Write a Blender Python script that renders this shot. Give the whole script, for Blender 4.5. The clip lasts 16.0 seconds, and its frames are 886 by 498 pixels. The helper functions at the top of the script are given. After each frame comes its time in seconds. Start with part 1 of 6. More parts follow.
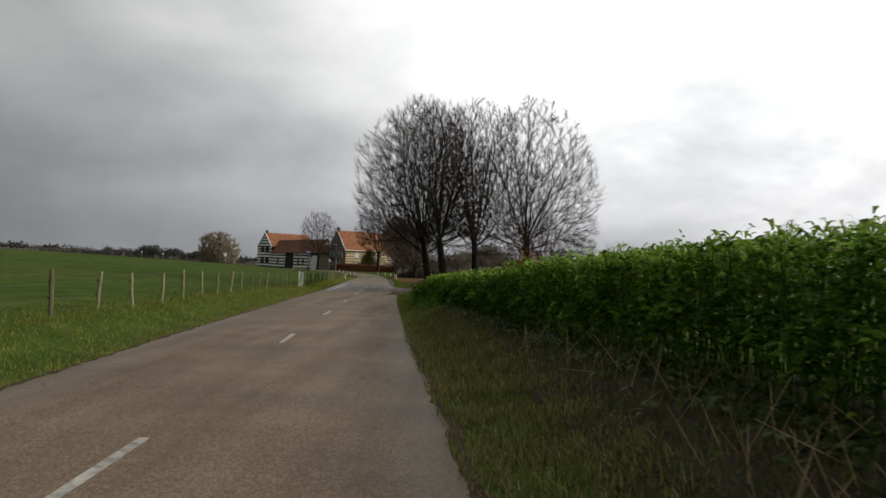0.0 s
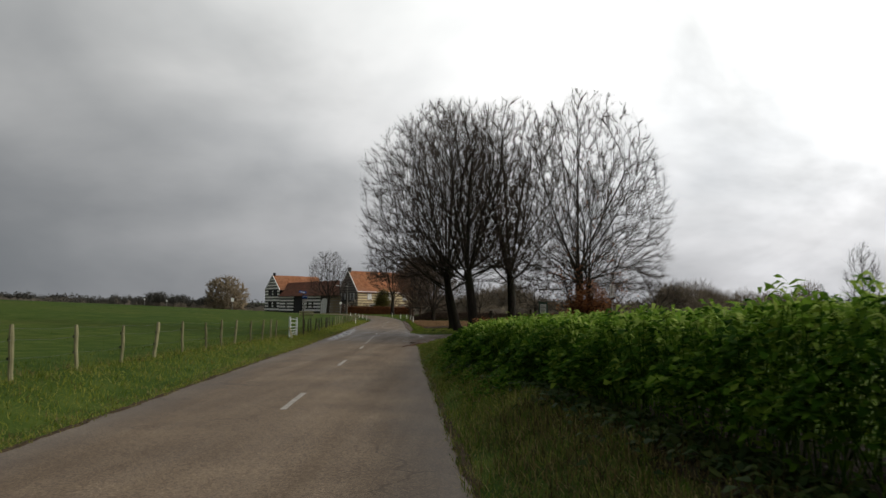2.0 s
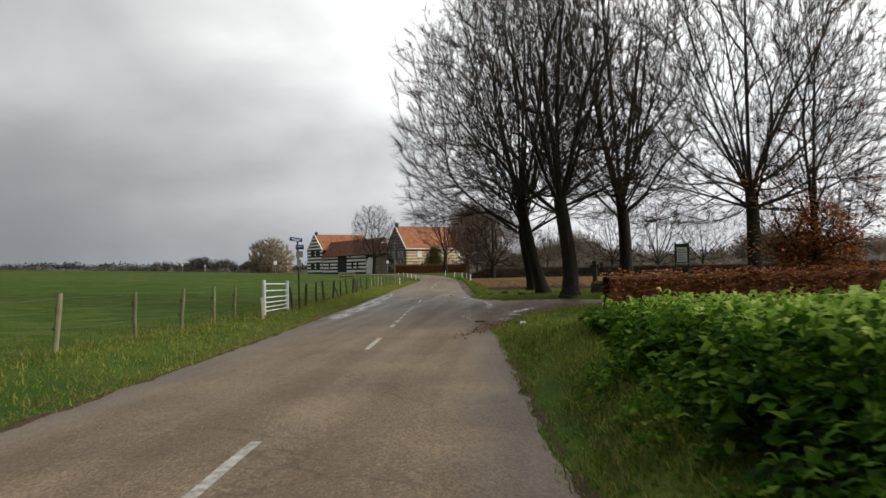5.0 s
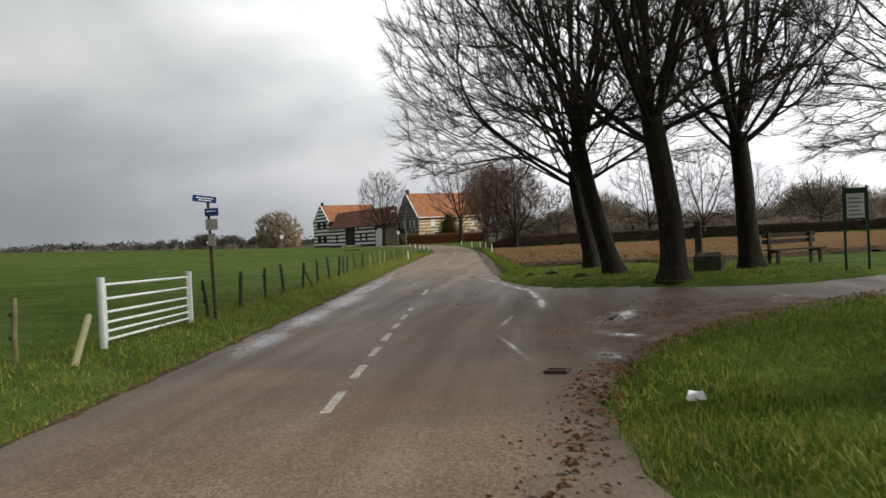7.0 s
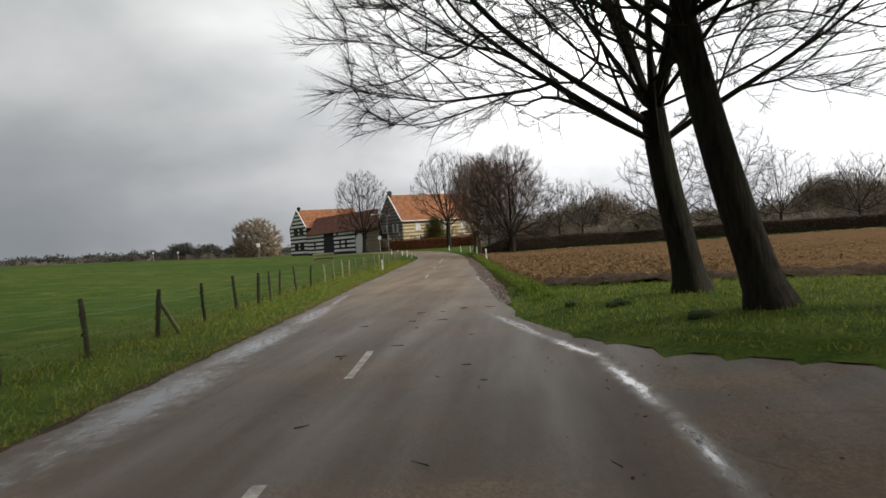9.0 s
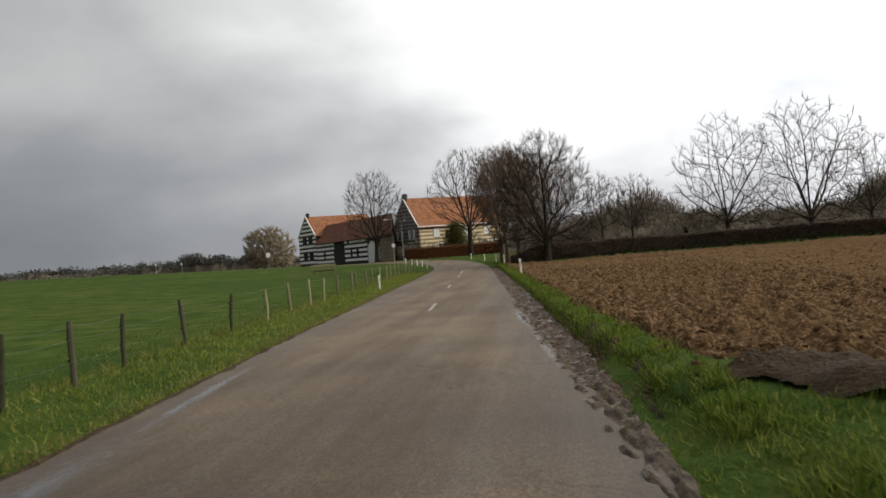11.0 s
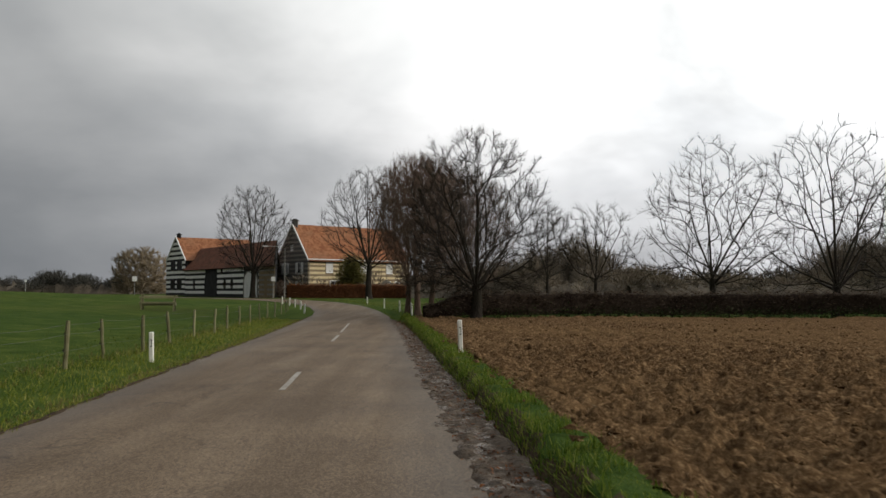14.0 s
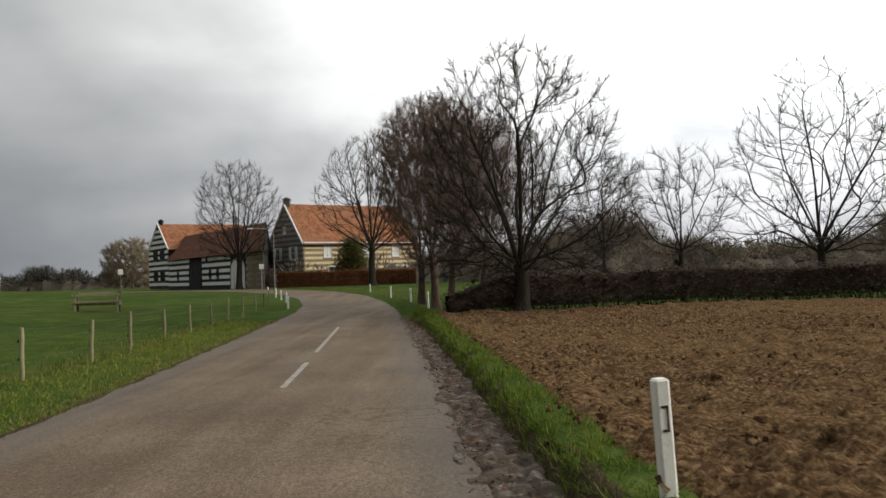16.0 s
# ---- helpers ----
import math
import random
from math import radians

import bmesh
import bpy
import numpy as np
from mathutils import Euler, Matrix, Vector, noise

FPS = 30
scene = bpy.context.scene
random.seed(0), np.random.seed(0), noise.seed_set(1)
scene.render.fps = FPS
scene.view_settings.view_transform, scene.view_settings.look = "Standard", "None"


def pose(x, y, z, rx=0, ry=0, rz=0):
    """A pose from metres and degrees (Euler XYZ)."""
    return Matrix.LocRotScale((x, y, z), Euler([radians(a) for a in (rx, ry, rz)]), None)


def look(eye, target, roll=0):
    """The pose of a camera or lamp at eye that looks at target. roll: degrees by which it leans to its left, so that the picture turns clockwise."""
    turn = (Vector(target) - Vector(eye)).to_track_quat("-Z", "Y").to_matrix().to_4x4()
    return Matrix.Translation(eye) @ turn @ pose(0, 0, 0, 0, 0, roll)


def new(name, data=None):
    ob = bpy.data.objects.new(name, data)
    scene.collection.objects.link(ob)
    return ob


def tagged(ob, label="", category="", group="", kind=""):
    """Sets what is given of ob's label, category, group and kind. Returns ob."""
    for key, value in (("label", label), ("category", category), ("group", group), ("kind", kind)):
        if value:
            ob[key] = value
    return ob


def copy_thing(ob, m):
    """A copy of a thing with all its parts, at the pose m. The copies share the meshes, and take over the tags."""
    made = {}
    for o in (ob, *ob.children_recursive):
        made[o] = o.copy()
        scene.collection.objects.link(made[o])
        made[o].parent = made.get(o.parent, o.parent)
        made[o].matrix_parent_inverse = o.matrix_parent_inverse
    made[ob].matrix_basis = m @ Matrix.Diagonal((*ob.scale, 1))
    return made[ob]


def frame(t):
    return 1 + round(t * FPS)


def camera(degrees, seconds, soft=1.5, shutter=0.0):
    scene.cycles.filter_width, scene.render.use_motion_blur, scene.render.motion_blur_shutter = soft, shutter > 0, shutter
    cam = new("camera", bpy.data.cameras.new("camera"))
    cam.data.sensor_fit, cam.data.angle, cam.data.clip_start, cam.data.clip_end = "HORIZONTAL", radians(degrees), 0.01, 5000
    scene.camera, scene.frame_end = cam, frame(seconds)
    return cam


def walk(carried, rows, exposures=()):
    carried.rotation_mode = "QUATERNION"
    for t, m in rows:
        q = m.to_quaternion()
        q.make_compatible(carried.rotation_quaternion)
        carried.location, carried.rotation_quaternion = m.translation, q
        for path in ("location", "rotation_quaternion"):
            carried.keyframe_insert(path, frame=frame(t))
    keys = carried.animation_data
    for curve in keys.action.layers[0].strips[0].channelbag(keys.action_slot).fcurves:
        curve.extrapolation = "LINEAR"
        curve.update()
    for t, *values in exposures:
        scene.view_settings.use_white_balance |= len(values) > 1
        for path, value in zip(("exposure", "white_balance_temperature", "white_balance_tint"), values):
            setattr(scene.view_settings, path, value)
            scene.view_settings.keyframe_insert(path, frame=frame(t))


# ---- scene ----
cam = camera(53.9, 16.0, shutter=0.15)
# seconds, eye x y z, heading, pitch, lean to the right
ROWS = [
    (0.0, -0.000, 0.000, 1.565, 0.40, 1.49, -2.33),
    (0.5, -0.305, 3.629, 1.609, 1.80, 1.07, -0.35),
    (1.0, -0.580, 7.232, 1.594, 2.61, 3.10, -0.93),
    (1.5, -0.816, 10.730, 1.633, 1.80, 4.60, -0.39),
    (2.0, -1.073, 13.995, 1.614, 1.38, 4.10, -0.84),
    (2.5, -1.282, 17.162, 1.599, 2.03, 2.41, 1.65),
    (3.0, -1.483, 20.354, 1.583, 2.01, 2.33, 1.28),
    (3.5, -1.684, 23.693, 1.565, 4.46, 3.05, 0.23),
    (4.0, -1.960, 27.262, 1.532, 4.23, 1.46, 0.89),
    (4.5, -2.276, 30.936, 1.485, 4.63, 1.39, 0.23),
    (5.0, -2.582, 34.582, 1.441, 4.82, 1.35, 1.01),
    (5.2, -2.705, 36.003, 1.544, 6.26, 1.18, 1.07),
    (5.5, -2.889, 38.104, 1.550, 6.20, 0.87, 1.37),
    (6.0, -3.192, 41.543, 1.550, 6.10, 0.36, 1.83),
    (6.5, -3.490, 44.946, 1.550, 5.99, -0.15, 2.30),
    (7.0, -3.785, 48.355, 1.550, 5.89, -0.66, 2.76),
    (7.3, -3.960, 50.423, 1.499, 5.82, -0.97, 2.26),
    (7.5, -4.076, 51.817, 1.418, 5.84, -0.51, 3.09),
    (8.0, -4.355, 55.260, 1.422, 6.66, -0.16, 2.48),
    (8.5, -4.513, 58.688, 1.430, 5.33, -0.42, 3.72),
    (9.0, -4.800, 62.319, 1.491, 5.13, -0.37, 3.85),
    (9.2, -4.917, 63.803, 1.550, 5.28, -0.31, 4.09),
    (9.5, -5.096, 66.060, 1.550, 5.50, -0.22, 4.17),
    (10.0, -5.393, 69.887, 1.550, 5.86, -0.08, 4.29),
    (10.5, -5.676, 73.763, 1.550, 6.23, 0.06, 4.42),
    (11.0, -5.933, 77.655, 1.550, 6.60, 0.21, 4.55),
    (11.3, -6.069, 79.982, 1.584, 6.82, 0.29, 3.15),
    (11.5, -6.151, 81.526, 1.537, 6.40, 0.32, 4.81),
    (12.0, -6.396, 85.269, 1.519, 3.94, 1.29, 3.91),
    (12.5, -6.608, 89.003, 1.534, 5.32, 2.01, 2.64),
    (13.0, -6.871, 92.704, 1.552, 2.28, 0.06, 1.94),
    (13.5, -7.191, 96.440, 1.595, 0.53, 2.24, 0.25),
    (14.0, -7.513, 100.296, 1.584, 0.06, 2.82, -0.10),
    (14.5, -7.823, 104.077, 1.594, 0.75, 2.34, 1.22),
    (15.0, -8.081, 107.779, 1.594, 1.29, 2.14, 2.04),
    (15.5, -8.300, 111.330, 1.596, 1.17, 2.87, 0.84),
    (16.0, -8.453, 114.655, 1.647, 0.42, 1.68, 1.89),
]


def aim(x, y, z, yaw, pitch, lean):
    a, b = radians(yaw), radians(pitch)
    way = Vector((-math.sin(a) * math.cos(b), math.cos(a) * math.cos(b), math.sin(b)))
    eye = Vector((x, y, z))
    return look(eye, eye + way, -lean)


walk(cam, [(t, aim(*r)) for t, *r in ROWS], [(0, -0.24), (1.5, -0.40), (2.5, -0.32), (4.5, 0.2), (5, 0.25), (7.5, 0.38), (8.5, 0.28), (9.2, 0.20), (11.5, 0.0), (12.5, -0.09), (13.5, -0.25), (14.5, -0.32), (15, -0.18), (16, 0.0)])

# ---- sky and light ----
SUN_AZ, SUN_EL = 98.0, 25.0          # degrees to the right of +y, and above the horizon
sun_dir = Vector((math.sin(radians(SUN_AZ)) * math.cos(radians(SUN_EL)), math.cos(radians(SUN_AZ)) * math.cos(radians(SUN_EL)), math.sin(radians(SUN_EL))))


class Nodes:
    """Short hand for node trees."""

    def __init__(self, tree):
        self.tree = tree
        tree.nodes.clear()

    def add(self, kind, inputs=None, **props):
        n = self.tree.nodes.new(kind)
        for k, v in props.items():
            setattr(n, k, v)
        for k, v in (inputs or {}).items():
            if isinstance(v, bpy.types.NodeSocket):
                self.tree.links.new(v, n.inputs[k])
            else:
                n.inputs[k].default_value = v
        return n

    def math(self, op, a, b=0.0, clamp=False):
        return self.add("ShaderNodeMath", {0: a, 1: b}, operation=op, use_clamp=clamp).outputs[0]

    def noise(self, vec, scale, detail=3.0, rough=0.55, dist=0.0):
        return self.add("ShaderNodeTexNoise", {"Vector": vec, "Scale": scale, "Detail": detail, "Roughness": rough, "Distortion": dist}).outputs[0]

    def ramp(self, fac, stops, interp="LINEAR"):
        n = self.add("ShaderNodeValToRGB", {0: fac})
        n.color_ramp.interpolation = interp
        el = n.color_ramp.elements
        while len(el) < len(stops):
            el.new(0.5)
        for e, (p, c) in zip(el, stops):
            e.position = p
            e.color = (*c, 1) if len(c) == 3 else c
        return n.outputs[0]

    def mix(self, fac, a, b, blend="MIX"):
        n = self.add("ShaderNodeMix", data_type="RGBA", blend_type=blend)
        for i, v in ((0, fac), (6, a), (7, b)):
            if isinstance(v, bpy.types.NodeSocket):
                self.tree.links.new(v, n.inputs[i])
            else:
                n.inputs[i].default_value = v if i == 0 else (*v, 1)
        return n.outputs[2]

    def span(self, v, a, b, c=0.0, d=1.0):
        return self.add("ShaderNodeMapRange", {0: v, 1: a, 2: b, 3: c, 4: d}).outputs[0]


world = bpy.data.worlds.new("sky")
scene.world = world
world.use_nodes = True
W = Nodes(world.node_tree)
way = W.add("ShaderNodeTexCoord").outputs["Generated"]
clear = W.add("ShaderNodeTexSky", sky_type="NISHITA", sun_disc=False, sun_elevation=radians(SUN_EL), sun_rotation=radians(SUN_AZ)).outputs[0]
axes = W.add("ShaderNodeSeparateXYZ", {0: way})
lift = W.math("MAXIMUM", axes.outputs[2], 0.0)
# cloud deck: the direction laid out on a flat layer overhead
depth = W.math("ADD", lift, 0.42)
flat = W.add("ShaderNodeCombineXYZ", {0: W.math("DIVIDE", axes.outputs[0], depth), 1: W.math("DIVIDE", axes.outputs[1], depth), 2: 0.7}).outputs[0]
puffs = W.noise(flat, 1.9, 5.0, 0.48, 0.15)
banks = W.noise(flat, 0.55, 3.0, 0.5, 0.2)
cover = W.math("ADD", W.math("MULTIPLY", puffs, 0.55), W.math("MULTIPLY", banks, 0.45))
# the bright break in the clouds, broad and off to the right
break_dir = Vector((math.sin(radians(46)), math.cos(radians(46)), 0.42)).normalized()
toward = W.add("ShaderNodeVectorMath", {0: way, 1: break_dir}, operation="DOT_PRODUCT").outputs["Value"]
glow = W.span(toward, 0.38, 0.95)
glow = W.math("POWER", glow, 1.6)
shade = W.ramp(cover, [(0.34, (0.37, 0.388, 0.405)), (0.46, (0.50, 0.514, 0.522)), (0.54, (0.64, 0.65, 0.65)), (0.66, (0.88, 0.88, 0.87))])
low = W.span(lift, 0.0, 0.34, 0.58, 1.12)
shade = W.mix(1.0, shade, W.add("ShaderNodeCombineColor", {0: low, 1: low, 2: W.math("ADD", W.math("MULTIPLY", low, 0.93), 0.07)}).outputs[0], "MULTIPLY")
rags = W.span(W.noise(flat, 2.3, 5.0, 0.52, 0.3), 0.36, 0.56, 0.46, 1.0)
# slate-blue rain on the far side, low down
slate = W.math("MULTIPLY", W.span(toward, 0.62, 0.15), W.span(lift, 0.26, 0.05))
shade = W.mix(W.math("MULTIPLY", slate, 0.55), shade, (0.235, 0.262, 0.282))
rags = W.math("MULTIPLY", rags, W.span(lift, 0.02, 0.14, 0.55, 1.0))
glow = W.math("MULTIPLY", glow, rags)
gain = W.math("ADD", W.span(toward, -0.6, 0.5, 0.40, 1.0), W.math("MULTIPLY", glow, 1.85))
zenith = W.math("ADD", 1.0, W.math("MULTIPLY", W.span(lift, 0.40, 0.95), 0.35))
gain = W.math("MULTIPLY", gain, zenith)
bright = W.add("ShaderNodeVectorMath", {0: shade, "Scale": gain}, operation="SCALE").outputs[0]
deck = W.add("ShaderNodeBackground", {0: bright, 1: 1.0}).outputs[0]
blue = W.add("ShaderNodeBackground", {0: clear, 1: 0.09}).outputs[0]
holes = W.span(cover, 0.66, 0.80, 0.0, 0.5)
sky = W.add("ShaderNodeMixShader", {0: holes, 1: deck, 2: blue}).outputs[0]
W.add("ShaderNodeOutputWorld", {0: sky})

sun = new("sun", bpy.data.lights.new("sun", "SUN"))
sun.data.energy, sun.data.angle, sun.data.color = 2.1, radians(7), (1.0, 0.94, 0.84)
sun.matrix_world = look(sun_dir * 100, (0, 0, 0))

# ---- materials ----


def material(name, build):
    m = bpy.data.materials.new(name)
    m.use_nodes = True
    n = Nodes(m.node_tree)
    color, rough, bump, extra = build(n)
    extra.setdefault("Specular IOR Level", 0.12)
    inputs = {"Base Color": color if isinstance(color, bpy.types.NodeSocket) else (*color, 1), "Roughness": rough, **extra}
    if bump:
        h, strength, dist = bump
        inputs["Normal"] = n.add("ShaderNodeBump", {"Height": h, "Strength": strength, "Distance": dist}).outputs[0]
    through_light = inputs.pop("translucent", 0.0)
    out = n.add("ShaderNodeBsdfPrincipled", inputs).outputs[0]
    if through_light:
        thin = n.add("ShaderNodeBsdfTranslucent", {"Color": inputs["Base Color"]}).outputs[0]
        out = n.add("ShaderNodeMixShader", {0: through_light, 1: out, 2: thin}).outputs[0]
    n.add("ShaderNodeOutputMaterial", {0: out})
    return m


def spot(n):
    return n.add("ShaderNodeNewGeometry").outputs["Position"]


def local(n):
    return n.add("ShaderNodeTexCoord").outputs["Object"]


def isle(n):
    return n.add("ShaderNodeNewGeometry").outputs["Random Per Island"]


def each(n):
    return n.add("ShaderNodeObjectInfo").outputs["Random"]


def plain(name, a, b, scale=3.0, rough=0.8, bump=0.3, dist=0.01, fine=40.0, per=None, **extra):
    """Two colours mixed by noise at two scales, with fine relief."""
    def build(n):
        p = spot(n)
        k = n.math("ADD", n.math("MULTIPLY", n.noise(p, scale, 4), 0.6), n.math("MULTIPLY", n.noise(p, fine, 3), 0.4))
        if per:
            k = n.math("ADD", n.math("MULTIPLY", k, 0.6), n.math("MULTIPLY", per(n), 0.4))
        c = n.mix(n.span(k, 0.32, 0.68), a, b)
        return c, rough, (n.noise(p, fine, 4), bump, dist), extra
    return material(name, build)


def grass_build(n):
    p = spot(n)
    big, mid_, fine = n.noise(p, 0.05, 4, 0.6), n.noise(p, 0.8, 5, 0.65), n.noise(p, 18.0, 4)
    c = n.ramp(n.math("ADD", n.math("MULTIPLY", mid_, 0.6), n.math("MULTIPLY", fine, 0.4)), [(0.33, (0.020, 0.038, 0.008)), (0.5, (0.052, 0.082, 0.016)), (0.66, (0.108, 0.125, 0.030))])
    c = n.mix(n.span(big, 0.38, 0.5, 0.5, 0.0), c, (0.030, 0.060, 0.014))
    c = n.mix(n.span(big, 0.52, 0.66, 0.0, 0.4), c, (0.088, 0.092, 0.026))
    return c, 0.9, (fine, 0.9, 0.04), {"Specular IOR Level": 0.01}


# rain pools: middle x y, half length, half width, turn in degrees from +y
POOLS = [(-4.95, 77.3, 3.0, 0.14, 12), (-4.2, 74.0, 1.9, 0.14, 13), (-3.82, 71.2, 2.2, 0.14, 4), (-3.66, 68.2, 1.8, 0.12, 1), (-4.33, 64.0, 2.1, 0.09, -5), (-4.14, 60.5, 2.3, 0.08, 10),
         (-2.4, 63.7, 1.5, 0.46, -16), (-2.6, 61.4, 1.1, 0.24, 21), (-2.9, 59.3, 0.9, 0.26, 8), (-3.2, 57.6, 0.6, 0.1, 0), (-2.45, 61.1, 0.3, 0.2, 40), (-1.9, 71.1, 0.34, 0.06, 94), (-3.0, 65.1, 0.5, 0.07, 62),
         (-8.25, 62.3, 2.2, 0.36, 4), (-8.5, 66.3, 3.2, 0.46, 4), (-8.85, 71.3, 3.6, 0.5, 5), (-9.3, 76.6, 3.8, 0.45, 5), (-9.75, 82.5, 3.6, 0.34, 5), (-10.3, 88.0, 3.0, 0.12, 6), (-6.05, 91.0, 4.5, 0.08, 5), (-6.5, 96.6, 2.6, 0.16, 5)]


def asphalt_build(n):
    p = spot(n)
    xyz = n.add("ShaderNodeSeparateXYZ", {0: p})
    grit = n.noise(p, 140.0, 3, 0.7)
    stone = n.add("ShaderNodeTexVoronoi", {"Vector": p, "Scale": 90.0}).outputs["Distance"]
    chip = n.add("ShaderNodeTexVoronoi", {"Vector": p, "Scale": 62.0}).outputs["Color"]
    chip = n.add("ShaderNodeSeparateColor", {0: chip}).outputs[0]
    patch = n.noise(p, 0.45, 4)
    streak = n.noise(n.add("ShaderNodeVectorMath", {0: p, 1: (1.6, 0.10, 1.0)}, operation="MULTIPLY").outputs[0], 1.0, 4)
    c = n.ramp(n.math("ADD", n.math("ADD", n.math("MULTIPLY", grit, 0.35), n.math("MULTIPLY", patch, 0.35)), n.math("MULTIPLY", chip, 0.3)), [(0.28, (0.060, 0.041, 0.026)), (0.5, (0.126, 0.087, 0.054)), (0.72, (0.275, 0.203, 0.130))])
    c = n.mix(n.span(streak, 0.42, 0.66, 0.0, 0.35), c, (0.085, 0.062, 0.044))
    # towards its edges the strip is paler and greyer
    across = n.add("ShaderNodeSeparateXYZ", {0: n.add("ShaderNodeUVMap").outputs[0]}).outputs[0]
    rim = n.math("ABSOLUTE", n.math("SUBTRACT", across, 0.5))
    c = n.mix(n.math("MULTIPLY", n.span(n.math("ADD", rim, n.math("MULTIPLY", n.noise(p, 0.7, 3), 0.12)), 0.38, 0.52), 0.4), c, (0.115, 0.106, 0.10))
    cracks = n.add("ShaderNodeTexVoronoi", {"Vector": n.add("ShaderNodeVectorMath", {0: p, 1: n.add("ShaderNodeTexNoise", {"Vector": p, "Scale": 1.5}).outputs["Color"]}, operation="ADD").outputs[0], "Scale": 0.33}, feature="DISTANCE_TO_EDGE").outputs["Distance"]
    split = n.math("MULTIPLY", n.span(cracks, 0.012, 0.004), n.span(n.noise(p, 0.3, 3), 0.5, 0.6))
    c = n.mix(n.math("MULTIPLY", split, 0.35), c, (0.02, 0.016, 0.013))
    # wet stretch round the junction
    wet = n.math("MULTIPLY", n.span(xyz.outputs[1], 53.0, 60.0), n.span(xyz.outputs[1], 94.0, 78.0))
    wet = n.math("MULTIPLY", wet, n.span(n.noise(p, 0.5, 4), 0.25, 0.5))
    # trodden mud and mould carried over the mouth of the lane
    mould = n.math("MULTIPLY", n.span(n.math("ADD", xyz.outputs[0], n.math("MULTIPLY", n.noise(p, 0.6, 4), 2.2)), -3.2, -1.2), n.math("MULTIPLY", n.span(xyz.outputs[1], 52.5, 55.0), n.span(xyz.outputs[1], 70.0, 64.0)))
    mould = n.math("MULTIPLY", mould, n.span(n.noise(p, 1.7, 5, 0.65), 0.3, 0.55, 0.35, 1.0))
    pool = None
    for x, y, a, w, turn in POOLS:
        d = n.add("ShaderNodeVectorMath", {0: p, 1: (x, y, 0)}, operation="SUBTRACT").outputs[0]
        d = n.add("ShaderNodeVectorRotate", {"Vector": d, "Angle": radians(-turn)}, rotation_type="Z_AXIS").outputs[0]
        d = n.add("ShaderNodeVectorMath", {0: d, 1: (1 / w, 1 / a, 0)}, operation="MULTIPLY").outputs[0]
        d = n.math("SUBTRACT", 0.72 if x < -8 else 0.36 if w < 0.095 else 0.62, n.add("ShaderNodeVectorMath", {0: d}, operation="LENGTH").outputs["Value"])
        pool = d if pool is None else n.math("MAXIMUM", pool, d)
    ragged = n.math("ADD", pool, n.math("MULTIPLY", n.math("SUBTRACT", n.noise(n.add("ShaderNodeVectorMath", {0: p, 1: (1.6, 0.8, 1)}, operation="MULTIPLY").outputs[0], 3.4, 6, 0.7), 0.52), 1.9))
    damp = n.span(ragged, -0.5, 0.1)
    pool = n.math("MULTIPLY", n.span(ragged, -0.02, 0.5), n.span(n.noise(p, 2.5, 3, 0.6), 0.30, 0.5, 0.7, 1.0))
    wet = n.math("MAXIMUM", wet, n.math("MULTIPLY", damp, 0.8))
    c = n.mix(n.math("MULTIPLY", wet, 0.74), c, (0.040, 0.0255, 0.015))
    c = n.mix(n.math("MULTIPLY", mould, 0.85), c, n.ramp(n.noise(p, 9.0, 5, 0.7), [(0.35, (0.020, 0.013, 0.008)), (0.65, (0.080, 0.050, 0.029))]))
    c = n.mix(pool, c, (0.030, 0.025, 0.021))
    dry = n.math("MAXIMUM", n.math("MULTIPLY", mould, 0.95), n.span(n.math("ADD", n.math("MULTIPLY", streak, 0.6), n.math("MULTIPLY", grit, 0.4)), 0.35, 0.65, 0.60, 0.88))
    rough = n.math("SUBTRACT", n.math("SUBTRACT", dry, n.math("MULTIPLY", wet, 0.15)), n.math("MULTIPLY", damp, 0.22))
    rough = n.math("MULTIPLY", rough, n.math("SUBTRACT", 1.0, n.math("MULTIPLY", pool, 0.74)))
    h = n.math("MULTIPLY", n.math("SUBTRACT", n.math("ADD", stone, grit), n.math("MULTIPLY", split, 1.5)), n.math("SUBTRACT", 1.0, pool))
    gloss = n.math("ADD", 0.13, n.math("ADD", n.math("MULTIPLY", n.math("SUBTRACT", wet, mould), 0.055), n.math("MULTIPLY", pool, 0.24)))
    return c, rough, (h, 0.35, 0.005), {"Specular IOR Level": gloss}


def soil_build(n):
    p = spot(n)
    a, b = n.noise(p, 13.0, 6, 0.72), n.noise(p, 0.12, 3)
    c = n.ramp(a, [(0.32, (0.030, 0.017, 0.009)), (0.5, (0.108, 0.064, 0.032)), (0.68, (0.31, 0.205, 0.113))])
    c = n.mix(n.span(b, 0.4, 0.65, 0.0, 0.3), c, (0.195, 0.122, 0.06))
    return c, 0.9, (n.noise(p, 18.0, 6, 0.7), 1.0, 0.04), {"Specular IOR Level": 0.0}


def mud_build(n):
    p = spot(n)
    a = n.noise(p, 6.0, 6, 0.7)
    c = n.ramp(a, [(0.35, (0.036, 0.025, 0.016)), (0.65, (0.150, 0.108, 0.072))])
    film = n.span(n.noise(p, 3.0, 6, 0.7), 0.53, 0.63)
    bump = n.math("MULTIPLY", n.noise(p, 18.0, 6, 0.75), n.math("SUBTRACT", 1.0, n.math("MULTIPLY", film, 0.8)))
    return c, n.span(film, 0.0, 1.0, 0.9, 0.14), (bump, 1.0, 0.05), {"Specular IOR Level": 0.3}


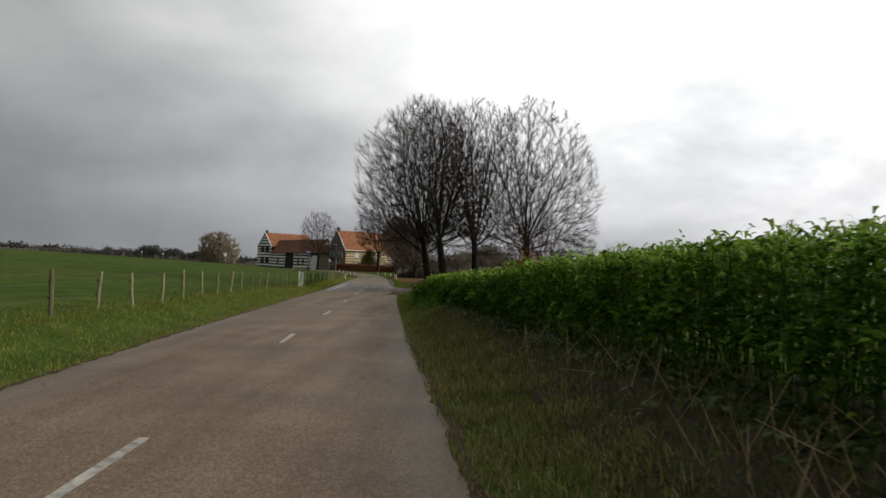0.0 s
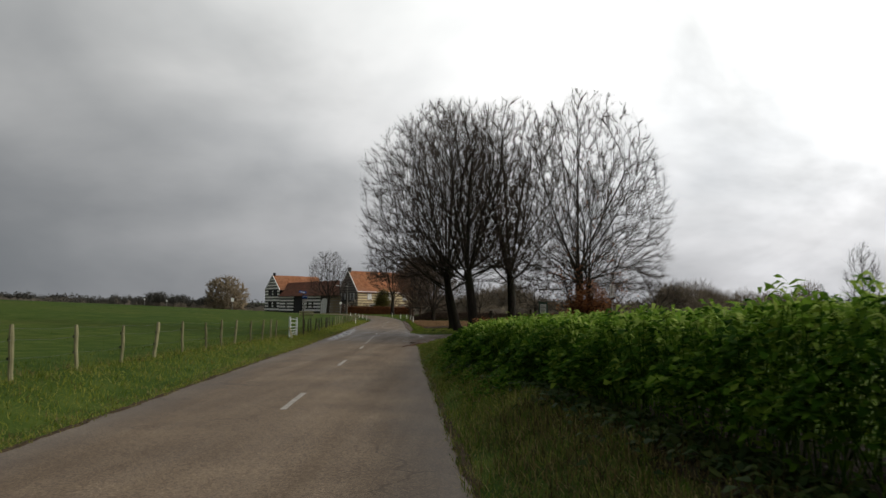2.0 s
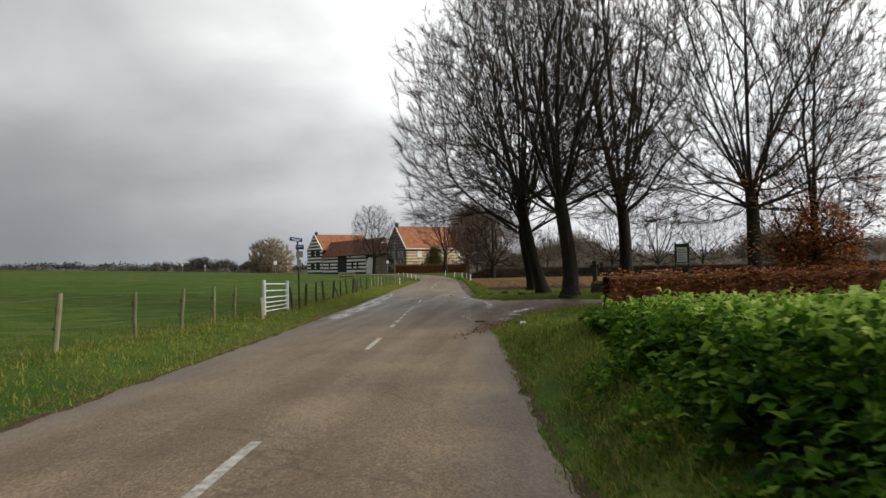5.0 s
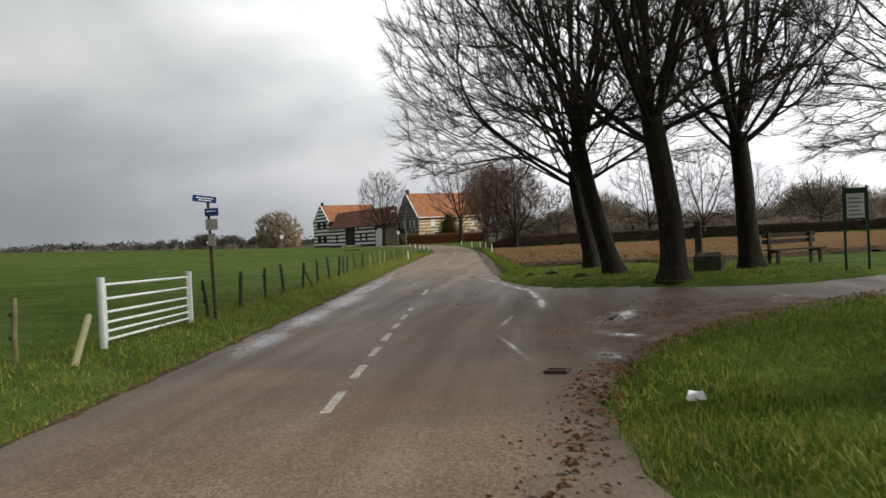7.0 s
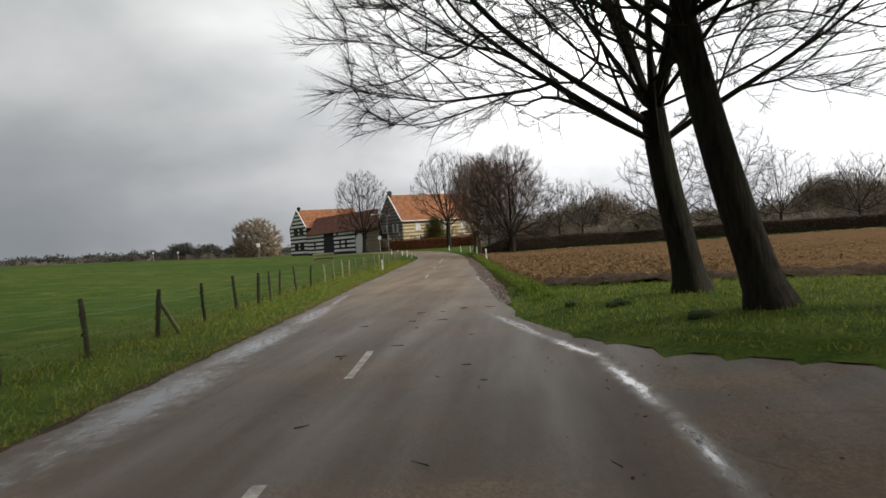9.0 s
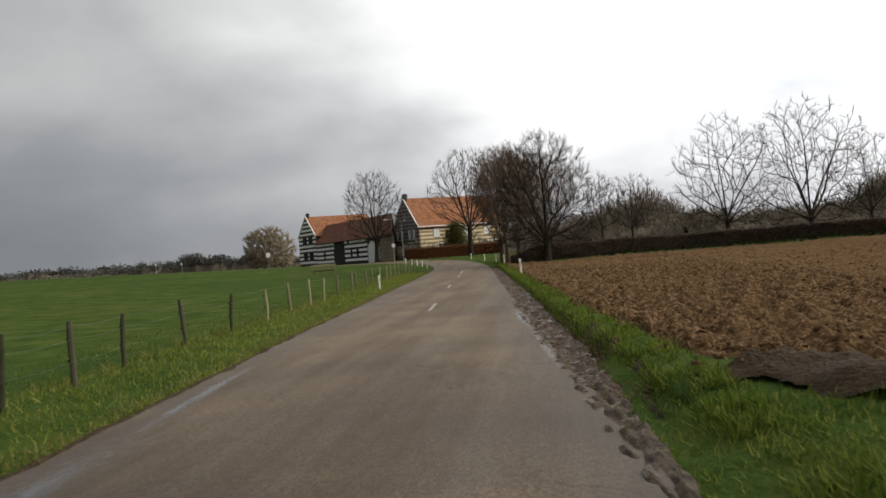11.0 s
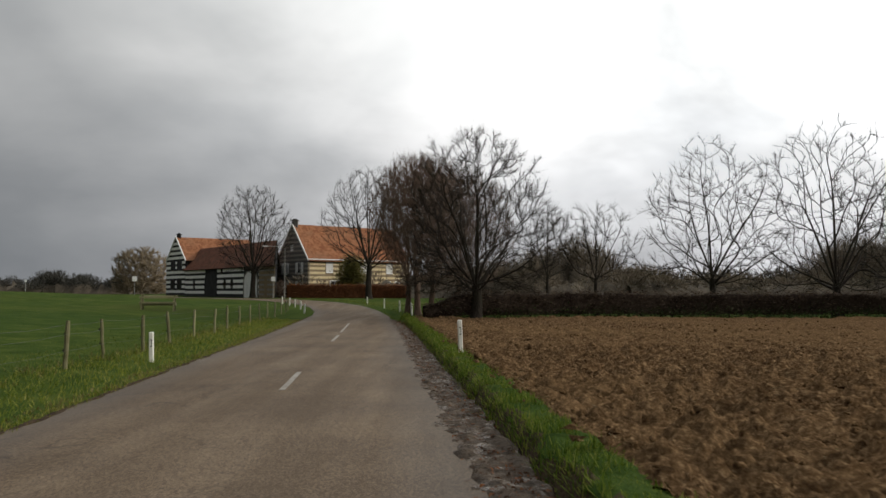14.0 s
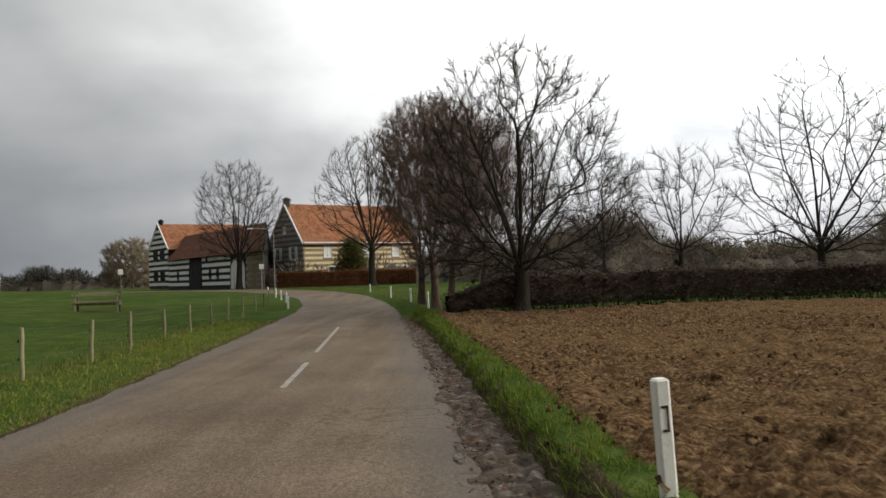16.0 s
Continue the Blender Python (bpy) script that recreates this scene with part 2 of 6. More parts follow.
def leaf_build(stops, rough=0.45, thin=0.4):
    def build(n):
        k = n.math("ADD", n.math("MULTIPLY", isle(n), 0.7), n.math("MULTIPLY", n.noise(spot(n), 1.2, 3), 0.3))
        return n.ramp(k, stops), rough, (n.noise(spot(n), 60.0, 2), 0.3, 0.004), {"translucent": thin, "Specular IOR Level": 0.03}
    return build


def bark_build(dark, light, moss):
    def build(n):
        p = spot(n)
        g = n.noise(n.add("ShaderNodeVectorMath", {0: p, 1: (9, 9, 1.6)}, operation="MULTIPLY").outputs[0], 1.6, 5, 0.65)
        c = n.mix(n.span(g, 0.35, 0.65), dark, light)
        c = n.mix(n.span(n.noise(p, 0.8, 3), 0.48, 0.65, 0.0, 0.6), c, moss)
        return c, 0.9, (g, 0.9, 0.04), {}
    return build


def roof_build(a, b, lichen):
    def build(n):
        p = local(n)
        k = n.math("ADD", n.math("MULTIPLY", isle(n), 0.45), n.math("MULTIPLY", n.noise(p, 0.9, 4), 0.55))
        c = n.mix(n.span(k, 0.3, 0.7), a, b)
        c = n.mix(n.span(n.noise(p, 0.35, 4), 0.48, 0.68, 0.0, 0.55), c, lichen)
        return c, 0.8, (n.noise(p, 20.0, 3), 0.4, 0.01), {}
    return build


M = {
    "grass": material("meadow grass", grass_build),
    "asphalt": material("worn asphalt", asphalt_build),
    "soil": material("ploughed soil", soil_build),
    "bank_soil": plain("bare dark earth", (0.022, 0.014, 0.008), (0.085, 0.055, 0.03), 5, 0.95, 1.0, 0.05, fine=22.0),
    "mud": material("wet mud", mud_build),
    # litter colour taken down to stand for the shade the crop casts
    "shaded_litter": plain("leaf litter on earth, shade painted in", (0.010, 0.008, 0.005), (0.036, 0.027, 0.014), 3.5, 0.95, 1.0, 0.06, fine=26.0),
    "blade": material("grass blades", leaf_build([(0.12, (0.034, 0.064, 0.009)), (0.45, (0.088, 0.132, 0.020)), (0.72, (0.175, 0.200, 0.040)), (0.95, (0.28, 0.235, 0.078))], 0.6)),
    "lush": material("lush ridge grass", leaf_build([(0.12, (0.050, 0.085, 0.010)), (0.45, (0.165, 0.202, 0.027)), (0.72, (0.30, 0.295, 0.058)), (0.95, (0.42, 0.36, 0.13))], 0.6)),
    "ridge": material("ridge grass", leaf_build([(0.12, (0.032, 0.064, 0.008)), (0.45, (0.095, 0.148, 0.018)), (0.72, (0.19, 0.225, 0.038)), (0.95, (0.32, 0.28, 0.085))], 0.7)),
    "dead": material("dead grass", leaf_build([(0.1, (0.020, 0.016, 0.009)), (0.42, (0.060, 0.048, 0.020)), (0.66, (0.135, 0.106, 0.040)), (0.78, (0.045, 0.072, 0.012)), (0.97, (0.085, 0.120, 0.020))], 0.7)),
    "straw_grass": material("bleached grass", leaf_build([(0.1, (0.075, 0.055, 0.022)), (0.5, (0.17, 0.135, 0.055)), (0.9, (0.34, 0.28, 0.13))], 0.7)),
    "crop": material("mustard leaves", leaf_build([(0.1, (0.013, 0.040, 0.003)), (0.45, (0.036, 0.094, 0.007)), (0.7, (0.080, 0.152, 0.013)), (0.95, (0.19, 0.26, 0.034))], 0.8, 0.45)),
    # paler copy of the mustard leaves: sun on the crop's top as colour
    "sunlit_shoot": material("young mustard leaves, sunlit tone", leaf_build([(0.1, (0.080, 0.170, 0.014)), (0.5, (0.190, 0.305, 0.038)), (0.9, (0.42, 0.50, 0.13))], 0.75)),
    "stalk": plain("dry stalks", (0.16, 0.115, 0.06), (0.34, 0.26, 0.15), 6, 0.8),
    "lime_bark": material("lime bark", bark_build((0.009, 0.0075, 0.006), (0.032, 0.026, 0.021), (0.026, 0.028, 0.015))),
    "lime_twig": material("lime twigs", bark_build((0.026, 0.019, 0.014), (0.075, 0.056, 0.042), (0.05, 0.042, 0.028))),
    "oak_bark": material("oak bark", bark_build((0.017, 0.014, 0.011), (0.050, 0.041, 0.033), (0.036, 0.036, 0.022))),
    "red_bark": material("thicket twigs", bark_build((0.070, 0.047, 0.035), (0.165, 0.112, 0.084), (0.11, 0.084, 0.058))),
    "beech_leaf": material("dry beech leaves", leaf_build([(0.1, (0.085, 0.030, 0.012)), (0.5, (0.25, 0.095, 0.036)), (0.9, (0.46, 0.22, 0.09))], 0.6)),
    "dark_hedge": material("dark hedge leaves", leaf_build([(0.1, (0.045, 0.033, 0.025)), (0.6, (0.11, 0.078, 0.056)), (0.95, (0.17, 0.13, 0.08))], 0.7)),
    "hedge_twig": plain("packed dark twigs", (0.022, 0.016, 0.012), (0.09, 0.066, 0.05), 6, 0.95, 1.0, 0.06, fine=30.0),
    "beech_twig": plain("packed beech twigs", (0.035, 0.016, 0.009), (0.16, 0.066, 0.03), 7, 0.95, 1.0, 0.06, fine=30.0),
    "olive": material("olive leaves", leaf_build([(0.1, (0.085, 0.085, 0.022)), (0.6, (0.19, 0.175, 0.055)), (0.95, (0.30, 0.26, 0.10))], 0.7)),
    "curtain": plain("white net curtain", (0.70, 0.69, 0.65), (0.82, 0.81, 0.78), 5, 0.6, 0.1),
    "leaf_mould": material("wet brown leaf litter", leaf_build([(0.1, (0.030, 0.016, 0.009)), (0.5, (0.090, 0.040, 0.019)), (0.9, (0.23, 0.095, 0.038))], 0.5)),
    "ivy": material("ivy leaves", leaf_build([(0.1, (0.012, 0.030, 0.007)), (0.6, (0.032, 0.055, 0.014)), (0.95, (0.08, 0.10, 0.03))], 0.5)),
    "thatch": plain("far woods", (0.048, 0.047, 0.041), (0.085, 0.081, 0.070), 0.05, 0.95, fine=0.6),
    "brush": plain("thicket brush", (0.13, 0.106, 0.078), (0.26, 0.215, 0.16), 0.3, 0.95, fine=2.2),
    "underwood": plain("packed underwood", (0.06, 0.05, 0.037), (0.13, 0.108, 0.08), 0.4, 0.95, 1.0, 0.2, fine=2.5),
    "ochre_twigs": plain("ochre brown twigs", (0.14, 0.108, 0.070), (0.29, 0.23, 0.155), 0.4, 0.95, fine=3.0),
    "post": plain("weathered posts", (0.14, 0.13, 0.068), (0.32, 0.295, 0.17), 5, 0.85, 0.6, per=each),
    "dark_post": plain("mossy dark posts", (0.030, 0.030, 0.017), (0.085, 0.08, 0.05), 5, 0.9, 0.6, per=each),
    "wire": plain("fence wire", (0.10, 0.10, 0.10), (0.18, 0.18, 0.175), 9, 0.55, Metallic=0.8),
    "white_post": plain("white painted concrete", (0.74, 0.72, 0.65), (0.88, 0.86, 0.80), 6, 0.6, 0.3),
    "galv": plain("galvanised steel", (0.55, 0.57, 0.57), (0.74, 0.76, 0.76), 7, 0.42, 0.1, Metallic=0.35),
    "line": plain("worn road paint", (0.13, 0.11, 0.088), (0.46, 0.435, 0.385), 7, 0.7, 0.4, fine=38.0),
    "white": plain("white limewash", (0.78, 0.77, 0.74), (0.88, 0.87, 0.85), 1.2, 0.85, 0.4),
    "black": plain("black tarred brick", (0.018, 0.018, 0.020), (0.05, 0.05, 0.05), 1.5, 0.8, 0.4),
    "marl": plain("yellow marl stone", (0.62, 0.50, 0.28), (0.78, 0.66, 0.42), 1.2, 0.9, 0.5),
    "brick": plain("grey-brown brick", (0.22, 0.165, 0.105), (0.36, 0.28, 0.18), 2.0, 0.9, 0.5),
    "greybrick": plain("grey painted brick", (0.11, 0.105, 0.10), (0.19, 0.18, 0.17), 2.0, 0.9, 0.5),
    "greystone": plain("grey weathered marl", (0.23, 0.215, 0.19), (0.36, 0.335, 0.29), 1.4, 0.9, 0.5),
    "roof": material("orange roof tiles", roof_build((0.25, 0.098, 0.047), (0.38, 0.170, 0.085), (0.29, 0.15, 0.085))),
    "roof_dark": material("dark brown roof tiles", roof_build((0.10, 0.042, 0.027), (0.19, 0.080, 0.048), (0.12, 0.065, 0.045))),
    "glass": plain("window glass", (0.02, 0.022, 0.025), (0.04, 0.042, 0.046), 1, 0.08, 0.0, **{"Specular IOR Level": 0.5}),
    "paint": plain("white window paint", (0.72, 0.72, 0.70), (0.82, 0.82, 0.80), 4, 0.5, 0.1),
    "dark_wood": plain("dark wood", (0.025, 0.02, 0.016), (0.06, 0.046, 0.034), 5, 0.8, 0.4),
    "blue": plain("blue sign enamel", (0.015, 0.05, 0.19), (0.03, 0.075, 0.25), 5, 0.35, 0.05),
    "sign_back": plain("grey sign metal", (0.25, 0.24, 0.225), (0.37, 0.36, 0.335), 6, 0.5, 0.1, Metallic=0.3),
    "stone": plain("weathered stone", (0.032, 0.028, 0.022), (0.085, 0.072, 0.056), 4, 0.9, 0.6),
    "moss": plain("mossy stone", (0.018, 0.028, 0.010), (0.052, 0.072, 0.022), 6, 0.95, 0.8, 0.03),
    "iron": plain("rusty pole", (0.035, 0.028, 0.022), (0.10, 0.07, 0.048), 8, 0.7, 0.3, Metallic=0.4),
    "green_sign": plain("green board", (0.02, 0.05, 0.035), (0.04, 0.075, 0.055), 4, 0.5, 0.1),
}

# ---- building helpers ----


def mesh_of(name, verts, faces, mat, smooth=False):
    me = bpy.data.meshes.new(name)
    if isinstance(verts, np.ndarray) and isinstance(faces, np.ndarray):
        k = faces.shape[1]
        me.vertices.add(len(verts))
        me.vertices.foreach_set("co", verts.astype(np.float32).ravel())
        me.loops.add(faces.size)
        me.loops.foreach_set("vertex_index", faces.astype(np.int32).ravel())
        me.polygons.add(len(faces))
        me.polygons.foreach_set("loop_start", np.arange(0, faces.size, k, dtype=np.int32))
        me.update(calc_edges=True)
    else:
        me.from_pydata([tuple(v) for v in verts], [], [tuple(f) for f in faces])
    me.materials.append(mat)
    if smooth:
        me.polygons.foreach_set("use_smooth", [True] * len(me.polygons))
    return me


def thing(name, me=None, label="", category="", group="", kind="", at=None):
    ob = new(name, me)
    if at is not None:
        ob.matrix_world = at if isinstance(at, Matrix) else Matrix.Translation(at)
    return tagged(ob, label, category, group, kind)


def part(name, me, parent, label="", at=None):
    ob = new(name, me)
    ob.parent = parent
    if at is not None:
        ob.matrix_basis = at if isinstance(at, Matrix) else Matrix.Translation(at)
    if label:
        tagged(ob, label)
    return ob


class Shape:
    """Collects boxes, tubes and prisms into one mesh."""

    def __init__(self):
        self.v, self.f = [], []

    def hexa(self, pts):
        b = len(self.v)
        self.v += [tuple(p) for p in pts]
        self.f += [tuple(b + i for i in q) for q in ((3, 2, 1, 0), (4, 5, 6, 7), (0, 1, 5, 4), (1, 2, 6, 5), (2, 3, 7, 6), (3, 0, 4, 7))]
        return self

    def box(self, x0, x1, y0, y1, z0, z1):
        return self.hexa([(x0, y0, z0), (x1, y0, z0), (x1, y1, z0), (x0, y1, z0), (x0, y0, z1), (x1, y0, z1), (x1, y1, z1), (x0, y1, z1)])

    def chamfer(self, x0, x1, y0, y1, z0, z1, c):
        """A box with its upper and side edges broken."""
        ring = lambda d, z: [(x0 + d, y0, z), (x1 - d, y0, z), (x1, y0 + d, z), (x1, y1 - d, z), (x1 - d, y1, z), (x0 + d, y1, z), (x0, y1 - d, z), (x0, y0 + d, z)]
        b = len(self.v)
        inner = [(min(max(x, x0 + c), x1 - c), min(max(y, y0 + c), y1 - c), z1) for x, y, z in ring(c, z1)]
        self.v += ring(c, z0) + ring(c, z1 - c) + inner
        for k in range(2):
            for i in range(8):
                j = (i + 1) % 8
                self.f.append((b + 8 * k + i, b + 8 * k + j, b + 8 * k + 8 + j, b + 8 * k + 8 + i))
        self.f.append(tuple(b + 16 + i for i in range(8)))
        self.f.append(tuple(b + i for i in reversed(range(8))))
        return self

    def tube(self, pts, radii, sides=6, caps=True):
        pts = [Vector(p) for p in pts]
        if not hasattr(radii, "__len__"):
            radii = [radii] * len(pts)
        b = len(self.v)
        for i, p in enumerate(pts):
            d = (pts[min(i + 1, len(pts) - 1)] - pts[max(i - 1, 0)]).normalized()
            u = d.orthogonal().normalized() if abs(d.z) < 0.9 else Vector((1, 0, 0)).cross(d).normalized()
            w = d.cross(u)
            for k in range(sides):
                a = 2 * math.pi * k / sides
                self.v.append(tuple(p + (u * math.cos(a) + w * math.sin(a)) * radii[i]))
        for i in range(len(pts) - 1):
            for k in range(sides):
                j = (k + 1) % sides
                self.f.append((b + i * sides + k, b + i * sides + j, b + (i + 1) * sides + j, b + (i + 1) * sides + k))
        if caps:
            self.f.append(tuple(b + k for k in reversed(range(sides))))
            self.f.append(tuple(b + (len(pts) - 1) * sides + k for k in range(sides)))
        return self

    def poly(self, *pts):
        b = len(self.v)
        self.v += [tuple(p) for p in pts]
        self.f.append(tuple(range(b, b + len(pts))))
        return self

    def mesh(self, name, mat, smooth=False):
        return mesh_of(name, self.v, self.f, mat, smooth)


def smooth(a, b, v):
    t = np.clip((np.asarray(v, float) - a) / (b - a), 0, 1)
    return t * t * (3 - 2 * t)


# ---- the lie of the land ----
MID = np.array([(1.2, -40), (-1.95, 0), (-2.4, 8), (-3.3, 19), (-4.0, 29.5), (-4.8, 41), (-5.45, 52), (-6.2, 62), (-7.0, 73.5), (-7.85, 84), (-8.95, 97), (-9.5, 105),
                (-10.65, 120), (-11.35, 130), (-12.3, 142), (-13.7, 158), (-15.0, 168), (-17.0, 178), (-20.5, 188), (-26.0, 197), (-33.5, 206.5), (-40.5, 215), (-52.5, 230), (-64.5, 246), (-128, 330)], float)
HALF = 2.5


def mid(y):
    return np.interp(y, MID[:, 1], MID[:, 0])


def fbm(x, y, scale, seed=0.0):
    """Cheap smooth wobble in about -1..1."""
    x, y = np.asarray(x, float) * scale, np.asarray(y, float) * scale
    return (np.sin(1.0 * x + 1.7 * y + seed) + np.sin(2.3 * x - 1.1 * y + 2.1 + seed * 1.7) * 0.6 + np.sin(-3.1 * x + 3.7 * y + 4.0 + seed) * 0.4 + np.sin(5.3 * x + 4.9 * y + seed) * 0.25) / 2.25


def inside(x, y, poly):
    c = np.zeros(np.shape(x), bool)
    for (ax, ay), (bx, by) in zip(poly, poly[1:] + poly[:1]):
        hit = ((ay > y) != (by > y)) & (x < (bx - ax) * (y - ay) / (by - ay + 1e-12) + ax)
        c ^= hit
    return c


# edges of the side lane
NEAR = [(-4.6, 50), (-3.6, 54.5), (-2.95, 57.7), (-2.2, 59.3), (-1.1, 60.7), (0.5, 62.1), (3, 64.5), (40, 101.4)]
FAR = [(-7.2, 90), (-5.7, 82), (-4.1, 75.2), (-2.8, 72.2), (-1.6, 70.2), (-0.6, 69.0), (0.5, 68.2), (2.2, 68.3), (5, 70.5), (38, 103.4)]


def lane_z(x, y):
    return 0.2 * smooth(2.7, 6.0, x - mid(y)) - 0.006


def land(x, y):
    x, y = np.asarray(x, float), np.asarray(y, float)
    u = x - mid(y)
    base = 0.75 * smooth(158, 208, y)
    bank_l = np.interp(y, [0, 35, 55, 68, 100], [0.38, 0.34, 0.18, 0.06, 0.06])
    left = bank_l * smooth(-HALF - 0.1, -HALF - 2.0, u)
    d = np.maximum(-u - 5.0, 0)
    left = left + 3.2 * np.tanh(d * 0.035 / 3.2) * (0.4 + 0.6 * smooth(40, 130, y)) * smooth(0, 12, d)
    crop_bank = 0.45 * smooth(HALF + 0.1, HALF + np.interp(y, [0, 16, 30], [2.6, 2.2, 1.0]), u) * (1 - smooth(50, 57, y))
    zone = smooth(54, 58, y) * (1 - smooth(84, 92, y))
    on_lane = inside(x, y, NEAR + FAR[::-1])
    island = zone * (lane_z(x, y) + np.where(on_lane, -0.05, 0.14 * smooth(HALF + 0.2, HALF + 1.2, u)))
    ridge = smooth(82, 92, y) * (-0.07 * smooth(HALF, HALF + 0.5, u) + 0.27 * smooth(HALF + 0.48, HALF + 0.76, u) - 0.12 * smooth(HALF + 1.1, HALF + 1.8, u))
    ridge = ridge * (1 - 0.5 * smooth(160, 175, y))
    far = np.where(u > 0, 0.5 * smooth(30, 160, u), 0.0)
    z = base + np.where(u < 0, left, crop_bank + island + ridge) + far
    z = z + 0.05 * fbm(x, y, 0.35) * np.where(on_lane, 0, 1) * smooth(HALF + 0.3, HALF + 3, np.abs(u))
    hills = 14 * smooth(500, 1600, np.hypot(x, y - 100)) * (0.5 + 0.5 * fbm(x, y, 0.0021, 1.0))
    return z + hills - 0.03


def lumps(shape, rg, k):
    a = rg.normal(0, 1, shape)
    for _ in range(k):
        a = (a + np.roll(a, 1, 0) + np.roll(a, -1, 0) + np.roll(a, 1, 1) + np.roll(a, -1, 1)) / 5
    return a / a.std()


def axis(lo, hi, dense, step, growth=1.22):
    """Grid lines: even in the dense stretch, ever wider outside it."""
    pts = list(np.arange(dense[0], dense[1] + 1e-6, step))
    s, v = step, dense[1]
    while v < hi:
        s *= growth
        v += s
        pts.append(min(v, hi))
    s, v = step, dense[0]
    while v > lo:
        s *= growth
        v -= s
        pts.insert(0, max(v, lo))
    return np.array(pts)


def sheet(name, xs, ys, zf, mat):
    X, Y = np.meshgrid(xs, ys)
    V = np.stack([X, Y, zf(X, Y)], -1).reshape(-1, 3)
    i = np.arange(len(xs) * len(ys)).reshape(len(ys), len(xs))
    F = np.stack([i[:-1, :-1], i[:-1, 1:], i[1:, 1:], i[1:, :-1]], -1).reshape(-1, 4)
    return mesh_of(name, V, F, mat, True)


def bed(x, y):
    """The ground sheet itself: it dips under the mud and the ridge of turf that lie on it."""
    u = x - mid(y)
    return land(x, y) - 0.16 * smooth(HALF - 0.5, HALF - 0.1, u) * (1 - smooth(HALF + 1.2, HALF + 1.6, u)) * smooth(88, 91, y) * (1 - smooth(144, 147, y))


thing("ground", sheet("ground", axis(-3000, 3000, (-36, 26), 0.5), axis(-400, 3600, (-8, 230), 0.8), bed, M["grass"]), "damp green meadow ground rolling out to the horizon", "ground", kind="structure")


def ribbon(line, lo, hi, name, mat, lift, across=8, wob=0.0):
    """A strip along a line of points, from lo to hi metres to its right."""
    line = np.asarray(line, float)
    t = np.gradient(line, axis=0)
    t /= np.linalg.norm(t, axis=1)[:, None]
    nrm = np.stack([t[:, 1], -t[:, 0]], 1)
    lo, hi = np.broadcast_to(lo, len(line)), np.broadcast_to(hi, len(line))
    k = np.linspace(0, 1, across)
    off = lo[:, None] + (hi - lo)[:, None] * k
    if wob:
        off[:, 0] += wob * fbm(line[:, 0], line[:, 1], 1.9) + 0.5 * wob * fbm(line[:, 1], line[:, 0], 6.1)
        off[:, -1] += wob * fbm(line[:, 1], line[:, 0], 2.3, 3) + 0.5 * wob * fbm(line[:, 0], line[:, 1], 5.3)
    P = line[:, None, :] + nrm[:, None, :] * off[..., None]
    Z = lift(P[..., 0], P[..., 1], off)
    V = np.concatenate([P, Z[..., None]], -1).reshape(-1, 3)
    i = np.arange(len(line) * across).reshape(len(line), across)
    F = np.stack([i[:-1, :-1], i[:-1, 1:], i[1:, 1:], i[1:, :-1]], -1).reshape(-1, 4)
    return with_across(mesh_of(name, V, F, mat, True), F, across)


def with_across(me, F, across):
    uv = me.uv_layers.new(name="across")
    k = (F % across) / (across - 1)
    uv.data.foreach_set("uv", np.stack([k, np.zeros_like(k)], -1).astype(np.float32).ravel())
    return me


def resample(pts, step):
    pts = np.asarray(pts, float)
    s = np.concatenate([[0], np.cumsum(np.hypot(*np.diff(pts, axis=0).T))])
    q = np.arange(0, s[-1], step)
    out = np.stack([np.interp(q, s, pts[:, k]) for k in (0, 1)], 1)
    for _ in range(12):
        out[1:-1] = (out[:-2] + 2 * out[1:-1] + out[2:]) / 4
    return out


def road_z(x, y, off):
    return 0.75 * smooth(158, 208, y) + 0.035 * (1 - (off / 2.6) ** 2) + 0.0


ROAD = resample(MID, 0.4)
road = thing("road", ribbon(ROAD, -HALF, HALF, "road", M["asphalt"], road_z, 11, 0.09), "worn grey-brown asphalt country road, damp in places", "road", kind="structure")

# the side lane, flaring where it meets the road: lofted between its two kerbless edges
near_edge, far_edge = resample(NEAR, 0.25), resample(FAR, 0.25)


def loft(name, a, b, mat, z, rows=160, across=14, wob=0.05):
    k = np.linspace(0, 1, rows) ** 1.6
    pick = lambda e: np.stack([np.interp(k * (len(e) - 1), np.arange(len(e)), e[:, i]) for i in (0, 1)], 1)
    A, B = pick(a), pick(b)
    A = A + wob * np.stack([fbm(A[:, 0], A[:, 1], 2.1), fbm(A[:, 1], A[:, 0], 2.7)], 1)
    w = np.linspace(0, 1, across)[None, :, None]
    P = A[:, None] * (1 - w) + B[:, None] * w
    V = np.concatenate([P, z(P[..., 0], P[..., 1])[..., None]], -1).reshape(-1, 3)
    i = np.arange(rows * across).reshape(rows, across)
    F = np.stack([i[:-1, :-1], i[:-1, 1:], i[1:, 1:], i[1:, :-1]], -1).reshape(-1, 4)[:, ::-1]
    return with_across(mesh_of(name, V, F, mat, True), F, across)


lane = thing("road_side", loft("road_side", near_edge, far_edge, M["asphalt"], lane_z), "narrow wet asphalt side lane joining the road", "road", kind="structure")

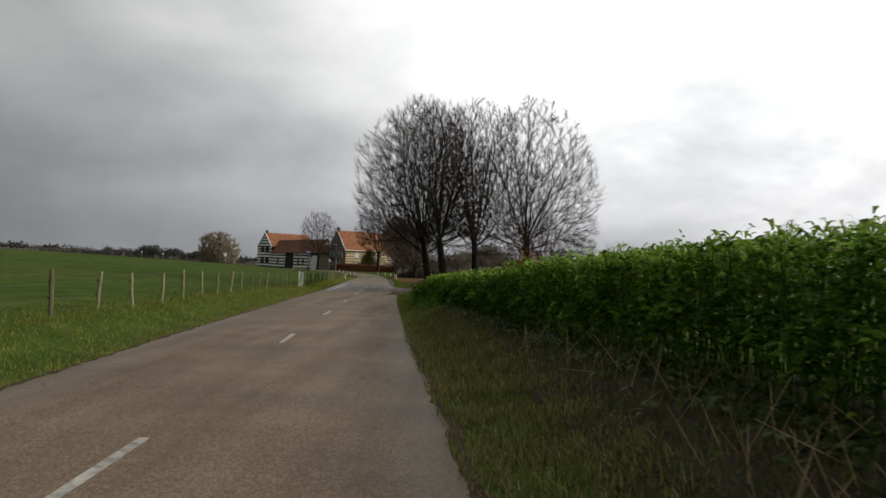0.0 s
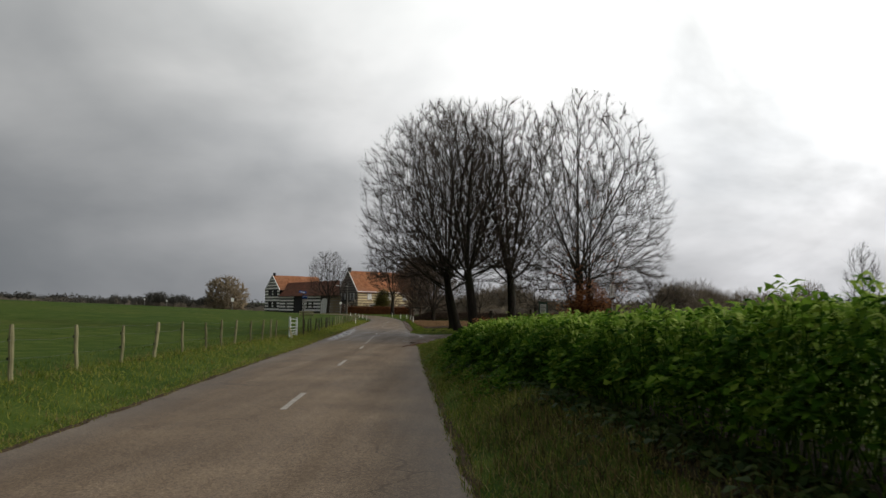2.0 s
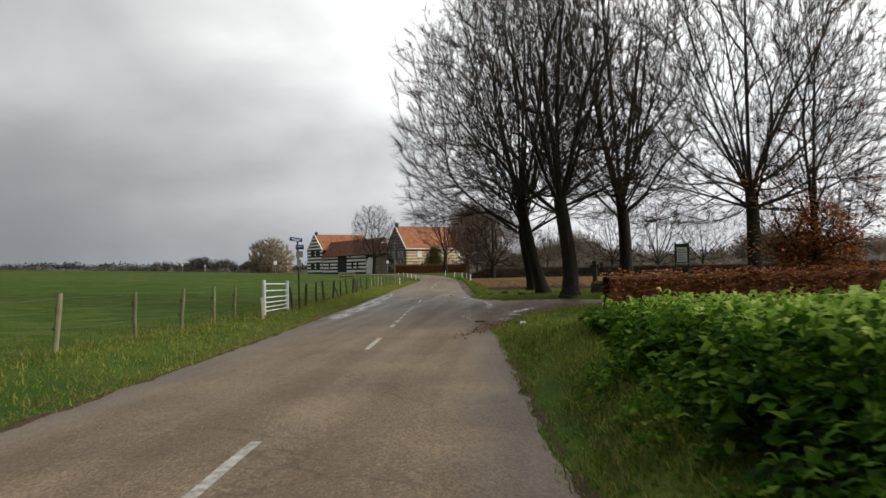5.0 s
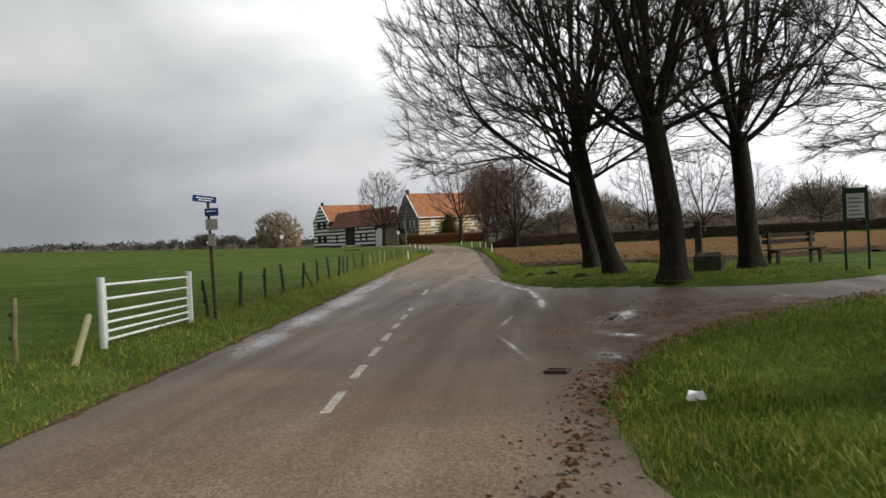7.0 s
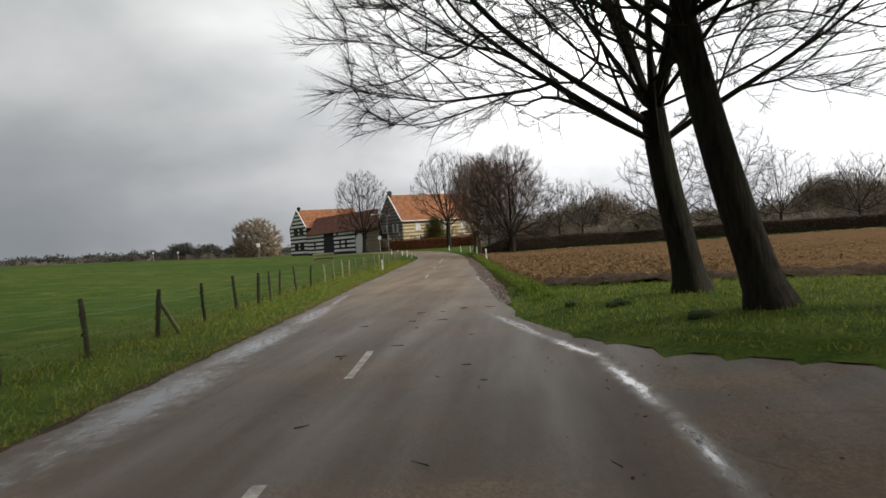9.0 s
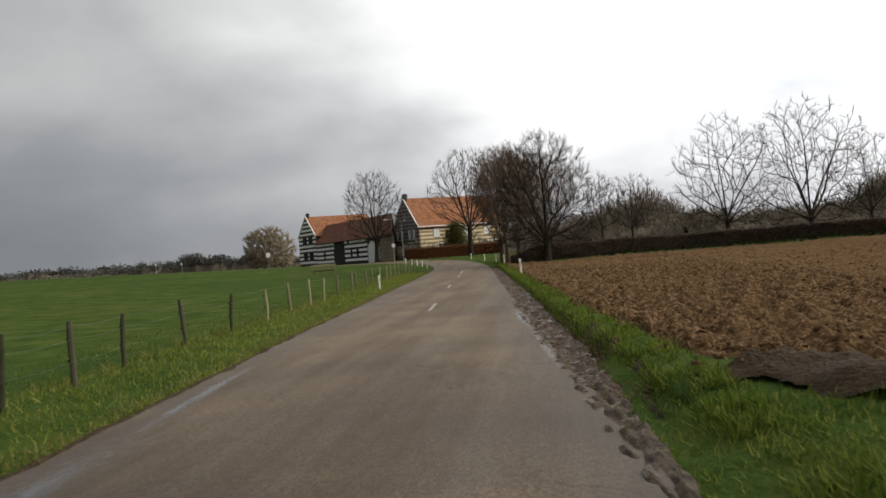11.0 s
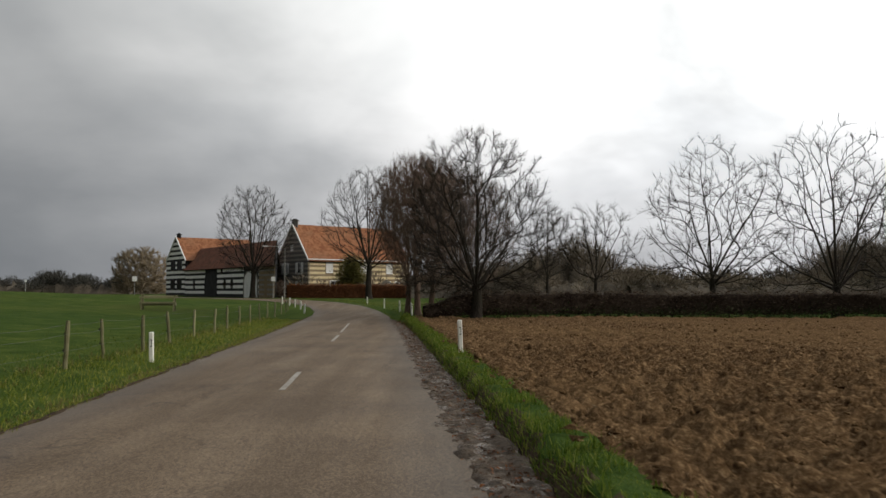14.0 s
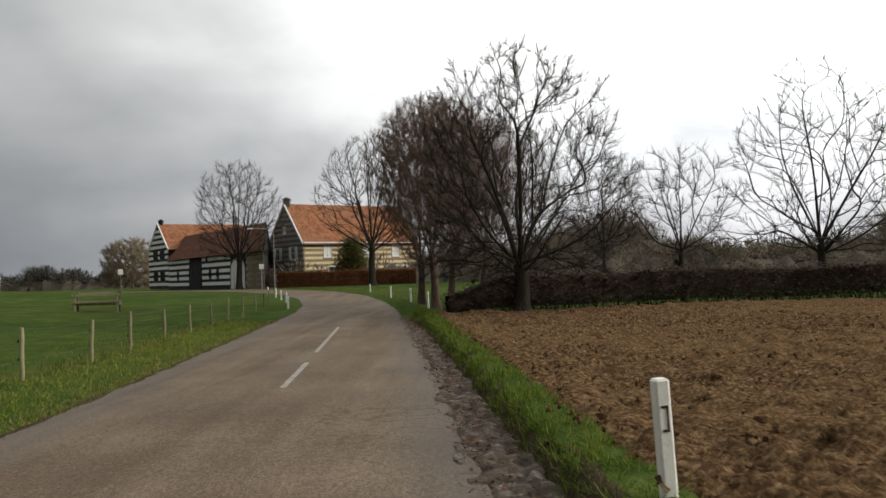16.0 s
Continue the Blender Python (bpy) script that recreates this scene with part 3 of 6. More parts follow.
# broken centre line
for a, b in [(-8.0, -5.2), (5.3, 7.5), (17.2, 19.6), (27.8, 30.6), (38.9, 41.7), (50.0, 52.6), (56.0, 57.1), (57.95, 58.95), (59.75, 60.75), (61.5, 62.5), (63.3, 64.3), (65.0, 66.0), (66.9, 67.7), (72.0, 74.5), (100.4, 103.6), (114.1, 117.2), (127.7, 131.5), (133.8, 143.4)]:
    ys = np.linspace(a, b, 8)
    ln = np.stack([mid(ys) + np.interp(ys, [0, 8, 20, 42, 52, 62, 75, 100, 117, 145], [-0.2, -0.17, -0.06, 0.08, 0.04, 0.04, 0.06, 0.12, 0.14, 0.24]), ys], 1)
    part("lane_mark", ribbon(ln, -0.05, 0.05, "lane_mark", M["line"], lambda x, y, o: np.full(x.shape, 0.0395 + 0.0), 2, 0.006), road, "worn white paint dash")

# ---- bare trees: a trunk, leaders out of its fork, limbs, laterals and twigs, each order fanning out of the last ----


def rings(center, direction, radius, sides):
    d = direction / (np.linalg.norm(direction, axis=1)[:, None] + 1e-9)
    ref = np.where(np.abs(d[:, 2:3]) < 0.95, np.array([[0, 0, 1.0]]), np.array([[1.0, 0, 0]]))
    u = np.cross(ref, d)
    u /= np.linalg.norm(u, axis=1)[:, None] + 1e-9
    w = np.cross(d, u)
    a = np.arange(sides) * 2 * np.pi / sides
    return center[:, None] + radius[:, None, None] * (u[:, None] * np.cos(a)[None, :, None] + w[:, None] * np.sin(a)[None, :, None])


def limbs(p0, d0, r0, p1, d1, r1, sides):
    a, b = rings(p0, d0, r0, sides), rings(p1, d1, r1, sides)
    n = len(p0)
    V = np.concatenate([a, b], 1).reshape(-1, 3)
    k = np.arange(sides)
    j = (k + 1) % sides
    one = np.stack([k, j, j + sides, k + sides], 1)
    F = (np.arange(n)[:, None, None] * 2 * sides + one[None]).reshape(-1, 4)
    return V, F


def unit(v):
    return v / (np.linalg.norm(v, axis=-1, keepdims=True) + 1e-9)


class Crown:
    """The room a crown may fill: a lumpy dome, widest at the height belly, tucked in below."""

    def __init__(self, rg, cx, cy, radius, z0, z1, belly=0.34, foot=0.75, peak=0.5, lump=0.07):
        self.c, self.r, self.z0, self.z1, self.belly, self.foot, self.peak, self.lump = (cx, cy), radius, z0, z1, belly, foot, peak, lump
        self.ph = rg.uniform(0, 6.28, 4)

    def fill(self, p):
        """Under 1 inside."""
        x, y = p[..., 0] - self.c[0], p[..., 1] - self.c[1]
        z = (p[..., 2] - self.z0) / (self.z1 - self.z0)
        a = np.arctan2(y, x)
        above = np.clip(1 - (np.maximum(z - self.belly, 0) / (1 - self.belly)) ** 2, 0, 1) ** self.peak
        below = self.foot + (1 - self.foot) * np.sin(np.pi / 2 * np.clip(z / self.belly, 0, 1))
        w = np.where(z > self.belly, above, below)
        w = w * (1 + self.lump * (np.sin(3 * a + 5 * z + self.ph[0]) + 0.7 * np.sin(5 * a - 9 * z + self.ph[1]) + 0.6 * np.sin(8 * a + 14 * z + self.ph[2])))
        out = np.hypot(x, y) / (self.r * np.maximum(w, 0.02))
        return np.where(z < -0.15, 2.0, np.where(z > 1.0, 2.0, out))


def march(rg, room, start, way, length, steps, rise, wander, droop=0.0):
    """Lets shoots run from start along way, lifting by rise a metre, until their length or the crown's room ends."""
    n = len(start)
    P = np.zeros((n, steps + 1, 3))
    P[:, 0] = start
    d = unit(way)
    h = (length / steps)[:, None]
    alive = np.ones(n, bool)
    count = np.zeros(n, int)
    for k in range(steps):
        t = k / steps
        d = unit(d + h * (np.array((0, 0, 1.0)) * (rise * (0.4 + 0.9 * t) - droop * (1 - t)) + wander * rg.normal(0, 1, (n, 3))))
        q = P[:, k] + d * h
        alive &= room.fill(q) < 1.0
        P[:, k + 1] = np.where(alive[:, None], q, P[:, k])
        count += alive
    return P, count


def fill_out(rg, pos, par, first, pts, way=0.12, bend=0.9, long=0.7, jitter=0.02):
    """Joins every point of the crown to the wood that gives it the shortest, straightest way to the root."""
    m, room = len(pos), len(pos) + 4 * len(pts)
    pos, par = np.concatenate([pos, np.zeros((room - m, 3))]), np.concatenate([par, np.full(room - m, -1)])
    aim_d, plen = np.zeros((room, 3)), np.zeros(room)
    for k in range(1, m):
        d = pos[k] - pos[par[k]]
        L = np.linalg.norm(d)
        plen[k] = plen[par[k]] + L
        aim_d[k] = d / (L + 1e-9)
    plen[:m] -= plen[first]
    plen[:first] = 1e6
    for p in pts[np.argsort(np.linalg.norm(pts - pos[first], axis=1))]:
        d = p - pos[:m]
        L = np.sqrt((d * d).sum(1)) + 1e-6
        k = int((L * (1 + bend * (1 - (d * aim_d[:m]).sum(1) / L)) + way * plen[:m]).argmin())
        if L[k] < 0.08:
            continue
        cells = 1 + int(L[k] / long)
        a, v, bow, prev = pos[k].copy(), d[k], aim_d[k] * L[k] * 0.25, k
        for c in range(1, cells + 1):
            if m == room:
                break
            t = c / cells
            pos[m] = a + v * t + bow * t * (1 - t) * 2 + (rg.normal(0, jitter, 3) if c < cells else 0)
            par[m] = prev
            e = pos[m] - pos[prev]
            l = np.linalg.norm(e)
            aim_d[m], plen[m] = e / (l + 1e-9), plen[prev] + l
            prev = m
            m += 1
    return pos[:m], par[:m]


def crown_points(rg, room, n, shell):
    """Points strewn in the crown's room, denser towards its outside."""
    out = np.zeros((0, 3))
    lo = np.array((room.c[0] - room.r * 1.2, room.c[1] - room.r * 1.2, room.z0))
    hi = np.array((room.c[0] + room.r * 1.2, room.c[1] + room.r * 1.2, room.z1))
    while len(out) < n:
        p = lo + (hi - lo) * rg.uniform(0, 1, (n * 2, 3))
        f = room.fill(p)
        up = (p[:, 2] - room.z0) / (room.z1 - room.z0)
        out = np.concatenate([out, p[(f < 1) & (rg.uniform(0, 1, len(p)) < shell + (1 - shell) * np.maximum(f, up) ** 2)]])
    return out[:n]


def tree(name, x, y, height, radius, fork, trunk_r, seed, label, mat="lime_bark", lean=(0, 0), low=0.2, belly=0.34, foot=0.75, peak=0.5, shift=(0, 0), group="", category="tree",
         leaders=5, splay=20, n=2000, rise=0.05, wander=0.10, droop=0.0, tip=0.006, twig=0.006, twigs=4, twig_len=0.8, fuzz=0.28, sweep=0.2, bow=0.0, lump=0.06, low_limbs=7, flare=1.6, slim=1.2, way=0.12, bend=0.9, even=4, shell=0.45, jitter=0.02, twig_mat=""):
    rg = np.random.default_rng(seed)
    z = float(land(x, y)) - 0.08
    reach = twig_len * 0.6
    room = Crown(rg, lean[0] * 1.3 + shift[0], lean[1] * 1.3 + shift[1], radius - reach, height * low, height - reach, belly, foot, peak, lump)
    # trunk
    nt = 12
    t = np.linspace(0, 1, nt)
    ph = rg.uniform(0, 6)
    trunk = np.stack([lean[0] * t + bow * np.sin(math.pi * t) + 0.035 * np.sin(5 * t + ph), lean[1] * t + 0.04 * np.sin(4 * t + ph), (fork + 0.2) * t], 1)
    rad = trunk_r * (1 - 0.2 * t) * (1 + (flare - 1) * np.exp(-(fork + 0.2) * t / 0.28))
    sides = 16
    V = rings(trunk, np.gradient(trunk, axis=0), rad, sides)
    a = np.arange(sides) * 2 * np.pi / sides
    ridge = 1 + 0.05 * np.sin(5 * a + 2.2 * t[:, None] + ph) + 0.10 * np.exp(-trunk[:, 2:3] / 0.3) * np.sin(4 * a + ph)
    V = trunk[:, None] + (V - trunk[:, None]) * ridge[..., None]
    i = np.arange(nt * sides).reshape(nt, sides)
    F = np.stack([i[:-1], np.roll(i[:-1], -1, 1), np.roll(i[1:], -1, 1), i[1:]], -1).reshape(-1, 4)
    ob = thing(name, None, label, category, group, at=(x, y, z))
    part("trunk", mesh_of("trunk", V.reshape(-1, 3), F, M[mat], True), ob)
    # leaders: one nearly upright, the rest splayed round it; low limbs out of the trunk's top
    k = np.arange(leaders)
    az = ph + k * 2.4 + rg.normal(0, 0.25, leaders)
    tilt = np.radians(np.where(k == 0, 3, splay * np.sqrt((k + 0.3) / leaders) * rg.uniform(0.85, 1.15, leaders)))
    ways = np.stack([np.sin(tilt) * np.cos(az), np.sin(tilt) * np.sin(az), np.cos(tilt)], 1)
    ways += np.array((room.c[0] - trunk[-1, 0], room.c[1] - trunk[-1, 1], 0)) / max(height - fork, 1)
    at = np.where(k == 0, nt - 1, np.where(k % 3 == 2, nt - 2, nt - 1))
    P1, c1 = march(rg, room, trunk[at], ways, np.full(leaders, (height - fork) * 0.82), 14, rise, wander * np.where(k == 0, 0.3, 0.6)[:, None])
    az = ph + 1.1 + np.arange(low_limbs) * 2.399 + rg.normal(0, 0.2, low_limbs)
    el = np.radians(rg.uniform(12, 45, low_limbs))
    at_low = rg.integers(nt - 3, nt, low_limbs)
    PL, cL = march(rg, room, trunk[at_low], np.stack([np.cos(el) * np.cos(az), np.cos(el) * np.sin(az), np.sin(el)], 1), np.full(low_limbs, radius * 0.8), 9, rise * 1.4, wander * 0.8, droop)
    pos, par = [trunk], list(range(-1, nt - 1))
    for P, c, roots in ((P1, c1, at), (PL, cL, at_low)):
        for q, m, root in zip(P, c, roots):
            size = sum(len(p) for p in pos)
            pos.append(q[1:m + 1])
            par += [int(root)] * (m > 0) + list(range(size, size + m - 1))
    stem = sum(len(p) for p in pos)
    pos, par = fill_out(rg, np.concatenate(pos), np.array(par), nt - 3, crown_points(rg, room, n, shell), way, bend, jitter=jitter)
    # girth: every stretch carries what grows out of it
    m = len(pos)
    acc, rad, big = np.zeros(m), np.zeros(m), np.full(m, -1)
    for i in range(m - 1, 0, -1):
        rad[i] = tip if acc[i] == 0 else acc[i] ** (1 / 2.1)
        acc[par[i]] += rad[i] ** 2.1
        if big[par[i]] < 0 or rad[i] > rad[big[par[i]]]:
            big[par[i]] = i
    rad[0] = rad[1]
    rad = np.maximum(tip, trunk_r * 0.86 * (rad / rad[1]) ** slim)
    free = np.nonzero((big >= 0) & (np.arange(m) >= nt))[0]
    for _ in range(even):
        pos[free] = 0.5 * pos[free] + 0.25 * (pos[par[free]] + pos[big[free]])
    i = np.arange(nt, m)
    p = par[i]
    own = pos[i] - pos[p]
    main = (big[p] == i) & (p >= nt)
    d0 = np.where(main[:, None], pos[p] - pos[np.maximum(par[p], 0)], own)
    r0 = np.where(main, rad[p], np.minimum(rad[i] * 1.15, rad[p]))
    VV, FF, off = [], [], 0
    for sides, sel in ((9, rad[i] > 0.06), (5, (rad[i] <= 0.06) & (rad[i] > 0.022)), (3, rad[i] <= 0.022)):
        if sel.any():
            V, F = limbs(pos[p][sel], d0[sel], r0[sel], pos[i][sel], own[sel], rad[i][sel], sides)
            VV.append(V)
            FF.append(F + off)
            off += len(V)
    part("crown", mesh_of("crown", np.concatenate(VV), np.concatenate(FF), M[mat], True), ob)
    # the spray of twigs outside, each a three-sided spike
    ends = np.repeat(np.nonzero((rad < tip * 2.6) & (np.arange(m) >= nt))[0], twigs)
    s = pos[ends] + (pos[par[ends]] - pos[ends]) * rg.uniform(0, 0.9, (len(ends), 1))
    d = unit(pos[ends] - pos[par[ends]])
    out = unit(pos[ends] - pos[nt - 1])
    d = unit(0.6 * d + 0.45 * out + rg.normal(0, fuzz, d.shape) + np.array((0, 0, sweep - droop)))
    end = s + d * (twig_len * rg.uniform(0.4, 1.25, len(ends)))[:, None]
    spike_v = np.concatenate([rings(s, d, np.full(len(s), twig), 3), end[:, None]], 1).reshape(-1, 3)
    i = np.arange(len(s))[:, None] * 4
    spikes = np.concatenate([i + np.array([[0, 1, 3]]), i + np.array([[1, 2, 3]]), i + np.array([[2, 0, 3]])])
    part("spray", mesh_of("spray", spike_v, spikes, M[twig_mat or mat], True), ob)["kind"] = "stuff"
    return ob, end


LIME = "tall bare lime tree with dense upswept twigs"
SHAPE = dict(group="lime trees by the junction", twig_mat="lime_twig", tip=0.0054, twig=0.0050, twigs=8, twig_len=0.66, bend=1.1, slim=1.05, fuzz=0.32, even=4, flare=1.5)
tree("lime_tree", -1.8, 78.4, 17.6, 6.6, 3.2, 0.275, 11, LIME + " leaning over the road", lean=(-0.45, 0.1), shift=(-0.35, -0.3), low=0.19, belly=0.24, foot=0.9, leaders=9, splay=34, n=4600, low_limbs=12, droop=0.05, **SHAPE)
tree("lime_tree", -1.4, 74.8, 16.6, 4.9, 4.0, 0.265, 12, LIME + " with a slanting trunk", lean=(-0.95, 0.2), low=0.26, belly=0.3, foot=0.8, leaders=7, splay=24, n=3000, low_limbs=8, **SHAPE)
tree("lime_tree", -0.5, 69.6, 15.6, 4.5, 3.8, 0.315, 13, LIME + " on a root mound", lean=(-0.28, 0.2), low=0.26, belly=0.3, foot=0.8, leaders=7, splay=24, n=3000, low_limbs=8, bow=0.1, **SHAPE)
tree("lime_tree", 2.35, 73.6, 16.8, 4.5, 3.7, 0.305, 14, LIME + " beside a bench", lean=(-0.25, 0.2), low=0.26, belly=0.34, foot=0.72, leaders=7, splay=24, n=3000, low_limbs=6, **SHAPE)
tree("lime_tree", 6.0, 66.6, 15.5, 5.7, 3.7, 0.265, 15, LIME + " behind the low hedge", lean=(-0.15, 0.1), shift=(0.3, 0), low=0.17, belly=0.28, foot=0.88, leaders=9, splay=38, n=4600, low_limbs=12, **SHAPE)

# turf lips along the mouth of the lane
def lip_z(x, y, o):
    rim = smooth(0.0, 0.22, np.abs(o))
    return lane_z(x, y) + 0.004 + 0.045 * rim + 0.13 * smooth(0.15, 0.7, np.abs(o)) * smooth(2.7, 4.0, x - mid(y)) - 0.16 * smooth(0.5, 0.85, np.abs(o))


lip = thing("turf_edge", None, "worn turf edge along the mouth of the lane", "verge", kind="structure")
for line, lo, hi in ((resample(FAR[2:-1], 0.12), -0.85, 0.03),):
    part("turf", ribbon(line, lo, hi, "turf", M["grass"], lip_z, 9, 0.07), lip)
# trees by the farm and along the dark hedge
FAR_WOOD = dict(mat="oak_bark", slim=1.08, tip=0.008, twig=0.009)
tree("lime_tree", -31.4, 209.4, 14.8, 5.4, 3.4, 0.34, 21, "bare lime tree in front of the striped barn", low=0.22, belly=0.38, foot=0.65, leaders=7, splay=32, n=1500, twigs=5, **FAR_WOOD)
tree("lime_tree", -16.6, 206.0, 16.8, 6.2, 4.0, 0.38, 22, "bare lime tree in front of the long hedge", low=0.24, belly=0.42, foot=0.55, leaders=7, splay=32, n=1300, twigs=5, **FAR_WOOD)
GC = "thicket of trees by the bend"
for k, (x, y, h, r, shift) in enumerate([(-9.1, 155.6, 10.6, 3.3, 0.3), (-10.0, 162.0, 11.9, 3.7, 0.5), (-8.4, 161.5, 11.6, 3.6, 0.6), (-6.6, 166.0, 11.2, 4.0, 0.6)]):
    tree("roadside_tree", x, y, h, r, 2.1, 0.21, 31 + k, "dark bare tree crowded into a roadside thicket", "red_bark", group=GC, low=0.2 - 0.03 * k, belly=0.55, foot=0.35, lean=(-0.2 + 0.15 * k, 0), shift=(shift, 0), leaders=6, splay=22, n=1800, tip=0.006, twig=0.0062, twigs=9, low_limbs=8, sweep=0.3, fuzz=0.34)
tree("oak_tree", -5.7, 148.7, 11.5, 4.6, 1.8, 0.31, 41, "bare spreading oak behind the dark hedge", "oak_bark", low=0.13, belly=0.3, foot=0.9, leaders=6, splay=46, shift=(0.1, 0), n=2000, wander=0.3, rise=0.08, tip=0.0075, twig=0.007, twigs=7, fuzz=0.42, sweep=0.12, slim=1.12, low_limbs=10, lump=0.12, bend=0.6, even=2, jitter=0.05)
WALNUT = dict(slim=1.06, wander=0.19, rise=0.07, tip=0.0085, twig=0.0085, twigs=5, lump=0.10, mat="oak_bark", fuzz=0.4, bend=0.6, even=2, jitter=0.06, twig_len=0.6)
tree("walnut_tree", 11.0, 160.4, 13.2, 5.8, 2.4, 0.25, 51, "bare pale walnut tree with an open crown", low=0.14, belly=0.26, foot=0.9, peak=0.6, leaders=5, splay=44, n=800, low_limbs=9, **WALNUT)
tree("walnut_tree", 16.2, 153.0, 12.7, 6.0, 1.9, 0.26, 52, "bare walnut tree forking low over the hedge", low=0.12, belly=0.34, foot=0.85, leaders=5, splay=42, n=900, low_limbs=7, **WALNUT)
tree("fruit_tree", 1.6, 152.5, 7.4, 2.9, 2.2, 0.11, 53, "small bare fruit tree behind the hedge", low=0.28, belly=0.5, foot=0.5, leaders=4, splay=36, n=300, low_limbs=4, **WALNUT)
tree("fruit_tree", -0.4, 160.0, 8.2, 2.4, 2.4, 0.10, 54, "slender bare fruit tree behind the hedge", low=0.28, belly=0.5, foot=0.5, leaders=3, splay=20, n=300, low_limbs=3, **WALNUT)
tree("garden_tree", 23.5, 160.0, 10.0, 4.8, 2.2, 0.17, 55, "bare orchard tree beyond the dark hedge", low=0.18, leaders=5, splay=42, n=550, **WALNUT)
tree("garden_tree", 31.0, 158.0, 9.0, 4.6, 2.0, 0.16, 56, "bare orchard tree beyond the dark hedge", low=0.18, leaders=5, splay=42, n=550, **WALNUT)
tree("birch_tree", 46.0, 118.0, 11.0, 2.6, 3.0, 0.13, 57, "slender bare birch standing in the fields", low=0.22, leaders=2, splay=10, n=500, **FAR_WOOD)

# ---- leaves ----


def leaf_cloud(centres, size, rg, droop=0.3, wide=0.45, up=0.35):
    """One folded leaf of two quads a centre: tip and base lower than the crease."""
    n = len(centres)
    a = rg.uniform(0, 2 * np.pi, n)
    L = size * rg.uniform(0.6, 1.35, n)
    d = np.stack([np.cos(a), np.sin(a), np.zeros(n)], 1)
    s = np.stack([-np.sin(a), np.cos(a), rg.normal(0, 0.25, n)], 1)
    rise = rg.normal(up, 0.35, n)[:, None] * np.array([[0, 0, 1.0]])
    fall = -np.abs(rg.normal(droop, 0.25, n))[:, None] * np.array([[0, 0, 1.0]])
    L, W = L[:, None], (L * wide)[:, None]
    base = centres
    m = base + (d + rise) * L * 0.5
    t = m + (d + fall) * L * 0.5
    V = np.stack([base - s * W * 0.18, base + s * W * 0.18, m + s * W * 0.5, m - s * W * 0.5, t + s * W * 0.22, t - s * W * 0.22], 1).reshape(-1, 3)
    i = np.arange(n)[:, None] * 6
    F = np.concatenate([i + np.array([[0, 1, 2, 3]]), i + np.array([[3, 2, 4, 5]])])
    return V, F


def blade_cloud(base, h, rg, width=0.012, lean=0.5):
    """Slender tapering blades, each leaning its own way."""
    n = len(base)
    a = rg.uniform(0, 2 * np.pi, n)
    d = np.stack([np.cos(a), np.sin(a), np.zeros(n)], 1)
    s = np.stack([-np.sin(a), np.cos(a), np.zeros(n)], 1) * (width * rg.uniform(0.6, 1.4, n))[:, None]
    h = (h * rg.uniform(0.5, 1.4, n))[:, None]
    k = rg.uniform(0.1, lean, n)[:, None]
    t = base + np.array([[0, 0, 1.0]]) * h * (1.0 - 0.35 * k) + d * h * k
    V = np.stack([base - s, base + s, t + s * 0.25, t - s * 0.25], 1).reshape(-1, 3)
    return V, np.arange(n)[:, None] * 4 + np.array([[0, 1, 2, 3]])


# ---- mustard crop on the bank ----
def crop_front(y):
    return mid(y) + HALF + np.interp(y, [0, 10, 16, 23, 28, 32, 35, 40, 46, 55], [3.1, 2.8, 2.35, 1.8, 1.4, 0.98, 0.78, 0.95, 1.3, 1.3])


def crop_top(y):
    return np.interp(y, [0, 10, 18, 24, 34, 38, 42, 48], [2.1, 2.05, 1.85, 1.58, 1.36, 1.22, 1.03, 0.8])


rg = np.random.default_rng(100)
C = []
n = 44000
y = rg.uniform(-4, 49.5, n)
back = rg.exponential(0.6, n)
front = crop_front(y) + 0.3 * fbm(y, y * 0, 1.7) + 0.2 * fbm(y, y * 0, 6.0)
x = front + back
top = crop_top(y) + 0.10 * fbm(x, y, 2.9) + 0.09 * fbm(x, y, 7.3) + rg.normal(0, 0.05, n)
floor = land(x, y)
f = rg.beta(1.5, 1.0, n)
f = np.clip(f, 0, np.minimum(1, 0.3 + back / 0.9 + 0.15 * fbm(x, y, 3.1)))
z = floor + 0.12 + (top - floor - 0.12) * f
C.append(np.stack([x, y, z], 1))
n = 18000
y = rg.uniform(-4, 56, n)
x = crop_front(y) + 0.4 + 26 * rg.power(0.55, n)
keep = y < 49.5 + 0.24 * (x + 1.0)
x, y = x[keep], y[keep]
top = crop_top(y) + 0.10 * fbm(x, y, 2.9) + 0.10 * fbm(x, y, 7.3) - 0.02
C.append(np.stack([x, y, top - np.abs(rg.normal(0, 0.16, len(x)))], 1))
V, F = leaf_cloud(np.concatenate(C), 0.108, rg, 0.5, 0.6, 0.25)
# young shoots crowning the plants: sprays of small upright leaves, sunlight painted into their pale colour
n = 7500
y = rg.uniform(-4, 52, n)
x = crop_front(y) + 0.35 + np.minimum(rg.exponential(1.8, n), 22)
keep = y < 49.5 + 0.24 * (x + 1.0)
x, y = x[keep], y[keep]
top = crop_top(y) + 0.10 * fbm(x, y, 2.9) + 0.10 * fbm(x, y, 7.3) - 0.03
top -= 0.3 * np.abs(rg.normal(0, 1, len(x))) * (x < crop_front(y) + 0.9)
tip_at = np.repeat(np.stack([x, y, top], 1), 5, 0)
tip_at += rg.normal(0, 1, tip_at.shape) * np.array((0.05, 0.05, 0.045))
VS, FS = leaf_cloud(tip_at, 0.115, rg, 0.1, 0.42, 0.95)
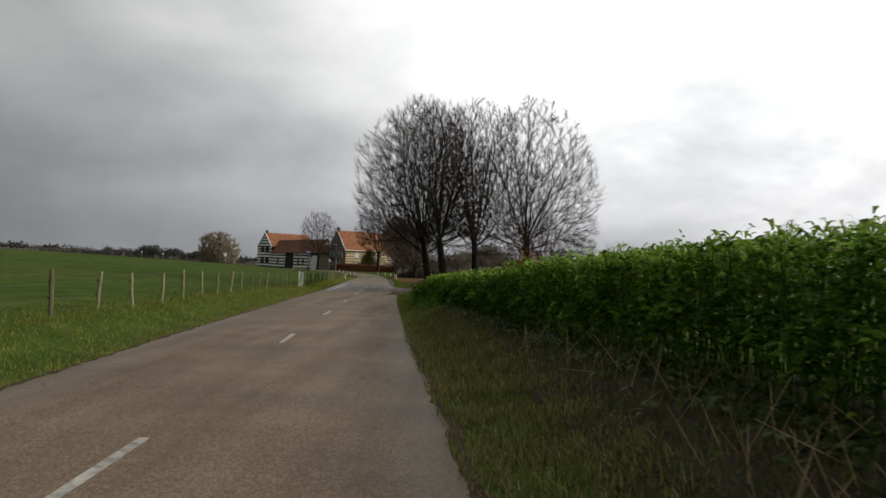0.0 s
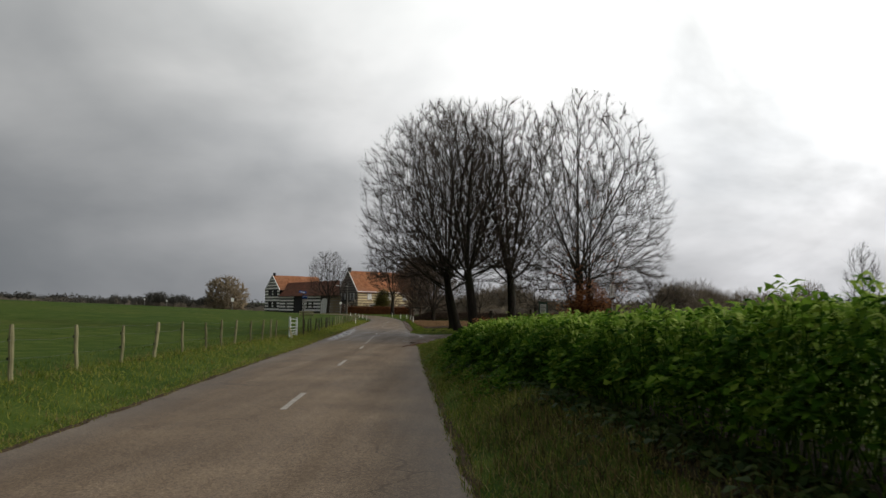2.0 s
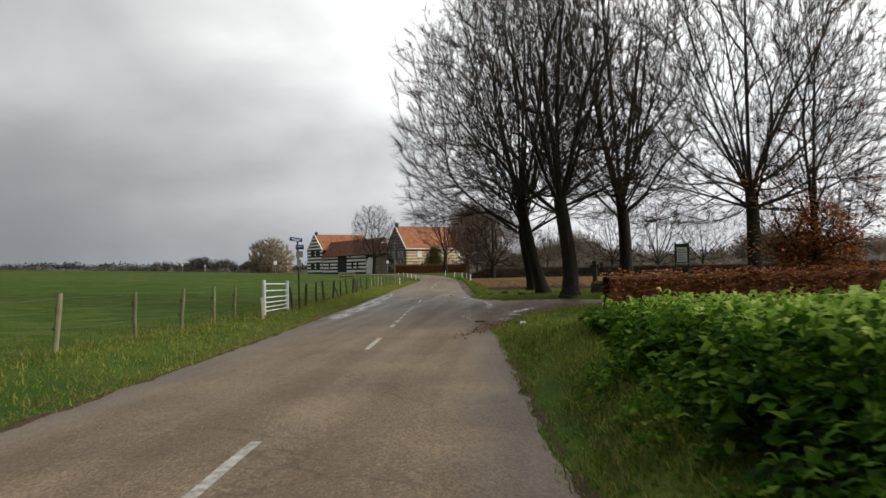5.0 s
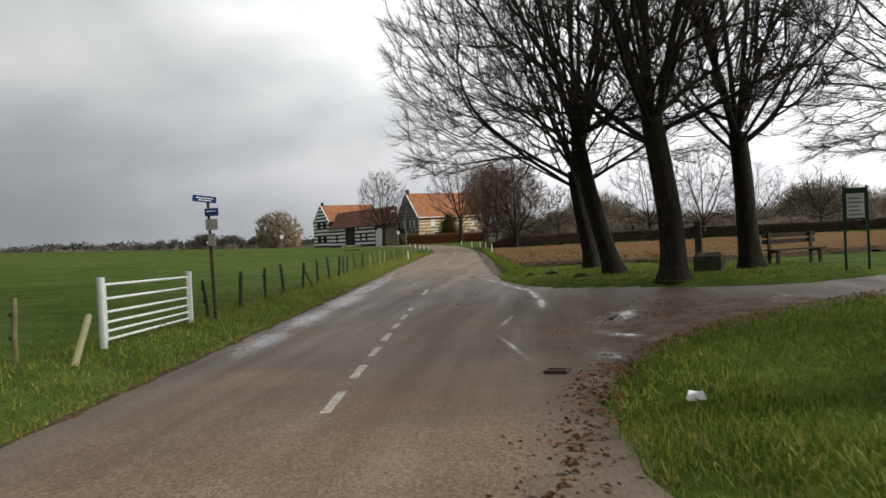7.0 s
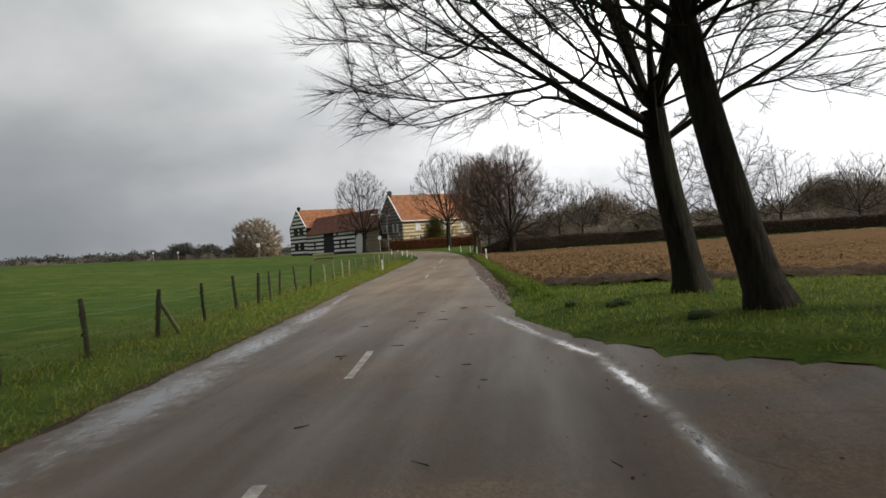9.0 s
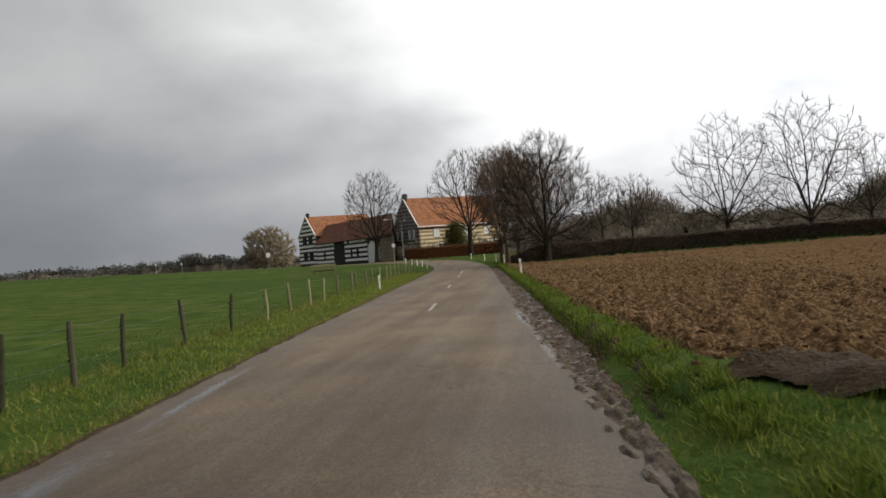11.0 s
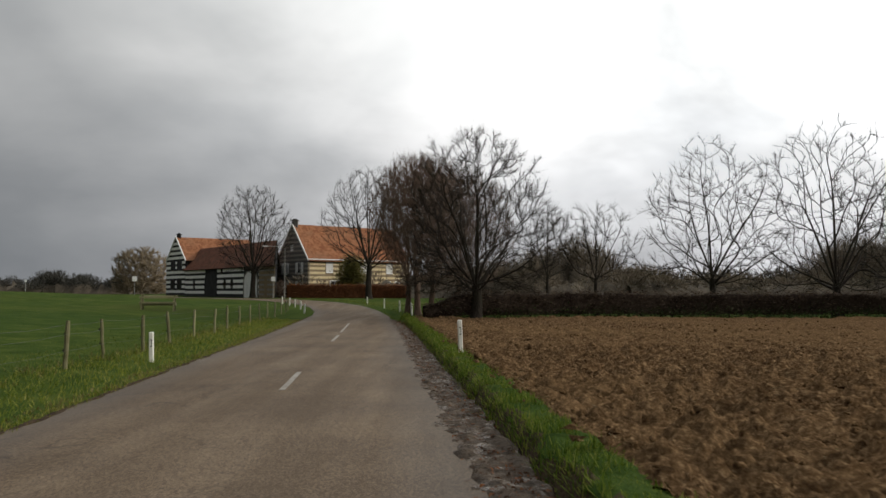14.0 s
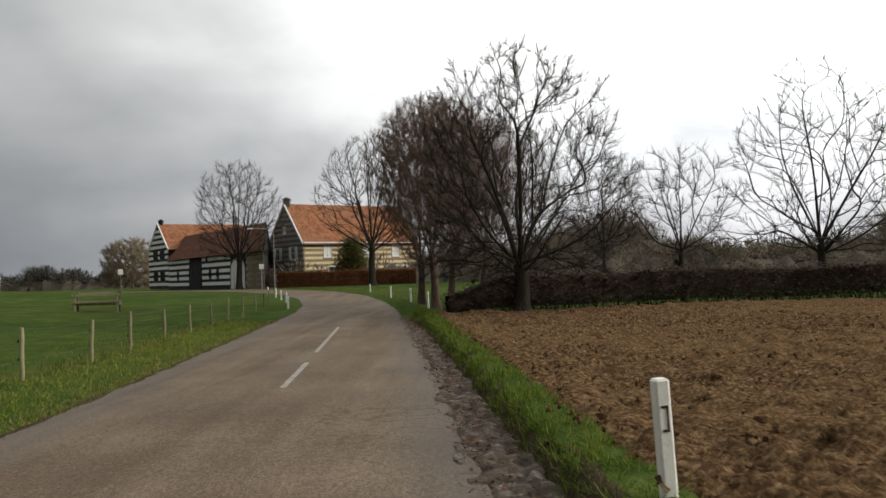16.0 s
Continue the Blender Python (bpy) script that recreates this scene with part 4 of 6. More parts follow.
thing("mustard_shoots", mesh_of("mustard_shoots", VS, FS, M["sunlit_shoot"]), "yellow-green young mustard leaves topping the crop, coloured pale as if sunlit", "crop", kind="stuff")
# stems
n = 2600
y = rg.uniform(-4, 49, n)
x = crop_front(y) + 0.15 + rg.exponential(0.7, n)
b = np.stack([x, y, land(x, y)], 1)
t = b + np.stack([rg.normal(0, 0.2, n), rg.normal(0, 0.2, n), crop_top(y) - b[:, 2] - rg.uniform(0, 0.4, n)], 1)
V2, F2 = limbs(b, t - b, np.full(n, 0.008), t, t - b, np.full(n, 0.004), 3)
thing("mustard_crop", mesh_of("mustard_crop", np.concatenate([V, V2]), np.concatenate([F, F2 + len(V)]), M["crop"]), "dense green mustard crop standing tall on the bank", "crop", kind="stuff")
# low weeds and fallen mustard leaves on the bank in front of it
n = 10000
y = rg.uniform(27, 44, n)
u = rg.beta(1.5, 1.0, n)
x = mid(y) + HALF + 0.28 + u * (crop_front(y) + 0.25 - mid(y) - HALF - 0.28) + 0.12 * fbm(y, y * 0, 1.3)
keep = fbm(x, y, 1.6) + 0.6 * fbm(x, y, 4.7) + 1.6 * u > 0.55
x, y, u = x[keep], y[keep], u[keep]
V, F = leaf_cloud(np.stack([x, y, land(x, y) + 0.03 + (0.06 + 0.28 * u) * rg.uniform(0, 1, len(x))], 1), 0.075, rg, 0.5, 0.6, 0.3)
thing("bank_weeds", mesh_of("bank_weeds", V, F, M["crop"]), "low dark green weeds on the bank under the crop", "weeds", kind="stuff")
# the bank below it: litter of old leaves and stems, darkened to paint in the crop's shade
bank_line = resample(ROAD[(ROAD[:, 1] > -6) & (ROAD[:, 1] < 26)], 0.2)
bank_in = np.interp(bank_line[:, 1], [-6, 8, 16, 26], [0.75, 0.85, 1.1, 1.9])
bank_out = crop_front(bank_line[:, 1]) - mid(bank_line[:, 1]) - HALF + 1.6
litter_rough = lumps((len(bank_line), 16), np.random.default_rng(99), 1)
thing("bank_litter", ribbon(bank_line, HALF + bank_in, HALF + bank_out, "bank_litter", M["shaded_litter"], lambda x, y, o: land(x, y) + 0.02 + 0.016 * litter_rough - 0.05 * (1 - smooth(HALF + 0.75, HALF + 1.1, o)), 16, 0.22), "brown leaf litter and earth on the bank, darkened as the crop's shade", "bank", kind="structure")
# dead stalks at the foot of the crop, some standing, most fallen
n = 150
y = rg.uniform(1, 15, n) ** 1.0
x = crop_front(y) + rg.uniform(-1.5, 0.2, n) * np.interp(y, [0, 20, 34], [1, 0.7, 0.3])
b = np.stack([x, y, land(x, y) + 0.02], 1)
t = b + np.stack([rg.normal(-0.05, 0.2, n), rg.normal(0, 0.2, n), rg.uniform(0.05, 0.5, n)], 1)
V, F = limbs(b, t - b, np.full(n, 0.0055), t, t - b, np.full(n, 0.003), 4)
thing("dry_stalks", mesh_of("dry_stalks", V, F, M["stalk"]), "pale dead stalks lying at the foot of the crop", "stalks", kind="stuff")
n = 16000
y = rg.uniform(-2, 26, n)
x = mid(y) + HALF + 0.25 + rg.beta(1.6, 1.2, n) * (crop_front(y) + 0.25 - mid(y) - HALF - 0.25)
V, F = blade_cloud(np.stack([x, y, land(x, y) + 0.02], 1), np.full(n, 0.15), rg, 0.006, 1.7)
thing("dead_grass", mesh_of("dead_grass", V, F, M["dead"]), "matted brown dead grass on the bank", "grass", kind="stuff")
n = 7000
y = rg.uniform(-2, 40, n)
x = crop_front(y) - np.abs(rg.normal(0, 0.4, n)) * np.interp(y, [0, 20, 40], [1.3, 0.8, 0.3]) + 0.2
V, F = leaf_cloud(np.stack([x, y, land(x, y) + rg.uniform(0, 0.16, n)], 1), 0.12, rg, 0.6, 0.6, 0.2)
thing("bank_weeds", mesh_of("bank_weeds", V, F, M["ivy"]), "low dark weeds on the bank below the crop", "weeds", kind="stuff")


# ---- hedges ----
def hedge(name, line, h, w, mats, count, label, seed, leaf=0.07, stems=0, gap=0.0, category="hedge", taper=0.0):
    rg = np.random.default_rng(seed)
    line = resample(line, 0.3)
    s = rg.uniform(0, len(line) - 1.001, count)
    i = s.astype(int)
    p = line[i] + (line[i + 1] - line[i]) * (s - i)[:, None]
    d = line[i + 1] - line[i]
    d /= np.linalg.norm(d, axis=1)[:, None]
    nrm = np.stack([d[:, 1], -d[:, 0]], 1)
    q = rg.uniform(-1, 1, count)
    q = np.sign(q) * np.abs(q) ** 0.5
    q = q * (1 + 0.12 * fbm(p[:, 0] * 3, p[:, 1] * 3, 1.0))
    f = rg.beta(1.3, 0.9, count) if gap == 0 else gap + (1 - gap) * rg.beta(1.2, 0.8, count)
    P = p + nrm * (q * w / 2)[:, None]
    low_end = lambda k: 1.0 if taper == 0 else 0.55 + 0.45 * smooth(0, taper, k * 0.3)
    hh = (h + 0.06 * fbm(P[:, 0], P[:, 1], 3.1) + 0.05 * rg.normal(0, 1, count)) * low_end(s)
    z = land(P[:, 0], P[:, 1]) + 0.02 + np.clip(f, 0, 1) * hh * (1 - 0.06 * np.abs(q))
    V, F = leaf_cloud(np.stack([P[:, 0], P[:, 1], z], 1), leaf, rg, 0.3, 0.7, 0.1)
    ob = thing(name, None, label, category)
    part("foliage", mesh_of("foliage", V, F, M[mats[0]]), ob)
    # the packed twigs inside, as one uneven body
    m = len(line)
    t = np.gradient(line, axis=0)
    t /= np.linalg.norm(t, axis=1)[:, None]
    side = np.stack([t[:, 1], -t[:, 0]], 1)
    ring_w = np.array([0.30, 0.36, 0.40, 0.40, 0.36, 0.18, -0.18, -0.36, -0.40, -0.40, -0.36, -0.30]) * w * 0.86
    ring_h = np.array([0.02 + gap, 0.3, 0.5, 0.75, 0.9, 0.93, 0.93, 0.9, 0.75, 0.5, 0.3, 0.02 + gap]) * h * 0.95
    ww = ring_w[None] * (1 + 0.10 * rg.normal(0, 1, (m, 12)))
    P = line[:, None] + side[:, None] * ww[..., None]
    z = land(P[..., 0], P[..., 1]) + ring_h[None] * (1 + 0.03 * rg.normal(0, 1, (m, 12))) * (low_end(np.arange(m)) * np.ones(m))[:, None]
    V = np.concatenate([P, z[..., None]], -1).reshape(-1, 3)
    i = np.arange(m * 12).reshape(m, 12)
    F = np.stack([i[:-1, :-1], i[:-1, 1:], i[1:, 1:], i[1:, :-1]], -1).reshape(-1, 4)
    part("packed_core", mesh_of("packed_core", V, F, M[mats[2]]), ob)
    n = stems or int(len(line) * 5)
    s = rg.uniform(0, len(line) - 1.001, n)
    i = s.astype(int)
    p = line[i] + (line[i + 1] - line[i]) * (s - i)[:, None] + rg.normal(0, w * 0.15, (n, 2))
    b = np.stack([p[:, 0], p[:, 1], land(p[:, 0], p[:, 1]) - 0.03], 1)
    t = b + np.stack([rg.normal(0, 0.18, n), rg.normal(0, 0.18, n), h * rg.uniform(0.5, 0.98, n) * low_end(s)], 1)
    V, F = limbs(b, t - b, rg.uniform(0.006, 0.02, n), t, t - b, np.full(n, 0.005), 4)
    part("underwood", mesh_of("underwood", V, F, M[mats[1]]), ob)["kind"] = "stuff"
    return ob


hedge("beech_hedge", [(-0.5, 55.3), (4, 56.3), (9, 57.5), (16, 59.2)], 1.18, 0.8, ("beech_leaf", "red_bark", "beech_twig"), 14000, "clipped low beech hedge holding rust-brown dry leaves", 61, 0.085)
hedge("dark_hedge", [(-8.6, 148.3), (-2, 150.2), (6, 151.6), (14, 151.6), (40, 150), (75, 146)], 1.62, 1.0, ("dark_hedge", "lime_bark", "hedge_twig"), 28000, "clipped dark bare hedge along the ploughed field", 62, 0.13, 2600, 0.14, taper=2.5)
hedge("beech_hedge", [(-27.0, 208.4), (-20, 209.8), (-12, 211.4)], 1.85, 0.9, ("beech_leaf", "red_bark", "beech_twig"), 10000, "clipped brown beech hedge in front of the farmhouse", 64, 0.11)
rg = np.random.default_rng(65)
n = 4200
x, y = rg.uniform(-8, 24, n), 0
y = 149.2 + 0.16 * (x + 8) * (x < 4) + 1.9 * (x >= 4) - 0.75 + rg.normal(0, 0.2, n)
V, F = leaf_cloud(np.stack([x, y, land(x, y) + np.abs(rg.normal(0.0, 0.32, n))], 1), 0.11, rg, 0.4, 0.6, 0.4)
thing("hedge_weeds", mesh_of("hedge_weeds", V, F, M["ivy"]), "green weeds and ivy at the foot of the dark hedge", "weeds", kind="stuff")

# young beech still holding red leaves
ob, tips = tree("beech_tree", 5.3, 58.3, 9.6, 2.1, 1.4, 0.15, 71, "young beech with rust-red dry leaves low down", low=0.12, belly=0.3, foot=0.8, leaders=2, splay=8, n=700, low_limbs=6, way=0.4)
tips = tips[np.random.default_rng(70).permutation(len(tips))[:1100]]
rg = np.random.default_rng(72)
low = tips[rg.random(len(tips)) < np.clip(1.0 - tips[:, 2] / 4.5, 0.06, 1)]
low = np.repeat(low, 8, 0) + rg.normal(0, 0.2, (len(low) * 8, 3))
n = 9000
a, r = rg.uniform(0, 6.28, n), 1.15 * np.sqrt(rg.uniform(0, 1, n))
bush = np.stack([r * np.cos(a), r * np.sin(a), 0.3 + rg.beta(1.3, 1.0, n) * (2.9 - 0.95 * r + 0.3 * np.sin(5 * a))], 1)
V, F = leaf_cloud(np.concatenate([low, bush]), 0.095, rg, 0.4, 0.6, 0.1)
part("leaves", mesh_of("leaves", V, F, M["beech_leaf"]), ob, "rust-red dry leaves")

# ---- fields ----
FIELD = [(-4.9, 93), (-4.3, 87.2), (-2.6, 84.6), (-0.5, 83.0), (3, 81.6), (9, 83), (40, 112), (80, 146), (40, 149), (14, 150.8), (6, 150.8), (-2, 149.4), (-8.6, 147.6), (-8.9, 146)]


def field_ok(x, y):
    edge = mid(y) + HALF + 0.98 + 0.14 * fbm(x, y, 1.3) + 0.1 * fbm(x, y, 4.0)
    poly_x, poly_y = x + 0.25 * fbm(x, y, 0.9), y + 0.25 * fbm(y, x, 0.9)
    return (x > edge) & inside(poly_x, poly_y, [(min(px, -1) - 8 if px < -4 else px, py) for px, py in FIELD])


def field_sheet(name, xs, ys, amp, seed):
    rg = np.random.default_rng(seed)
    X, Y = np.meshgrid(xs, ys)
    rise = smooth(1.0, 1.5, X - mid(Y) - HALF + 0.16 * fbm(X, Y, 1.3))
    near_side = np.interp(X, [-4.9, -4.3, -2.6, -0.5, 3, 9, 40, 80], [93, 87.2, 84.6, 83, 81.6, 83, 112, 146])
    rise = rise * smooth(0.1, 1.6, Y - near_side)
    Z = land(X, Y) - 0.03 + rise * (0.125 + amp * np.maximum(0.75 * lumps(X.shape, rg, 1) + 0.4 * lumps(X.shape, rg, 4), -1.2) + 0.03 * np.sin(2.6 * (X * 0.2 + Y) + fbm(X, Y, 0.4) * 2))
    # the borders dip under the neighbouring sheet
    Z[0] -= 0.2
    Z[-1] -= 0.2
    Z[:, 0] -= 0.2
    Z[:, -1] -= 0.2
    i = np.arange(X.size).reshape(X.shape)
    F = np.stack([i[:-1, :-1], i[:-1, 1:], i[1:, 1:], i[1:, :-1]], -1).reshape(-1, 4)
    c = (field_ok(X, Y).ravel())[F].all(1)
    F = F[c]
    used, inv = np.unique(F, return_inverse=True)
    V = np.stack([X, Y, Z], -1).reshape(-1, 3)[used]
    return mesh_of(name, V, inv.reshape(-1, 4), M["soil"], False)


field = thing("ploughed_field", None, "brown ploughed field of crumbly clods", "field", kind="structure")
part("near_soil", field_sheet("near_soil", np.arange(-7.6, 1.6, 0.075), np.arange(82, 122, 0.08), 0.066, 81), field)
part("side_soil", field_sheet("side_soil", np.arange(1.45, 14, 0.15), np.arange(81, 150.5, 0.16), 0.040, 84), field)
part("hedge_soil", field_sheet("hedge_soil", np.arange(-9.4, 1.6, 0.12), np.arange(121.8, 150.5, 0.13), 0.056, 85), field)
part("far_soil", field_sheet("far_soil", np.arange(13.8, 84, 0.5), np.arange(81, 150.5, 0.5), 0.05, 82), field)
# turned dark earth along the near edge of the field
part("earth_edge", ribbon(resample([(-3.9, 86.4), (-3.2, 84.9), (-2.1, 83.3), (-0.5, 82.4), (1.0, 81.5), (2.4, 81.2), (4.4, 80.9), (9.0, 82.2), (16, 88)], 0.12), -0.75, 0.6, "earth_edge", M["bank_soil"],
     lambda x, y, o: land(x, y) - 0.02 + 0.17 * smooth(0.75, 0.2, np.abs(o)) * (1 + 0.4 * fbm(x, y, 2.6) + 0.3 * fbm(x, y, 7.1)), 12, 0.2), field, "dark turned earth")
rg = np.random.default_rng(83)
n = 16000
x, y = -9 + 22 * (1 - rg.power(1.8, n)), 86 + 63 * (1 - rg.power(1.5, n))
ok = field_ok(x, y)
x, y = x[ok], y[ok]
c = np.stack([x, y, land(x, y) + 0.11], 1)
r = rg.gamma(2.2, 0.009, len(x)) + 0.010
dirs = np.array([(1, 0, 0), (-0.5, 0.87, 0), (-0.5, -0.87, 0), (0.3, 0.5, 0.75), (0.2, -0.6, 0.7), (-0.7, 0.1, 0.6)])
V = (c[:, None] + r[:, None, None] * (dirs[None] * rg.uniform(0.5, 1.6, (len(x), 1, 3)) + rg.normal(0, 0.3, (len(x), 6, 3)))).reshape(-1, 3)
q = np.array([(0, 1, 3), (1, 2, 5), (2, 0, 4), (3, 5, 4), (0, 3, 4), (1, 5, 3), (2, 4, 5)])
F = (np.arange(len(x))[:, None, None] * 6 + q[None]).reshape(-1, 3)
clods = part("clods", mesh_of("clods", V, F, M["soil"]), field, "loose clods of turned soil")
clods["kind"] = "stuff"
# straw bits left on the soil
n = 1500
x, y = -9 + 20 * rg.power(0.8, n), rg.uniform(84, 149, n)
ok = field_ok(x, y)
b = np.stack([x, y, land(x, y) + 0.10], 1)[ok]
t = b + np.stack([rg.normal(0, 0.1, len(b)), rg.normal(0, 0.1, len(b)), rg.uniform(0, 0.07, len(b))], 1)
V, F = limbs(b, t - b, np.full(len(b), 0.008), t, t - b, np.full(len(b), 0.005), 3)
thing("straw_bits", mesh_of("straw_bits", V, F, M["stalk"]), "pale straw bits scattered on the soil", "straw", kind="stuff")

# the muddy gutter between road and verge
mud_line = resample(ROAD[(ROAD[:, 1] > 82) & (ROAD[:, 1] < 150)], 0.07)
w = np.interp(mud_line[:, 1], [82, 90, 98, 120, 140, 150], [0.1, 0.42, 0.52, 0.52, 0.4, 0.1])
mud_lumps = lumps((len(mud_line), 22), np.random.default_rng(86), 3) * 0.6 + lumps((len(mud_line), 22), np.random.default_rng(87), 6) * 0.9


def mud_z(x, y, off):
    return 0.001 + 0.016 * mud_lumps + 0.012 * smooth(2.45, 2.75, off) - 0.006 * smooth(2.5, 2.4, off)


thing("mud_strip", ribbon(mud_line, HALF - 0.14, HALF + w, "mud_strip", M["mud"], mud_z, 22, 0.05), "wet trampled mud strip along the road edge", "mud", kind="structure")

# the ridge of turf along the field: bare earth on its cut side, grass on top
turf_line = mud_line[(mud_line[:, 1] > 85)][::2]
fade = smooth(85, 88, turf_line[:, 1]) * (1 - smooth(147, 150, turf_line[:, 1]))
bank_rough = lumps((len(turf_line), 9), np.random.default_rng(88), 1)
verge_bank = thing("verge_bank", None, "low ridge of turf between muddy gutter and field", "verge", kind="structure")
part("cut_side", ribbon(turf_line, HALF + 0.40, HALF + 0.42 + 0.38 * fade, "cut_side", M["bank_soil"], lambda x, y, o: land(x, y) + 0.022 + 0.012 * bank_rough, 9, 0.03), verge_bank, "bare dark earth")
part("turf", ribbon(turf_line, HALF + 0.66, HALF + 0.7 + 0.7 * fade, "turf", M["grass"], lambda x, y, o: land(x, y) + 0.03 + 0.012 * bank_rough - 0.06 * smooth(HALF + 1.15, HALF + 1.4, o), 9, 0.05), verge_bank)
# leaf bits stuck in the mud
q = np.random.default_rng(89)
n = 6000
y = q.uniform(86, 148, n)
x = mid(y) + HALF + q.beta(1.6, 1.2, n) * 0.62 - 0.1
V, F = leaf_cloud(np.stack([x, y, np.full(n, 0.016)], 1), 0.05, q, 0.05, 0.5, 0.1)
thing("mud_leaves", mesh_of("mud_leaves", V, F, M["leaf_mould"]), "dark rotting leaves trodden into the mud", "leaves", kind="stuff")

# bare earth where the turf ends at the asphalt
edge_line = resample(ROAD[(ROAD[:, 1] > -4) & (ROAD[:, 1] < 156)], 0.15)
strip_fall = np.array([1.0, 0.2, 0.0, 0.2, 1.0])
edge_rough = lumps((len(edge_line), 5), np.random.default_rng(84), 1)
earth = thing("earth_edge", None, "crumbling brown earth along the asphalt edge", "soil", kind="structure")
part("edge_strip", ribbon(edge_line, -HALF - 0.13, -HALF + 0.03, "edge_strip", M["bank_soil"], lambda x, y, o: land(x, y) + 0.040 + 0.008 * edge_rough - 0.035 * strip_fall, 5, 0.07), earth)
edge_line = edge_line[edge_line[:, 1] < 49]
edge_rough = edge_rough[: len(edge_line)]
part("edge_strip", ribbon(edge_line, HALF - 0.03, HALF + 0.15, "edge_strip", M["bank_soil"], lambda x, y, o: land(x, y) + 0.040 + 0.008 * edge_rough - 0.035 * strip_fall, 5, 0.07), earth)

# ---- grass ----
rg = np.random.default_rng(90)
B, Hh = [], []


def strew(n, y0, y1, u0, u1, h, patch=0.0, ok=None):
    y = rg.uniform(y0, y1, n)
    u = rg.uniform(u0, u1, n)
    x = mid(y) + u
    keep = np.ones(n, bool) if ok is None else ok(x, y)
    if patch:
        keep &= fbm(x, y, 2.0) + 0.6 * fbm(x, y, 5.0) > patch
    x, y = x[keep], y[keep]
    B.append(np.stack([x, y, land(x, y)], 1))
    Hh.append(np.full(len(x), h) * (1 + 0.35 * fbm(x, y, 1.7)))


off_lane = lambda x, y: ~inside(x, y, NEAR + FAR[::-1])
strew(28000, 2, 150, -7.2, -3.6, 0.065)
strew(9000, 2, 150, -4.9, -4.3, 0.18, 0.25)
strew(8000, 14, 150, -18, -6.0, 0.05)
strew(34000, 2, 56, HALF - 0.05, HALF + 1.5, 0.10)
strew(5000, 2, 26, HALF + 0.5, HALF + 3.0, 0.11, 0.1)
strew(16000, 24, 52, HALF + 0.1, HALF + 2.2, 0.11)
strew(28000, 38, 63, HALF - 0.05, HALF + 8.0, 0.065, ok=lambda x, y: off_lane(x, y) & (x - crop_front(y) < np.where(y < 54, 0.1, 99)))
strew(28000, 68, 95, HALF - 0.05, HALF + 9, 0.06, ok=lambda x, y: off_lane(x, y) & ~field_ok(x, y))
strew(14000, 84, 98, HALF + 1.2, HALF + 4.5, 0.11, ok=lambda x, y: off_lane(x, y) & ~field_ok(x, y))
strew(20000, 50, 63, HALF + 0.2, HALF + 5.5, 0.085, ok=off_lane)
strew(9000, 150, 205, HALF - 0.1, HALF + 5, 0.12)
V, F = blade_cloud(np.concatenate(B), np.concatenate(Hh), rg, 0.0065, 1.2)
thing("grass_blades", mesh_of("grass_blades", V, F, M["blade"]), "damp green verge grass with straw-coloured blades", "grass", kind="stuff")

B, Hh = [], []
strew(46000, 3, 150, -4.9, -HALF - 0.02, 0.085)
strew(12000, 3, 150, -HALF - 0.3, -HALF + 0.06, 0.06)
strew(12000, 3, 150, -5.1, -HALF - 0.5, 0.15, 0.15)
strew(12000, 69, 88, HALF + 0.1, HALF + 7, 0.07, ok=lambda x, y: off_lane(x, y) & ~field_ok(x, y))
strew(24000, 26, 60, HALF + 0.05, HALF + 3, 0.09, ok=lambda x, y: off_lane(x, y) & (x < crop_front(y) + 0.2))
V, F = blade_cloud(np.concatenate(B), np.concatenate(Hh), rg, 0.0065, 1.4)
thing("verge_grass", mesh_of("verge_grass", V, F, M["lush"]), "rough tufted yellow-green grass on the meadow verge", "grass", kind="stuff")
B, Hh = [], []
strew(24000, 82, 152, HALF + 0.60, HALF + 1.25, 0.055)
strew(40000, 82, 152, HALF + 0.56, HALF + 1.14, 0.14, 0.05)
strew(8000, 86, 150, HALF + 0.52, HALF + 0.75, 0.12, 0.0)
V, F = blade_cloud(np.concatenate(B), np.concatenate(Hh), rg, 0.0065, 1.6)
thing("ridge_grass", mesh_of("ridge_grass", V, F, M["ridge"]), "lush yellow-green grass on the field ridge", "grass", kind="stuff")

# straw-coloured grass: along the road's edge and round the fence posts
B, Hh = [], []
strew(16000, 3, 150, -HALF - 0.5, -HALF + 0.04, 0.06)
strew(9000, 3, 150, -5.2, -4.3, 0.16, 0.2)
strew(5000, 3, 60, -4.3, -HALF - 0.3, 0.08, 0.35)
strew(14000, 2, 36, HALF - 0.04, HALF + 1.6, 0.11)
strew(9000, 2, 16, HALF + 0.1, HALF + 1.3, 0.13, 0.1)
strew(3000, 36, 56, HALF - 0.04, HALF + 0.6, 0.08)
V, F = blade_cloud(np.concatenate(B), np.concatenate(Hh), rg, 0.007, 1.5)
thing("straw_grass", mesh_of("straw_grass", V, F, M["straw_grass"]), "bleached straw-coloured grass along verge and fence", "grass", kind="stuff")

# ---- farm ----
DW = np.array((0.563, -0.826))       # along the barn's street front
NW = np.array((-0.826, -0.563))      # out towards the street
LB, GB = np.array((0.79, 0.61)), np.array((-0.614, 0.787))


